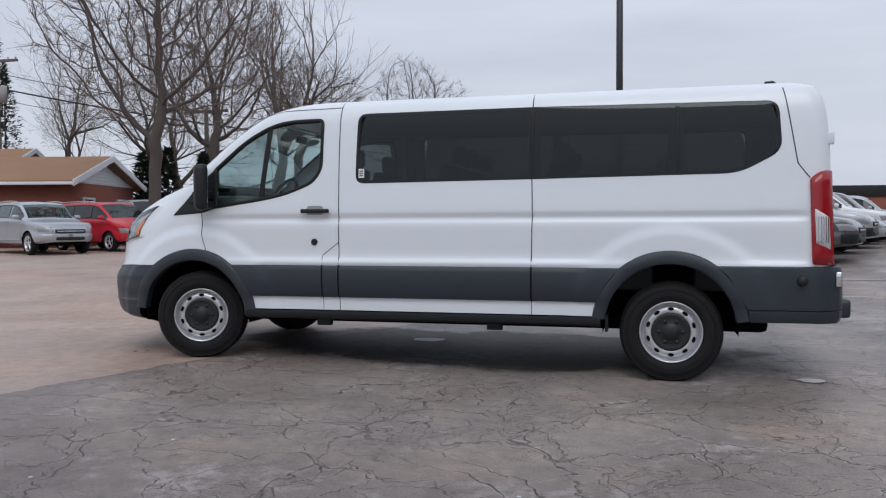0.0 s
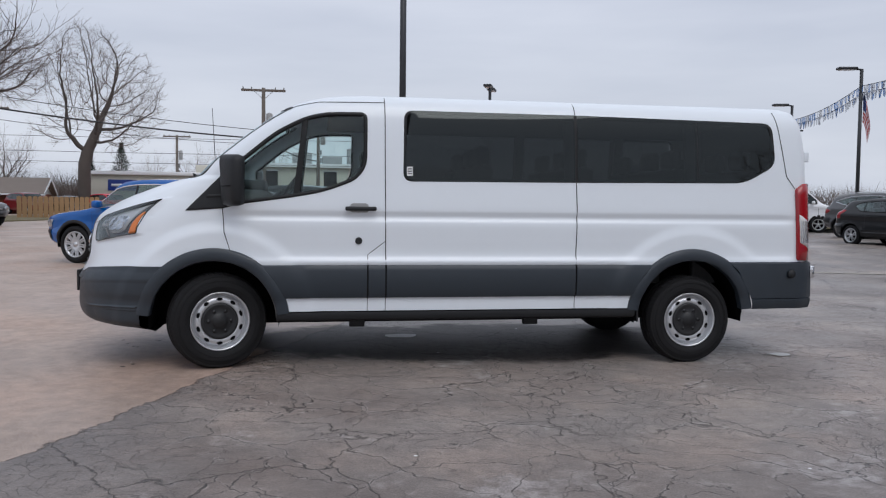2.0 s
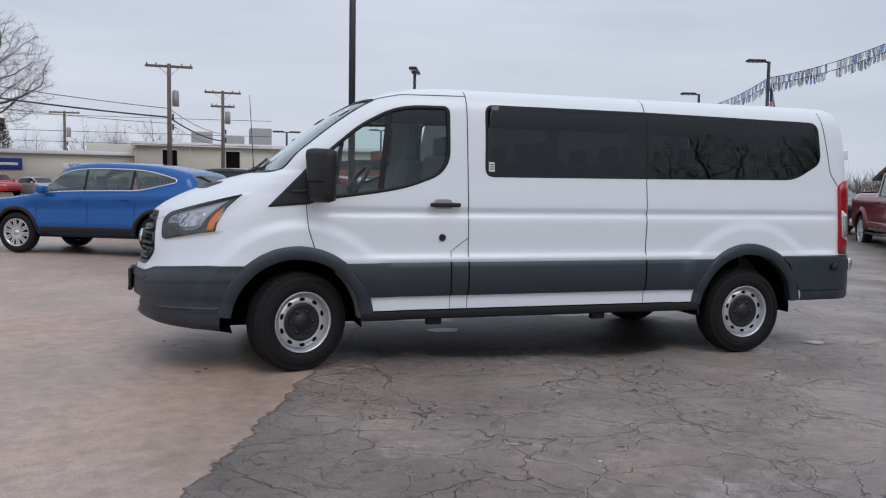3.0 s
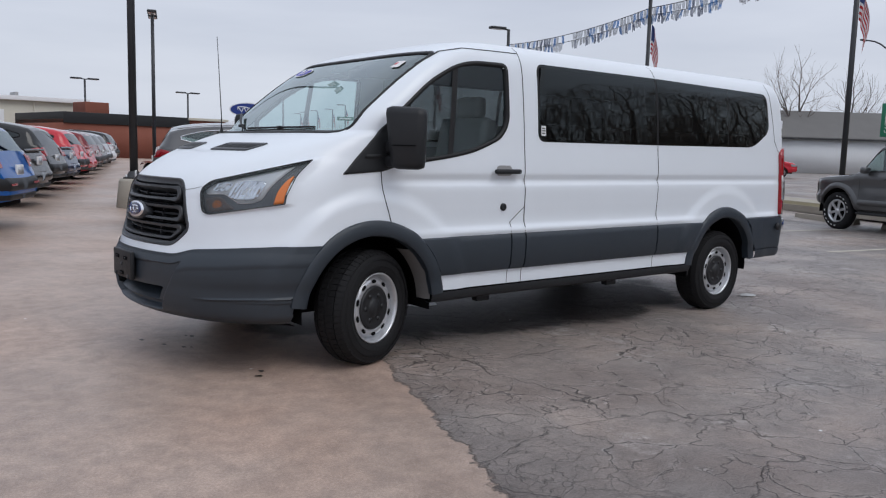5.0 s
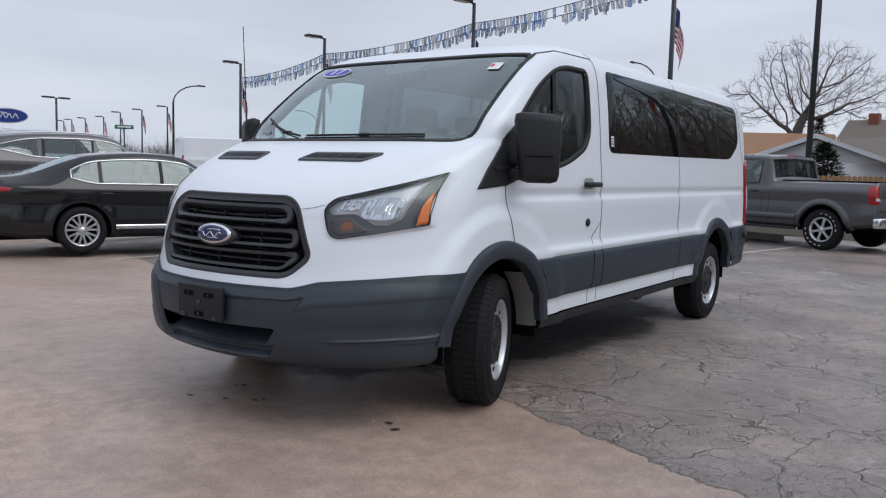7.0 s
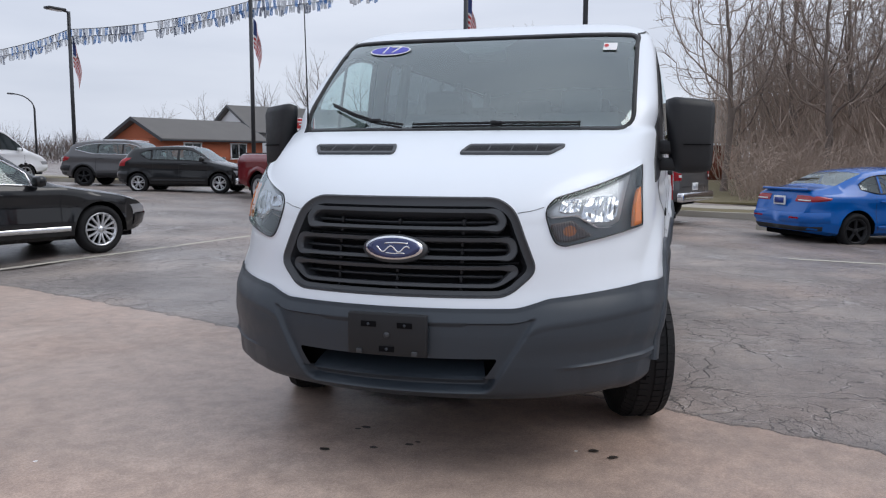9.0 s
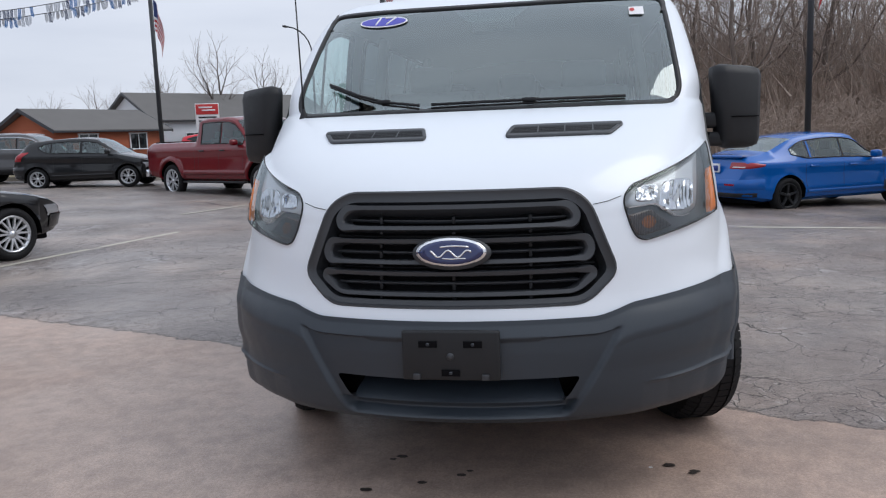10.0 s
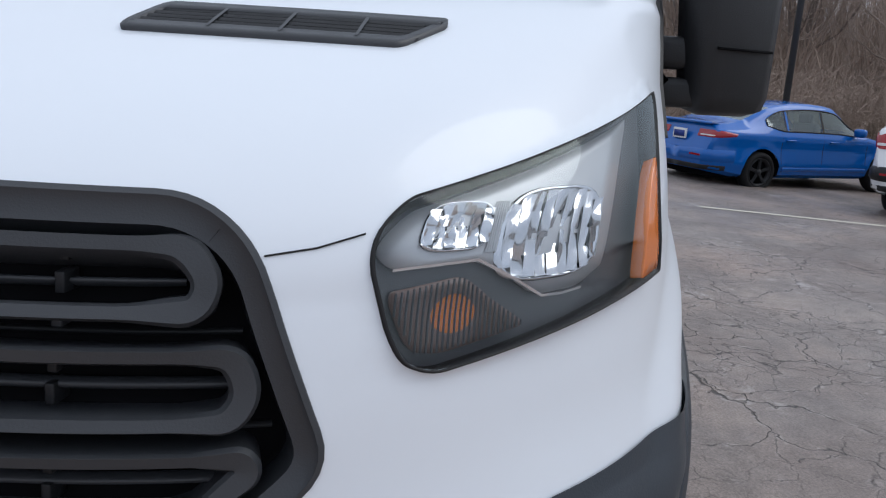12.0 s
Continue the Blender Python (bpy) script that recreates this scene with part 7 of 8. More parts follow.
def utility_pole(at, height, lean=0.0, arms=1):
    p = thing("utility_pole", (*at, 0), "weathered wooden utility pole with crossarms and insulators", "utility pole", group="utility poles")
    part("pole", tube([(0, 0, 0), (0, 0, height)], [0.16, 0.11], 10), M_WOODPOLE, p)
    for k in range(arms):
        z = height - 0.15 - 1.0 * k
        wide = 2.6 - 0.9 * k
        arm = part("crossarm", box(0, 0, z, wide, 0.12, 0.14, 0.015), M_WOODPOLE, p)
        for x in (-0.46, -0.27, 0.27, 0.46):
            part("insulator", lathe([(z + 0.07, 0.03), (z + 0.13, 0.045), (z + 0.20, 0.03), (z + 0.2, 0)], "z", 8, (x * wide, 0, 0)), M_TRIM, arm)
        for s in (-1, 1):
            part("brace", tube([(s * 0.55 * wide / 2.6, 0.05, z - 0.05), (0, 0.05, z - 0.55)], 0.018, 5), M_STEEL, arm)
    part("transformer", lathe([(height - 2.4, 0.0), (height - 2.4, 0.19), (height - 1.55, 0.19), (height - 1.5, 0.1), (height - 1.45, 0)], "z", 14, (0.35, 0, 0)), M_TRIM, p, "grey drum transformer")
    for z in (height - 3.0, height - 3.6):
        part("fuse_cutout", box(0.2, 0, z, 0.10, 0.10, 0.35, 0.02), M_BLACK, p)
    return p


utility_pole((-2.0, 42.7), 8.0, arms=1)
utility_pole((1.4, 55.2), 8.0, arms=2)
utility_pole((-12.0, 75.0), 7.6)
utility_pole((-24.4, 63.0), 8.6)
utility_pole((-30.6, 29.7), 9.8)
utility_pole((-19.5, 32.2), 7.0)


def wire(name, a, b, sag, r=0.022):
    a, b = Vector(a), Vector(b)
    w = thing(name, a, "black overhead cable strung between poles", "cable", group="overhead cables")
    part("strand", tube([(b - a) * (i / 24) + Vector((0, 0, -sag * 4 * (i / 24) * (1 - i / 24))) for i in range(25)], r, 5), M_WIRE, w)


for z0, z1, sag, r in ((9.0, 5.45, 0.7, 0.02), (8.2, 4.95, 0.7, 0.045), (7.6, 4.6, 0.8, 0.015)):
    wire("power_cable", (-30.6, 29.7, z0), (-2.0, 42.7, z1), sag, r)
    wire("power_cable", (-2.0, 42.7, z1), (1.4, 55.2, z1 - 0.6), 0.25, r)
for z in (6.6, 5.4, 4.6):
    wire("power_cable", (-75, 70, z + 1.0), (5.2, 58, z - 0.6), 0.4, 0.018)

# ---- trees ----
def tree_mesh(seed, height, trunk_r, spread, levels=6, first=0.26, forks=2, twist=0.28):
    """Tapered limbs that fork again and again: (trunk and limbs, twigs)."""
    rnd = random.Random(seed)
    wood, twigs = ([], []), ([], [])

    def limb(p, d, length, r, depth):
        n = 5 if depth < 2 else 4 if depth < 4 else 3
        pts, rad, ways = [p], [r], [d]
        for i in range(n):
            d = (d + Vector((rnd.gauss(0, twist * 0.4), rnd.gauss(0, twist * 0.4), rnd.gauss(0.02, twist * 0.3) + (0.035 if depth else 0)))).normalized()
            p = p + d * length / n
            pts.append(p)
            ways.append(d)
            rad.append(r * (1 - 0.38 * (i + 1) / n))
        sides = 8 if depth == 0 else 5 if depth < 3 else 3
        v, f = tube(pts, rad, sides, False)
        store = wood if depth < 3 else twigs
        o = len(store[0])
        store[0].extend(v)
        store[1].extend(tuple(i + o for i in g) for g in f)
        if depth >= levels:
            return
        kids = [(1.0, rnd.uniform(0.1, 0.35), 0.84), (1.0, rnd.uniform(0.45, 0.85) * spread, 0.66)]
        extra = (forks - 1) if depth == 0 else 2 if depth < 4 else 1
        for k in range(extra):
            kids.append((rnd.uniform(0.3, 0.95), rnd.uniform(0.5, 1.0) * spread, rnd.uniform(0.42, 0.6)))
        turn0 = rnd.uniform(0, 2 * math.pi)
        for k, (t, tilt, rr) in enumerate(kids):
            i = min(int(t * n), n - 1)
            q, w = (pts[i].lerp(pts[i + 1], t * n - i), ways[i + 1]) if t < 1 else (pts[-1], ways[-1])
            side = Matrix.Rotation(turn0 + 2.4 * k + rnd.uniform(-0.5, 0.5), 3, w) @ w.orthogonal().normalized()
            nd = (w * math.cos(tilt) + side * math.sin(tilt)).normalized()
            shrink = rnd.uniform(0.74, 0.92) if k == 0 else rnd.uniform(0.62, 0.84) if k == 1 else rnd.uniform(0.45, 0.7)
            limb(q, nd, length * shrink, max(rad[-1] * rr / 0.84 if k > 1 else rad[-1] * rr * 1.1, 0.006), depth + 1)

    limb(Vector((0, 0, -0.1)), Vector((rnd.uniform(-0.06, 0.06), rnd.uniform(-0.06, 0.06), 1)).normalized(), height * first, trunk_r, 0)
    top = max(v.z for v in twigs[0])
    k = height / top
    return (([v * k for v in wood[0]], wood[1]), ([v * k for v in twigs[0]], twigs[1]))


def tree(at, seed, height, trunk_r, label, spread=1.0, levels=6, first=0.26, forks=2, twist=0.28, turn=0.0):
    t = thing("tree", (*at, 0), label, "tree", group="bare trees", turn=turn)
    wood, twigs = tree_mesh(seed, height, trunk_r, spread, levels, first, forks, twist)
    part("trunk", wood, M_BARK, t, "grey-brown trunk and limbs")
    part("crown", twigs, M_TWIG, t, "fine leafless twigs")
    return t


def grown_mesh(seed, fork, trunk_r, lobes, count=1000, step=0.3):
    """A crooked tree whose limbs grow to fill a crown made of round lobes (u, v, z, ru, rv, rz): (trunk and limbs, twigs)."""
    rng = np.random.default_rng(seed)
    vol = np.array([c[3] * c[4] * c[5] for c in lobes])
    goals = []
    for c, n in zip(lobes, (count * vol / vol.sum()).astype(int)):
        d = rng.normal(size=(n, 3))
        d /= np.linalg.norm(d, axis=1)[:, None]
        goals.append(np.array(c[:3]) + d * (rng.random(n) ** 0.27)[:, None] * np.array(c[3:]))
    goals = np.concatenate(goals)
    spots, back = [np.zeros(3)], [-1]
    lean = rng.normal(0, 0.05, 2)
    while spots[-1][2] < fork:
        lean = lean * 0.8 + rng.normal(0, 0.03, 2)
        spots.append(spots[-1] + np.array([lean[0] * step, lean[1] * step, step]))
        back.append(len(spots) - 2)
    gap = np.full(len(goals), 1e9)
    near = np.zeros(len(goals), int)
    fresh = 0
    for turn_no in range(90):
        for i in range(fresh, len(spots)):
            d = np.linalg.norm(goals - spots[i], axis=1)
            better = d < gap
            gap[better], near[better] = d[better], i
        fresh = len(spots)
        alive = gap > step * 1.5
        if alive.sum() < 12:
            break
        grown = False
        for i in np.unique(near[alive]):
            pull = goals[alive & (near == i)] - spots[i]
            way = (pull / np.linalg.norm(pull, axis=1)[:, None]).sum(axis=0)
            way = way / (np.linalg.norm(way) + 1e-9) + rng.normal(0, 0.20, 3)
            if back[i] >= 0:
                way = way + 0.7 * (spots[i] - spots[back[i]]) / step
            p = spots[i] + way / np.linalg.norm(way) * step
            if sum(1 for j in range(max(0, i), len(spots)) if back[j] == i) > 2:
                gap[near == i] *= 0.9
                continue
            spots.append(p)
            back.append(int(i))
            grown = True
        if not grown:
            break
    kids = [[] for p in spots]
    for i, b in enumerate(back):
        if b >= 0:
            kids[b].append(i)
    # limbs thicken with the number of tips they carry
    tips = [0] * len(spots)
    for i in range(len(spots) - 1, -1, -1):
        tips[i] = sum(tips[k] for k in kids[i]) or 1
    power = math.log(trunk_r / 0.012) / math.log(tips[0])
    rad = [0.012 * n ** power for n in tips]
    rad[0] *= 1.35
    wood, twigs = ([], []), ([], [])

    def put(pts, r, sides, thin):
        v, f = tube(pts, r, sides, False)
        store = twigs if thin else wood
        o = len(store[0])
        store[0].extend(v)
        store[1].extend(tuple(q + o for q in g) for g in f)

    starts = [(None, 0)]
    while starts:
        b, i = starts.pop()
        chain = [] if b is None else [b]
        radii = [] if b is None else [rad[i]]
        while True:
            chain.append(i)
            radii.append(rad[i])
            if not kids[i]:
                break
            order = sorted(kids[i], key=lambda q: -rad[q])
            starts += [(i, q) for q in order[1:]]
            i = order[0]
        if len(chain) > 1:
            put([Vector(spots[q]) for q in chain], radii, 8 if radii[0] > 0.12 else 5 if radii[0] > 0.05 else 3, radii[0] < 0.05)
    # fine twigs along the thin branches
    for i, b in enumerate(back):
        if b < 0 or rad[i] > 0.045:
            continue
        along = spots[i] - spots[b]
        along = along / np.linalg.norm(along)
        for q in range(2 if kids[i] else 4):
            d = along + rng.normal(0, 0.45, 3) + np.array([0, 0, 0.18])
            d = d / np.linalg.norm(d) * rng.uniform(0.35, 0.85)
            bend = rng.normal(0, 0.06, 3)
            p = spots[i]
            put([Vector(p), Vector(p + d * 0.5 + bend), Vector(p + d)], [0.008, 0.006, 0.004], 3, True)
    return wood, twigs


def grown_tree(at, seed, fork, trunk_r, label, lobes, turn=0.0, count=1000, step=0.3):
    t = thing("tree", (*at, 0), label, "tree", group="bare trees", turn=turn)
    wood, twigs = grown_mesh(seed, fork, trunk_r, lobes, count, step)
    part("trunk", wood, M_BARK, t, "grey-brown trunk and limbs")
    part("crown", twigs, M_TWIG, t, "fine leafless twigs")
    return t


BARE = "tall leafless deciduous tree with a wide winter crown"
grown_tree((-13.9, 18.9), 3, 2.6, 0.22, BARE, [(-1.2, 0, 9.0, 3.2, 3.2, 4.6), (1.8, 0.4, 8.6, 3.0, 3.0, 4.2)], 17, 2600, 0.26)
grown_tree((-17.5, 29.5), 14, 3.6, 0.29, BARE, [(0, 0, 10.0, 3.6, 3.6, 5.0), (-2.4, 0, 8.0, 2.6, 2.6, 3.4), (2.4, 0, 7.8, 2.6, 2.6, 3.2)], 17, 2500, 0.29)
tree((-19.5, 39.7), 8, 19, 0.42, BARE, 0.8, 6, 0.22, 3)
grown_tree((-16.2, 37.1), 21, 4.6, 0.26, BARE, [(-0.1, 0, 8.6, 1.7, 1.8, 2.2), (2.1, 0.3, 8.0, 1.6, 1.7, 2.0)], 17, 1000, 0.22)
grown_tree((-16.8, 60.3), 33, 3.6, 0.46, BARE, [(0.2, 0, 11.0, 3.3, 3.4, 4.0), (3.5, 0.6, 9.4, 2.9, 3.0, 3.8), (-2.0, -0.5, 6.8, 1.8, 1.9, 1.6), (2.6, -1.8, 7.2, 2.6, 2.2, 2.6)], 17, 2000)
tree((-27.0, 42.0), 5, 16, 0.4, BARE, 1.0, 6)
tree((-31.0, 36.0), 6, 15, 0.35, BARE, 1.0, 6)
tree((-23.5, 33.0), 7, 14, 0.3, BARE, 1.0, 6)
tree((-11.0, 108.0), 44, 9.5, 0.3, "distant leafless tree behind the workshop", 1.0, 6)
tree((-24.0, 110.0), 45, 8, 0.3, "distant leafless tree behind the workshop", 1.0, 6)
grown_tree((60.0, 10.2), 51, 3.8, 0.42, "spreading leafless tree behind the houses", [(-0.6, 0, 8.6, 2.6, 2.8, 2.8), (2.4, 0.4, 8.4, 2.6, 2.6, 2.6), (-3.6, -0.3, 6.6, 2.0, 2.2, 1.8), (4.6, 0, 6.8, 2.1, 2.2, 2.0), (0.5, 1.6, 6.4, 3.2, 2.6, 1.8)], -84, 2000)
far = tree((70.0, 34.0), 61, 12, 0.3, "distant leafless tree beyond the road", 1.0, 5)
rnd = random.Random(9)
for i in range(7):
    a = radians(rnd.uniform(14, 44))
    r = rnd.uniform(85, 130)
    copy_thing(far, pose(-4 + r * math.cos(a), r * math.sin(a), 0.3, 0, 0, rnd.uniform(0, 360)) @ Matrix.Scale(rnd.uniform(0.6, 0.95), 4))
for i in range(9):
    a = radians(rnd.uniform(92, 122))
    r = rnd.uniform(100, 150)
    copy_thing(far, pose(r * math.cos(a), r * math.sin(a), 0.4, 0, 0, rnd.uniform(0, 360)) @ Matrix.Scale(rnd.uniform(0.55, 0.9), 4))
# the wood beyond the verge
WOODS = "slender leafless tree in dense roadside woods"
kinds = [grown_tree((30.0, -6.5), 71, 2.6, 0.13, WOODS, [(0, 0, 7.2, 2.9, 2.9, 4.4)], 0, 950, 0.33), grown_tree((33.0, -11.0), 72, 3.2, 0.17, WOODS, [(0, 0, 7.6, 2.9, 2.9, 4.6)], 0, 950, 0.35), grown_tree((27.0, -12.0), 73, 1.8, 0.15, WOODS, [(0.3, 0, 6.6, 2.5, 2.4, 4.0), (-0.8, 0.5, 3.6, 2.0, 2.0, 1.8)], 0, 950, 0.33), grown_tree((36.0, -6.0), 74, 3.0, 0.15, WOODS, [(0, 0, 8.0, 2.7, 2.7, 4.6), (0.7, -0.4, 4.2, 2.2, 2.2, 2.0)], 0, 950, 0.35)]
for t in kinds:
    for ob in t.children:
        ob.data.materials[0] = M_WOODBARK if ob.name.startswith("trunk") else M_WOODTWIG
for i in range(27):
    u, w = rnd.uniform(-0.32, 0.9), rnd.uniform(0, 22)
    x, y = 27 + w * 0.9 + 1.5 * rnd.random() - 7.5 * u, -1.5 - 30 * u - w * 0.06 * 5
    if y > -0.9 - 0.055 * (x + 4.2):
        y = rnd.uniform(-30, -5)
    copy_thing(rnd.choice(kinds), pose(x, y, 0, 0, 0, rnd.uniform(0, 360)) @ Matrix.Scale(rnd.uniform(0.65, 1.1), 4))


def brush(at, size, seed):
    """Tangled undergrowth: a heap of thin stems."""
    b = thing("brush", (*at, 0), "tangled leafless undergrowth at the wood's edge", "brush", kind="stuff")
    rnd = random.Random(seed)
    v, f = [], []
    for i in range(600):
        x, y = rnd.uniform(-size[0], size[0]), rnd.uniform(-size[1], size[1])
        h = rnd.uniform(0.7, 2.6)
        p = Vector((x, y, 0))
        q = p + Vector((rnd.gauss(0, 0.6), rnd.gauss(0, 0.6), h))
        m = p.lerp(q, 0.5) + Vector((rnd.gauss(0, 0.2), rnd.gauss(0, 0.2), 0.1))
        runs = [([p, m, q], [0.014, 0.010, 0.004])]
        for k in range(5):
            s = m.lerp(q, rnd.random()) if k else m
            e = s + Vector((rnd.gauss(0, 0.4), rnd.gauss(0, 0.4), rnd.uniform(-0.1, 0.6)))
            runs.append(([s, s.lerp(e, 0.5) + Vector((rnd.gauss(0, 0.07), rnd.gauss(0, 0.07), 0.04)), e], [0.008, 0.006, 0.003]))
        for path, radii in runs:
            tv, tf = tube(path, radii, 3, False)
            o = len(v)
            v += tv
            f += [tuple(k + o for k in g) for g in tf]
    part("stems", mesh_of(v, f, False), M_BRUSH, b)


for i, (x, y) in enumerate(((27, -8), (27, -13), (25.5, -19), (31, -9), (31, -16), (30, -24), (35, -9), (36, -14))):
    brush((x, y), (2.5, 5.0), i)


def conifer(at, height, radius, seed, label="dark columnar evergreen tree"):
    t = thing("evergreen_tree", (*at, 0), label, "tree", group="evergreens")
    part("trunk", tube([(0, 0, 0), (0, 0, height * 0.9)], [0.12, 0.03], 6), M_BARK, t)
    rnd = random.Random(seed)
    v, f = [], []
    for i in range(1500):
        k = rnd.random() ** 0.8
        z = 0.25 + (height - 0.3) * k
        r = radius * (1 - k) ** 0.55 * rnd.uniform(0.45, 1.05) if radius < 1.6 else radius * (1 - k) * rnd.uniform(0.35, 1.05)
        a = rnd.uniform(0, 2 * math.pi)
        p = Vector((r * math.cos(a), r * math.sin(a), z))
        d = Vector((math.cos(a), math.sin(a), rnd.uniform(-0.3, 0.9))).normalized() * rnd.uniform(0.15, 0.34)
        s = Vector((-math.sin(a), math.cos(a), rnd.uniform(-0.4, 0.4))) * rnd.uniform(0.05, 0.12)
        o = len(v)
        v += [p - s, p + s, p + d]
        f.append((o, o + 1, o + 2))
    part("foliage", mesh_of(v, f, False), M_EVERGREEN, t)


for i, (x, y, h) in enumerate(((-20.6, 25.6, 3.4), (-19.6, 26.6, 4.2), (-18.7, 27.3, 4.5), (-17.4, 28.3, 4.3), (-19.9, 27.4, 2.8))):
    conifer((x, y), h, 0.75 if i < 4 else 1.2, i, "dark columnar evergreen tree by the fence")
conifer((-32.0, 31.0), 12, 2.6, 11, "tall dark green spruce tree")
conifer((-36.0, 36.0), 11, 2.6, 12, "tall dark green spruce tree")
conifer((-16.5, 72.0), 6.5, 2.0, 13, "dark spruce in the distance")
conifer((-20.0, 75.0), 5.0, 1.8, 14, "dark spruce in the distance")
conifer((40.0, 4.6), 3.2, 1.3, 15, "round dark evergreen bush by the fence")
conifer((62.0, 9.0), 6.0, 2.2, 16, "dark spruce behind the houses")


def hedge(name, a, b, height, seed, mat, label):
    """A far belt of leafless thicket."""
    h = thing(name, (*a, 0), label, "thicket", kind="stuff")
    rnd = random.Random(seed)
    d = Vector(b) - Vector(a)
    v, f = [], []
    for i in range(9000):
        t = rnd.random()
        p = Vector((d.x * t + rnd.gauss(0, 1.5), d.y * t + rnd.gauss(0, 1.5), 0))
        hh = height * (0.5 + 0.5 * noise.noise((t * 14, seed, 0)) + rnd.uniform(0.0, 0.3)) + 0.4
        z0 = rnd.uniform(0, 0.55) * hh
        p.z = z0
        q = p + Vector((rnd.gauss(0, 0.9), rnd.gauss(0, 0.9), (hh - z0) * rnd.uniform(0.35, 1.0)))
        w = Vector((rnd.uniform(-0.035, 0.035), rnd.uniform(-0.035, 0.035), 0))
        o = len(v)
        v += [p - w, p + w, q]
        f.append((o, o + 1, o + 2))
    part("stems", mesh_of(v, f, False), mat, h)


hedge("thicket", (-42, 66), (-8, 80), 4.5, 1, M_TWIG, "brown leafless thicket behind the road")
hedge("thicket", (-46, 74), (-12, 86), 5.5, 11, M_BARK, "dense brown thicket behind the road")
hedge("thicket", (26, 105), (75, 70), 5.0, 2, M_TWIG, "brown leafless trees on the horizon")
hedge("thicket", (75, 70), (100, 20), 5.0, 3, M_TWIG, "brown leafless trees on the horizon")
hedge("thicket", (-70, 60), (-40, 72), 5.0, 4, M_TWIG, "brown leafless thicket behind the houses")
hedge("thicket", (40, -5), (36, -36), 10.0, 5, M_BRUSH, "brown leafless thicket deep in the woods")
hedge("thicket", (46, -6), (42, -40), 12.0, 6, M_BRUSH, "brown leafless thicket deep in the woods")
hedge("thicket", (33, -6), (28, -30), 6.0, 7, M_BRUSH, "brown leafless thicket deep in the woods")
hedge("thicket", (-70, -62), (0, -72), 7.0, 8, M_TWIG, "dark leafless tree line across the road")
hedge("thicket", (0, -72), (60, -60), 7.0, 9, M_TWIG, "dark leafless tree line across the road")


# ---- buildings ----
def prism(pts, y0, y1):
    """A polygon in x and z drawn out along y."""
    n = len(pts)
    v = [(x, y0, z) for x, z in pts] + [(x, y1, z) for x, z in pts]
    f = [tuple(range(n)), tuple(range(2 * n - 1, n - 1, -1))] + [(i, n + i, n + (i + 1) % n, (i + 1) % n) for i in range(n)]
    return mesh_of(v, f, False)


def house(at, turn, size, eave, ridge, wall_mat, roof_mat, gable_mat, label, windows=(), name="house", edge=None):
    """Gable-roofed house; its ridge runs along x. windows: (face, along, sill, width, height)."""
    w, d = size
    h = thing(name, (*at, 0), label, "house", turn=turn)
    part("wall", box(0, 0, eave / 2, w, d, eave, 0.0), wall_mat, h)
    for s in (-1, 1):
        part("gable", prism([(-d / 2, eave), (d / 2, eave), (0, ridge - 0.12)], s * (w / 2 - 0.2), s * (w / 2)), gable_mat, h).matrix_local = pose(0, 0, 0, 0, 0, 90)
    o = 0.45
    for s in (-1, 1):
        rise = (ridge - eave) / (d / 2)
        pts = [(s * (d / 2 + o), eave - o * rise), (0, ridge), (0, ridge + 0.16), (s * (d / 2 + o), eave - o * rise + 0.16)]
        part("roof", prism(pts, -(w / 2 + o), w / 2 + o), roof_mat, h).matrix_local = pose(0, 0, 0, 0, 0, 90)
        part("gutter", box(0, s * (d / 2 + o), eave - o * rise + 0.05, w + 2 * o, 0.10, 0.12, 0.02), edge or M_SIDING, h)
        for t in (-1, 1):
            part("bargeboard", prism([(s * (d / 2 + o), eave - o * rise - 0.06), (0, ridge - 0.06), (0, ridge + 0.18), (s * (d / 2 + o), eave - o * rise + 0.18)], t * (w / 2 + o), t * (w / 2 + o + 0.05)), edge or M_SIDING, h).matrix_local = pose(0, 0, 0, 0, 0, 90)
    for face, along, sill, ww, hh in windows:
        y = -d / 2 if face == "front" else d / 2
        if face in ("front", "back"):
            win = part("window", box(along, y, sill + hh / 2, ww, 0.10, hh, 0.01), M_CARGLASS, h)
            for dx, dz, sx, sz in ((0, hh / 2, ww + 0.16, 0.08), (0, -hh / 2, ww + 0.16, 0.08), (-ww / 2, 0, 0.08, hh), (ww / 2, 0, 0.08, hh), (0, 0, 0.05, hh)):
                part("window_frame", box(along + dx, y - 0.03 if face == "front" else y + 0.03, sill + hh / 2 + dz, sx, 0.10, sz, 0.008), M_SIDING, win)
        else:
            x = -w / 2 if face == "left" else w / 2
            win = part("window", box(x, along, sill + hh / 2, 0.10, ww, hh, 0.01), M_CARGLASS, h)
            for dy, dz, sy, sz in ((0, hh / 2, ww + 0.16, 0.08), (0, -hh / 2, ww + 0.16, 0.08), (-ww / 2, 0, 0.08, hh), (ww / 2, 0, 0.08, hh)):
                part("window_frame", box(x + (-0.03 if face == "left" else 0.03), along + dy, sill + hh / 2 + dz, 0.10, sy, sz, 0.008), M_SIDING, win)
    return h


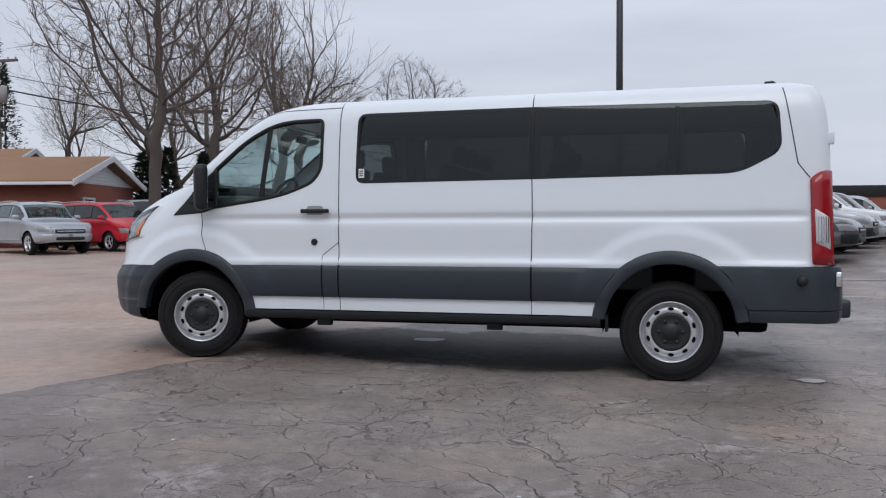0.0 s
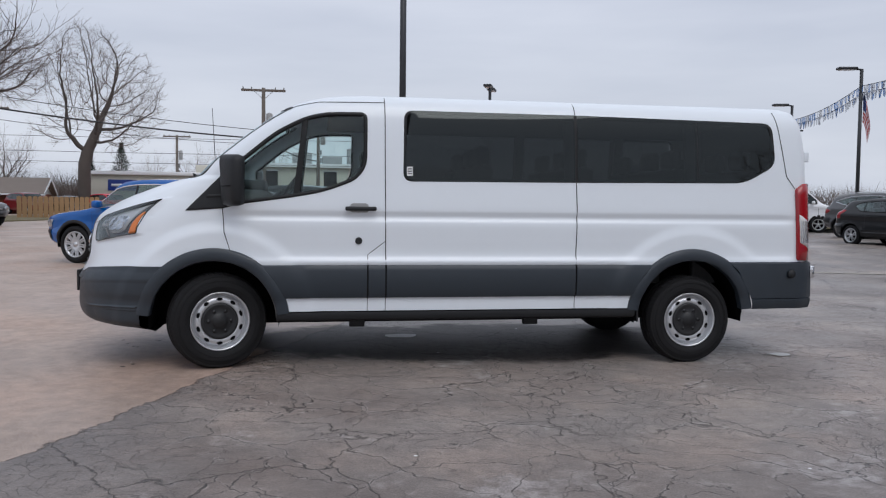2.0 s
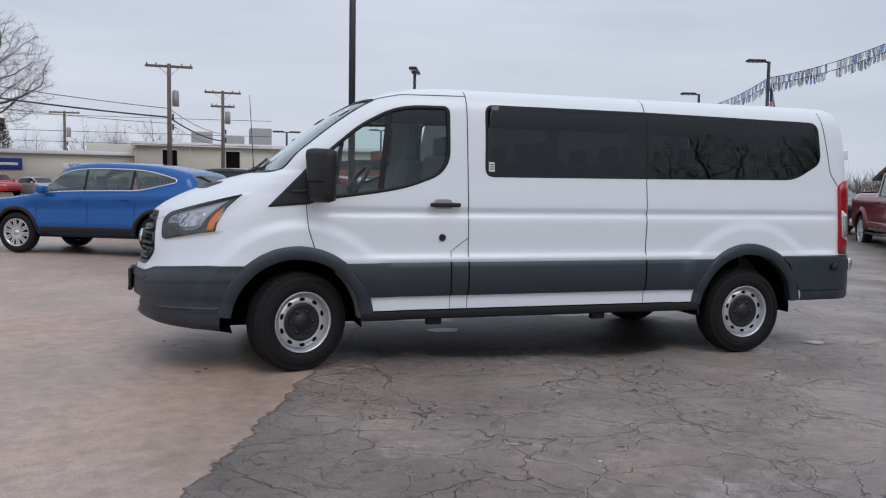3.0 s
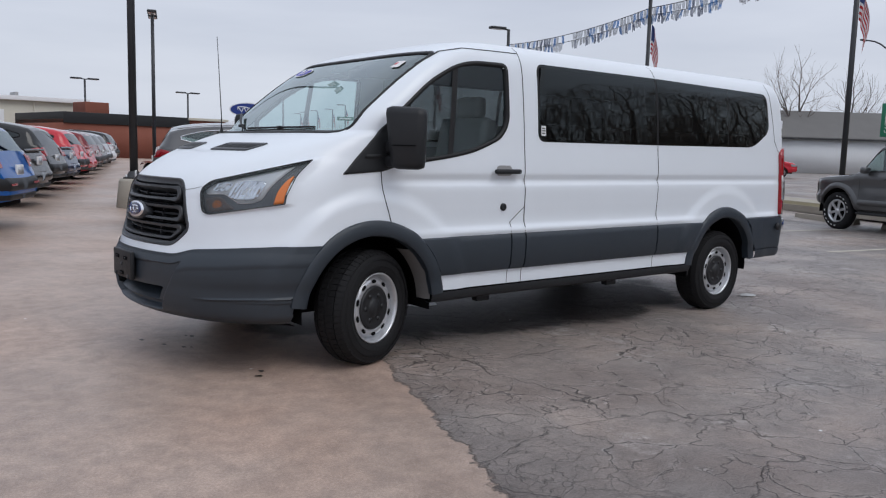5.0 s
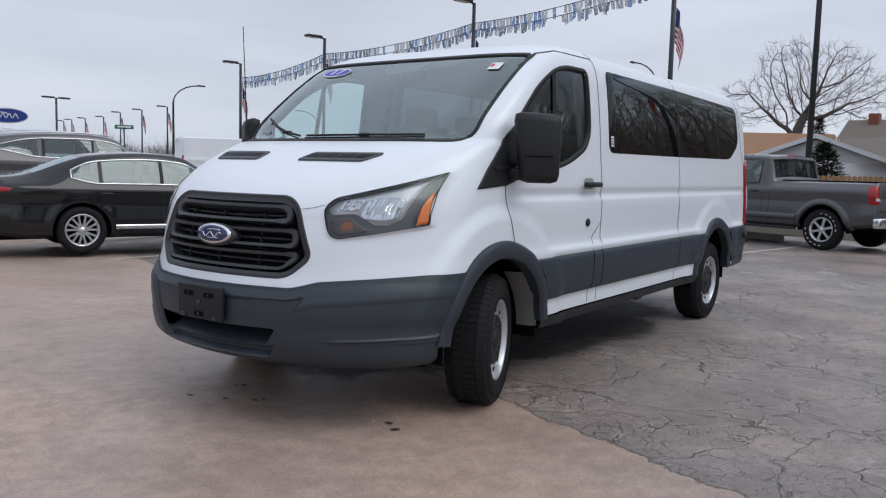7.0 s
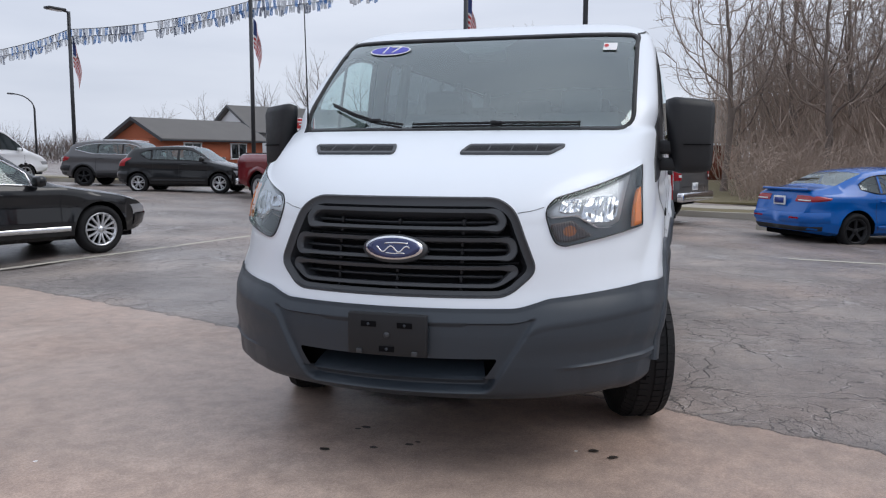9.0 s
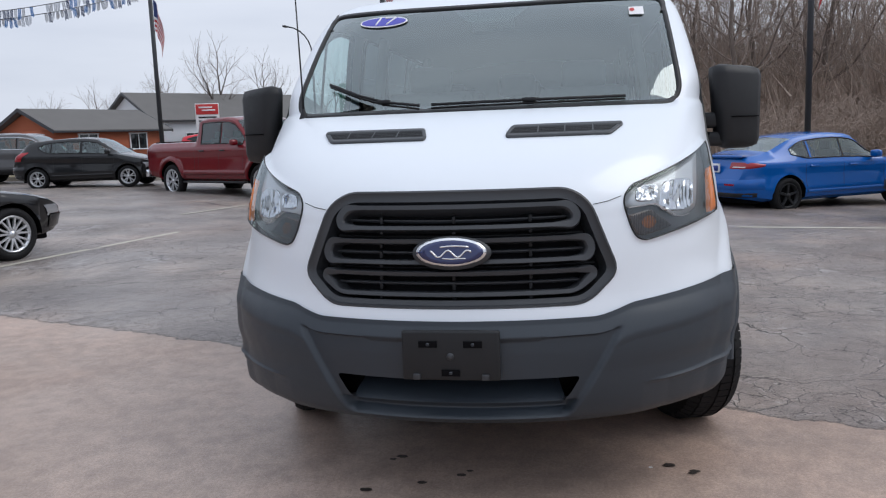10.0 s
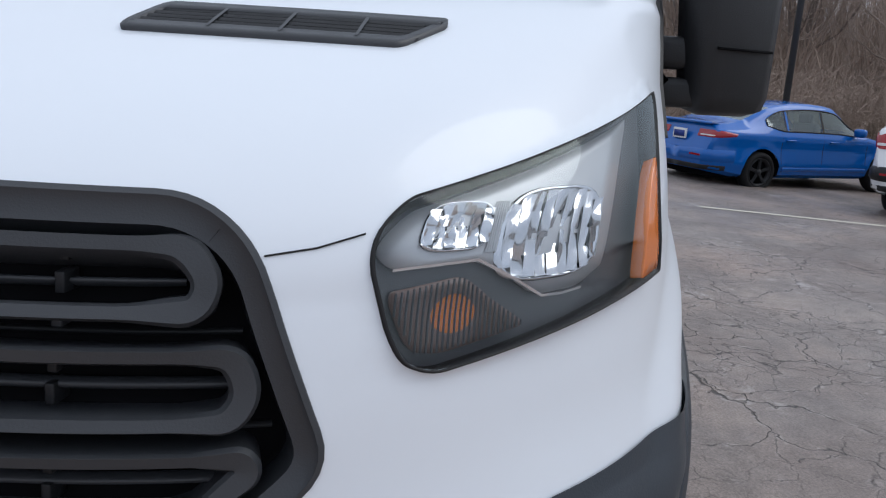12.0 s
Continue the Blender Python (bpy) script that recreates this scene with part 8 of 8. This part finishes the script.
# brick bungalow with tan shingles, white gable, beyond the silver suv
hs = house((-26.9, 20.3), 15, (17, 6.8), 2.5, 3.55, M_BRICK, M_ROOF_TAN, M_SIDING, "brick bungalow with tan shingle roof and white gables",
           [("front", -5.5, 0.9, 1.6, 1.0), ("front", 3.0, 1.0, 1.3, 0.9), ("right", -1.5, 1.0, 1.0, 0.9), ("right", 2.0, 1.0, 1.0, 0.9)])
for k in range(8):
    part("siding_board", box(8.52, 0, 2.55 + 0.13 * k, 0.03, 6.5 - 0.80 * k, 0.012, 0.0), M_SIDING, hs)
house((-30.8, 26.5), 15, (8.0, 6.7), 3.2, 4.5, M_BRICK, M_ROOF_TAN, M_SIDING, "taller rear wing of the brick bungalow with white gable", [("right", 0, 0.9, 1.5, 1.1)])
house((-27.0, 64.0), 10, (12, 8), 1.6, 2.8, M_BRICK, M_ROOF_BROWN, M_SIDING, "low brown-roofed house behind the trees", [("front", 0, 1.0, 1.4, 1.0)])
# low pale workshop building across the street
ws = thing("workshop_building", (0.0, 66.0, 0), "long low cream workshop with a pale flat roof", "building", turn=2)
part("wall", box(5.5, 6, 2.15, 21.8, 12, 4.3, 0.0), M_CREAM, ws)
part("wall", box(-11.9, 6.5, 1.7, 13, 11, 3.4, 0.0), M_CREAM, ws)
part("roof", box(5.5, 6, 4.45, 22.4, 12.8, 0.35, 0.03), M_SNOWROOF, ws)
part("roof", box(-11.9, 6.5, 3.55, 13.4, 11.6, 0.3, 0.03), M_SNOWROOF, ws)
part("parapet", box(-7.5, 8, 4.1, 4, 6, 0.9, 0.02), M_CREAM, ws)
for x in (-2.6, 2.6, 7.2):
    d = part("door", box(x, -0.02, 3.0, 1.15, 0.12, 1.9, 0.01), M_DARK, ws)
    part("door_frame", box(x, 0.0, 4.0, 1.4, 0.12, 0.1, 0.01), M_SIDING, d)
for x in (-5.3, -1.0, 4.4, 6.0, 9.6, 12.5, 16.2):
    part("wall_rib", box(x, -0.02, 2.1, 0.10, 0.08, 4.2, 0.01), M_CREAM, ws)
part("roll_door", box(9.0, -0.03, 1.9, 2.6, 0.12, 3.2, 0.02), M_SIDING, ws)
for x, w, hgt in ((0.2, 1.8, 1.2), (3.0, 1.8, 0.9), (5.4, 1.9, 1.7), (8.6, 0.35, 0.9), (-2.4, 0.3, 0.6), (12.0, 0.3, 0.5)):
    part("roof_unit", box(x, 4, 4.6 + hgt / 2, w, 1.6, hgt, 0.05), M_TRIM, ws, "grey rooftop air unit")
sg = part("wall_sign", box(-9.3, 0.95, 2.45, 3.3, 0.08, 0.46, 0.01), M_SIGN_WHITE, ws, "white sign reading body shop")
t = new("sign_letters", words("BODY SHOP", 0.46, 0.01))
t.data.materials.append(M_SIGN_BLUE)
t.parent = sg
t.matrix_local = pose(-9.3, 0.89, 2.45, 90, 0, 0)
part("wall_sign", box(-15.2, 0.95, 2.5, 2.4, 0.1, 0.95, 0.02), M_SIGN_BLUE, ws, "blue and white panel sign")
part("sign_bar", box(-15.2, 0.88, 2.5, 1.8, 0.02, 0.22, 0.0), M_SIGN_WHITE, ws)
# red-brick showroom beyond the far row
sr = thing("showroom_building", (17.6, 49.9, 0), "low red-brick showroom with dark band and pale cornice", "building", turn=8)
part("wall", box(-1.6, 4, 1.2, 11.4, 8, 2.4, 0.0), M_BRICK, sr)
part("wall", box(2.65, 4, 2.54, 2.9, 8, 0.28, 0.0), M_BRICK, sr)
part("cornice", box(2.65, 4, 2.77, 3.1, 8.4, 0.18, 0.03), M_CREAM, sr)
part("dark_band", box(-3.05, 4, 2.5, 8.5, 8.2, 0.7, 0.02), M_BLACK, sr)
part("roof_unit", box(-4.1, 3.4, 3.25, 1.6, 2, 0.8, 0.05), M_BRICK, sr)
# oval dealer sign on a pylon: colours only, no letters
sn = thing("oval_sign", (29.3, 63.2, -0.55), "large oval blue dealer sign on a white pylon", "sign", turn=-26)
part("pylon", box(0, 0, 1.9, 0.75, 0.4, 3.8, 0.04), M_SIGN_WHITE, sn)
def oval(a, b, y):
    return mesh_of([(a * math.cos(t), y, 4.8 + b * math.sin(t)) for t in (2 * math.pi * k / 48 for k in range(48))] + [(a * math.cos(t), y + 0.3, 4.8 + b * math.sin(t)) for t in (2 * math.pi * k / 48 for k in range(48))], [tuple(range(48)), tuple(range(95, 47, -1))] + [(k, (k + 1) % 48, 48 + (k + 1) % 48, 48 + k) for k in range(48)], False)
part("sign_rim", oval(1.55, 0.62, -0.15), M_SIGN_WHITE, sn)
part("sign_face", oval(1.46, 0.54, -0.19), M_SIGN_BLUE, sn)
part("sign_stroke", tube([(-0.85 + 0.085 * k, -0.2, 4.78 + 0.19 * math.sin(k * 1.2)) for k in range(21)], 0.04, 6), M_SIGN_WHITE, sn)
part("sign_stroke", tube([(-0.9 + 0.11 * k, -0.2, 5.04 - 0.004 * (k - 4) ** 2) for k in range(10)], 0.04, 6), M_SIGN_WHITE, sn)
for x in (-0.65, 0.65):
    b = thing("store_sign", (30.85 + x, 66.35 - x * 0.5, 0), "small red and white roadside sign", "sign", group="roadside signs", turn=-24)
    part("post", tube([(0, 0, 0), (0, 0, 1.7)], 0.07, 6), M_POLE, b)
    part("panel", box(0, 0, 2.05, 1.15, 0.16, 0.75, 0.04), M_SIGN_RED, b)
    part("panel_bar", box(0, -0.09, 2.1, 0.85, 0.03, 0.22, 0.0), M_SIGN_WHITE, b)
# buildings across the street to the right
house((48.0, 33.5), -20, (8.6, 6.0), 2.2, 3.5, M_ORANGE_BRICK, M_ROOF_GREY, M_ORANGE_BRICK, "low orange-brick shop with a grey shingle roof", [("front", -2, 0.8, 1.4, 1.1), ("front", 2, 0.8, 1.4, 1.1)], name="shop_building", edge=M_POLE)
house((71.5, 34.0), -34, (19, 10), 3.2, 5.6, M_SIDING, M_ROOF_GREY, M_SIDING, "white gabled building with a grey roof", [("front", -6, 0.9, 1.6, 1.1), ("left", -2, 0.9, 1.6, 1.1)], name="shop_building", edge=M_POLE)
house((55.7, 11.6), -60, (9, 6), 2.6, 4.1, M_BRICK, M_ROOF_TAN, M_BRICK, "brick house with a tan roof behind the pickup", [("front", 0, 0.8, 2, 1.3)])
house((46.5, 6.2), 10, (9, 7), 2.2, 3.5, M_SIDING, M_ROOF_BROWN, M_SIDING, "small brown-roofed house with white gable", [("left", 0, 0.9, 1.2, 1.1)])
house((51.0, 3.2), 40, (9, 7), 2.3, 3.9, M_BRICK, M_ROOF_BROWN, M_SIDING, "brown-roofed brick house with white bargeboards", [("front", -2, 0.9, 1.6, 1.1), ("front", 2, 0.9, 1.6, 1.1)])
h3 = house((57.5, 0.6), 82, (11, 9), 2.6, 5.4, M_BRICK, M_ROOF_BROWN, M_SIDING, "large brown-roofed house with a brick chimney and a white dormer", [("back", -3, 0.9, 1.6, 1.1), ("back", 3, 0.9, 1.6, 1.1)])
part("chimney", box(4.2, 0.3, 5.4, 0.65, 0.6, 1.1, 0.02), M_BRICK, h3)
part("dormer", prism([(-1.6, 3.3), (1.6, 3.3), (0, 4.3)], 1.0, 3.9), M_SIDING, h3).matrix_local = pose(1.5, 0, 0, 0, 0, 0)
# signs
gs = thing("banner_sign", (36.1, 10.8, 0), "green street banner with pale lettering on a lamp post", "sign", turn=-66)
part("post", tube([(0, 0, 0), (0, 0, 5.2)], 0.07, 8), M_POLE, gs)
part("banner", box(-0.36, 0, 3.15, 0.54, 0.04, 1.5, 0.01), M_GREEN, gs)
t = new("banner_letters", words("EASTERN", 0.28, 0.005))
t.data.materials.append(M_SIGN_WHITE)
t.parent = gs
t.matrix_local = pose(-0.36, -0.03, 3.15, 90, -90, 0)
gs = thing("street_sign", (37.0, 59.0, 0), "green overhead street name sign on a post", "sign", turn=-35)
part("post", tube([(0, 0, 0), (0, 0, 3.7)], 0.06, 8), M_POLE, gs)
part("panel", box(0, 0, 3.75, 1.5, 0.05, 0.34, 0.02), M_GREEN, gs)
part("name_bar", box(0, -0.03, 3.75, 1.1, 0.02, 0.12, 0.0), M_SIGN_WHITE, gs)
gs = thing("store_sign", (49.9, 25.2, 0), "white pylon sign with a red panel and dark bars", "sign", turn=-66)
part("post", box(0, 0, 1.0, 1.0, 0.2, 2.0, 0.02), M_SIGN_WHITE, gs)
part("panel", box(0, 0, 2.9, 1.6, 0.3, 1.8, 0.03), M_SIGN_WHITE, gs)
part("panel_red", box(0, -0.16, 3.4, 1.5, 0.05, 0.7, 0.01), M_SIGN_RED, gs)
for k, z in enumerate((3.65, 3.45)):
    part("panel_bar", box(-0.1 + 0.2 * k, -0.20, z - 0.12, 0.9, 0.02, 0.10, 0.0), M_SIGN_WHITE, gs)
for z in (2.85, 2.6, 2.35):
    part("panel_bar", box(0, -0.16, z, 1.2, 0.03, 0.10, 0.0), M_BLACK, gs)


# ---- fences ----
def fence(a, b, height, mat, label, board=0.14, gap=0.02):
    f = thing("fence", (*a, 0), label, "fence")
    d = Vector((b[0] - a[0], b[1] - a[1], 0))
    n = int(d.length / (board + gap))
    f.matrix_world = pose(*a, min(ground_z(*a), ground_z(*b)), 0, 0, math.degrees(math.atan2(d.y, d.x)))
    me = mesh_of([(0, -0.012, 0), (board, -0.012, 0), (board, -0.012, height - 0.05), (board / 2, -0.012, height), (0, -0.012, height - 0.05), (0, 0.012, 0), (board, 0.012, 0), (board, 0.012, height - 0.05), (board / 2, 0.012, height), (0, 0.012, height - 0.05)],
                 [(0, 1, 2, 3, 4), (9, 8, 7, 6, 5), (0, 5, 6, 1), (1, 6, 7, 2), (2, 7, 8, 3), (3, 8, 9, 4), (4, 9, 5, 0)], False)
    me.materials.append(mat)
    for k in range(n):
        o = new("slat", me)
        o.parent = f
        o.matrix_local = pose((board + gap) * k, 0, 0.05)
    for z in (0.4, height - 0.35):
        part("rail", box(d.length / 2, 0.045, z, d.length, 0.05, 0.09, 0.006), mat, f)


fence((-24.5, 25.5), (-14.2, 35.5), 1.7, M_WOODPOLE, "weathered grey picket fence at the lot's edge", 0.17, 0.09)
fence((37.0, 7.5), (38.4, -0.5), 1.6, M_CEDAR, "tan cedar board fence before the houses", 0.20, 0.02)
fence((-16.5, 44.5), (-12.0, 46.5), 1.3, M_CEDAR, "low brown board fence by the road", 0.25, 0.04)


# ---- kerb, verge, pavement, road marks ----
def slab(name, pts, z0, z1, mat, label, category):
    n = len(pts)
    v = [(x, y, z0 + ground_z(x, y) - 0.02) for x, y in pts] + [(x, y, z1 + ground_z(x, y)) for x, y in pts]
    f = [tuple(range(n, 2 * n))] + [(i, (i + 1) % n, n + (i + 1) % n, n + i) for i in range(n)]
    ob = new(name, mesh_of(v, f, False))
    ob.data.materials.append(mat)
    return tagged(ob, label, category, kind="structure")


slab("kerb", [(14.60, -20), (17.05, -2.0), (21.70, 20), (26.90, 45), (27.10, 45), (21.90, 20), (17.25, -2.0), (14.80, -20)], 0, 0.15, M_CONCRETE, "weathered concrete kerb along the lot", "kerb")
slab("verge", [(14.80, -20), (17.25, -2.0), (21.90, 20), (27.10, 45), (28.80, 45), (23.40, 20), (18.80, -2.0), (16.40, -20)], 0, 0.13, M_GRASS, "strip of brown winter grass", "verge")
slab("pavement", [(16.40, -20), (18.80, -2.0), (23.40, 20), (28.80, 45), (30.40, 45), (25.00, 20), (20.30, -2.0), (17.90, -20)], 0, 0.14, M_CONCRETE, "pale concrete footpath by the lot", "pavement")
slab("wood_floor", [(22.0, -60), (24.0, -2.0), (26.5, 3.0), (60, 2.0), (60, -60)], 0, 0.05, M_GRASS, "leaf-strewn ground of the roadside wood", "ground")
slab("far_verge", [(-60, 26), (-26, 25), (-14.5, 36.5), (-12, 46), (-8, 56.0), (6, 58.5), (6, 60.5), (-10, 59.0), (-20, 50), (-30, 46), (-60, 60)], 0, 0.06, M_GRASS, "brown winter verge beyond the lot", "verge")
for i, (x, y) in enumerate(((16.0, 1.9), (16.9, 4.4), (13.6, -3.6))):
    st = thing("parking_stop", (x, y, 0), "pale concrete parking stop block", "parking stop", group="parking stops", turn=70)
    part("block", prism([(-0.10, 0), (0.10, 0), (0.07, 0.14), (-0.07, 0.14)], -0.95, 0.95), M_CONCRETE, st).matrix_local = pose(0, 0, 0, 0, 0, 90)


def stripe(a, b, w=0.11, mat=None, name="parking_line", z=0.004):
    a, b = Vector((*a, z + 0.004 + ground_z(*a))), Vector((*b, z + 0.004 + ground_z(*b)))
    s = Vector((-(b - a).y, (b - a).x, 0)).normalized() * w / 2
    ob = new(name, mesh_of([a - s, b - s, b + s, a + s], [(0, 1, 2, 3)], False))
    ob.data.materials.append(mat or M_LINE)
    return tagged(ob, "worn pale paint line on the asphalt", "road marking", kind="structure")


stripe((2.6, 7.1), (7.6, 5.6))
for i in range(8):
    s = 2.75 * i
    stripe((2.9 + STEP[0] * s, 9.9 + STEP[1] * s), (8.0 + STEP[0] * s, 8.2 + STEP[1] * s))
stripe((1.30, 7.35), (2.46, 11.05))
stripe((7.93, -2.6), (7.97, -6.6))
for i in range(4):
    stripe((7.6 + 1.4 * i, -6.6 - 0.2 * i), (10.2 + 1.4 * i, -8.8 - 0.2 * i))
for i in range(3):
    stripe((10.0, 1.0 + 2.9 * i), (15.0, 0.2 + 2.9 * i), 0.10)


def blot(at, rx, ry, mat, seed, name, label, z=0.005):
    rnd = random.Random(seed)
    n = 22
    pts = []
    for k in range(n):
        t = 2 * math.pi * k / n
        q = 1 + 0.35 * noise.noise((math.cos(t) * 1.7, math.sin(t) * 1.7, seed * 3.1))
        pts.append((at[0] + rx * q * math.cos(t), at[1] + ry * q * math.sin(t), z + ground_z(*at)))
    ob = new(name, mesh_of(pts, [tuple(range(n))], False))
    ob.data.materials.append(mat)
    return tagged(ob, label, "stain", kind="structure")


blot((1.55, 0.55), 0.16, 0.10, M_PATCH, 1, "spill", "pale dried spill on the asphalt")
blot((4.72, -0.73), 0.10, 0.07, M_PATCH, 2, "spill", "pale dried spill on the asphalt")
rnd = random.Random(4)
for i, (x, y) in enumerate(((-0.66, 0.34), (-0.79, 0.04), (-0.95, 0.38), (-0.7, -0.84), (-0.87, 0.18), (-0.63, 0.31), (-0.75, 0.01), (-0.68, -0.85), (-0.63, -0.76))):
    r = (0.011, 0.014, 0.018)[i % 3]
    blot((x, y), r * 0.9, r * 1.4, M_OIL, 10 + i, "oil_spot", "small dark oil drip")
for i in range(16):
    x, y = rnd.uniform(-3.2, 5.0), rnd.uniform(-5.2, 2.0)
    blot((x, y), 0.010, 0.008, M_SIGN_WHITE, 60 + i, "pebble", "tiny pale grit fleck")
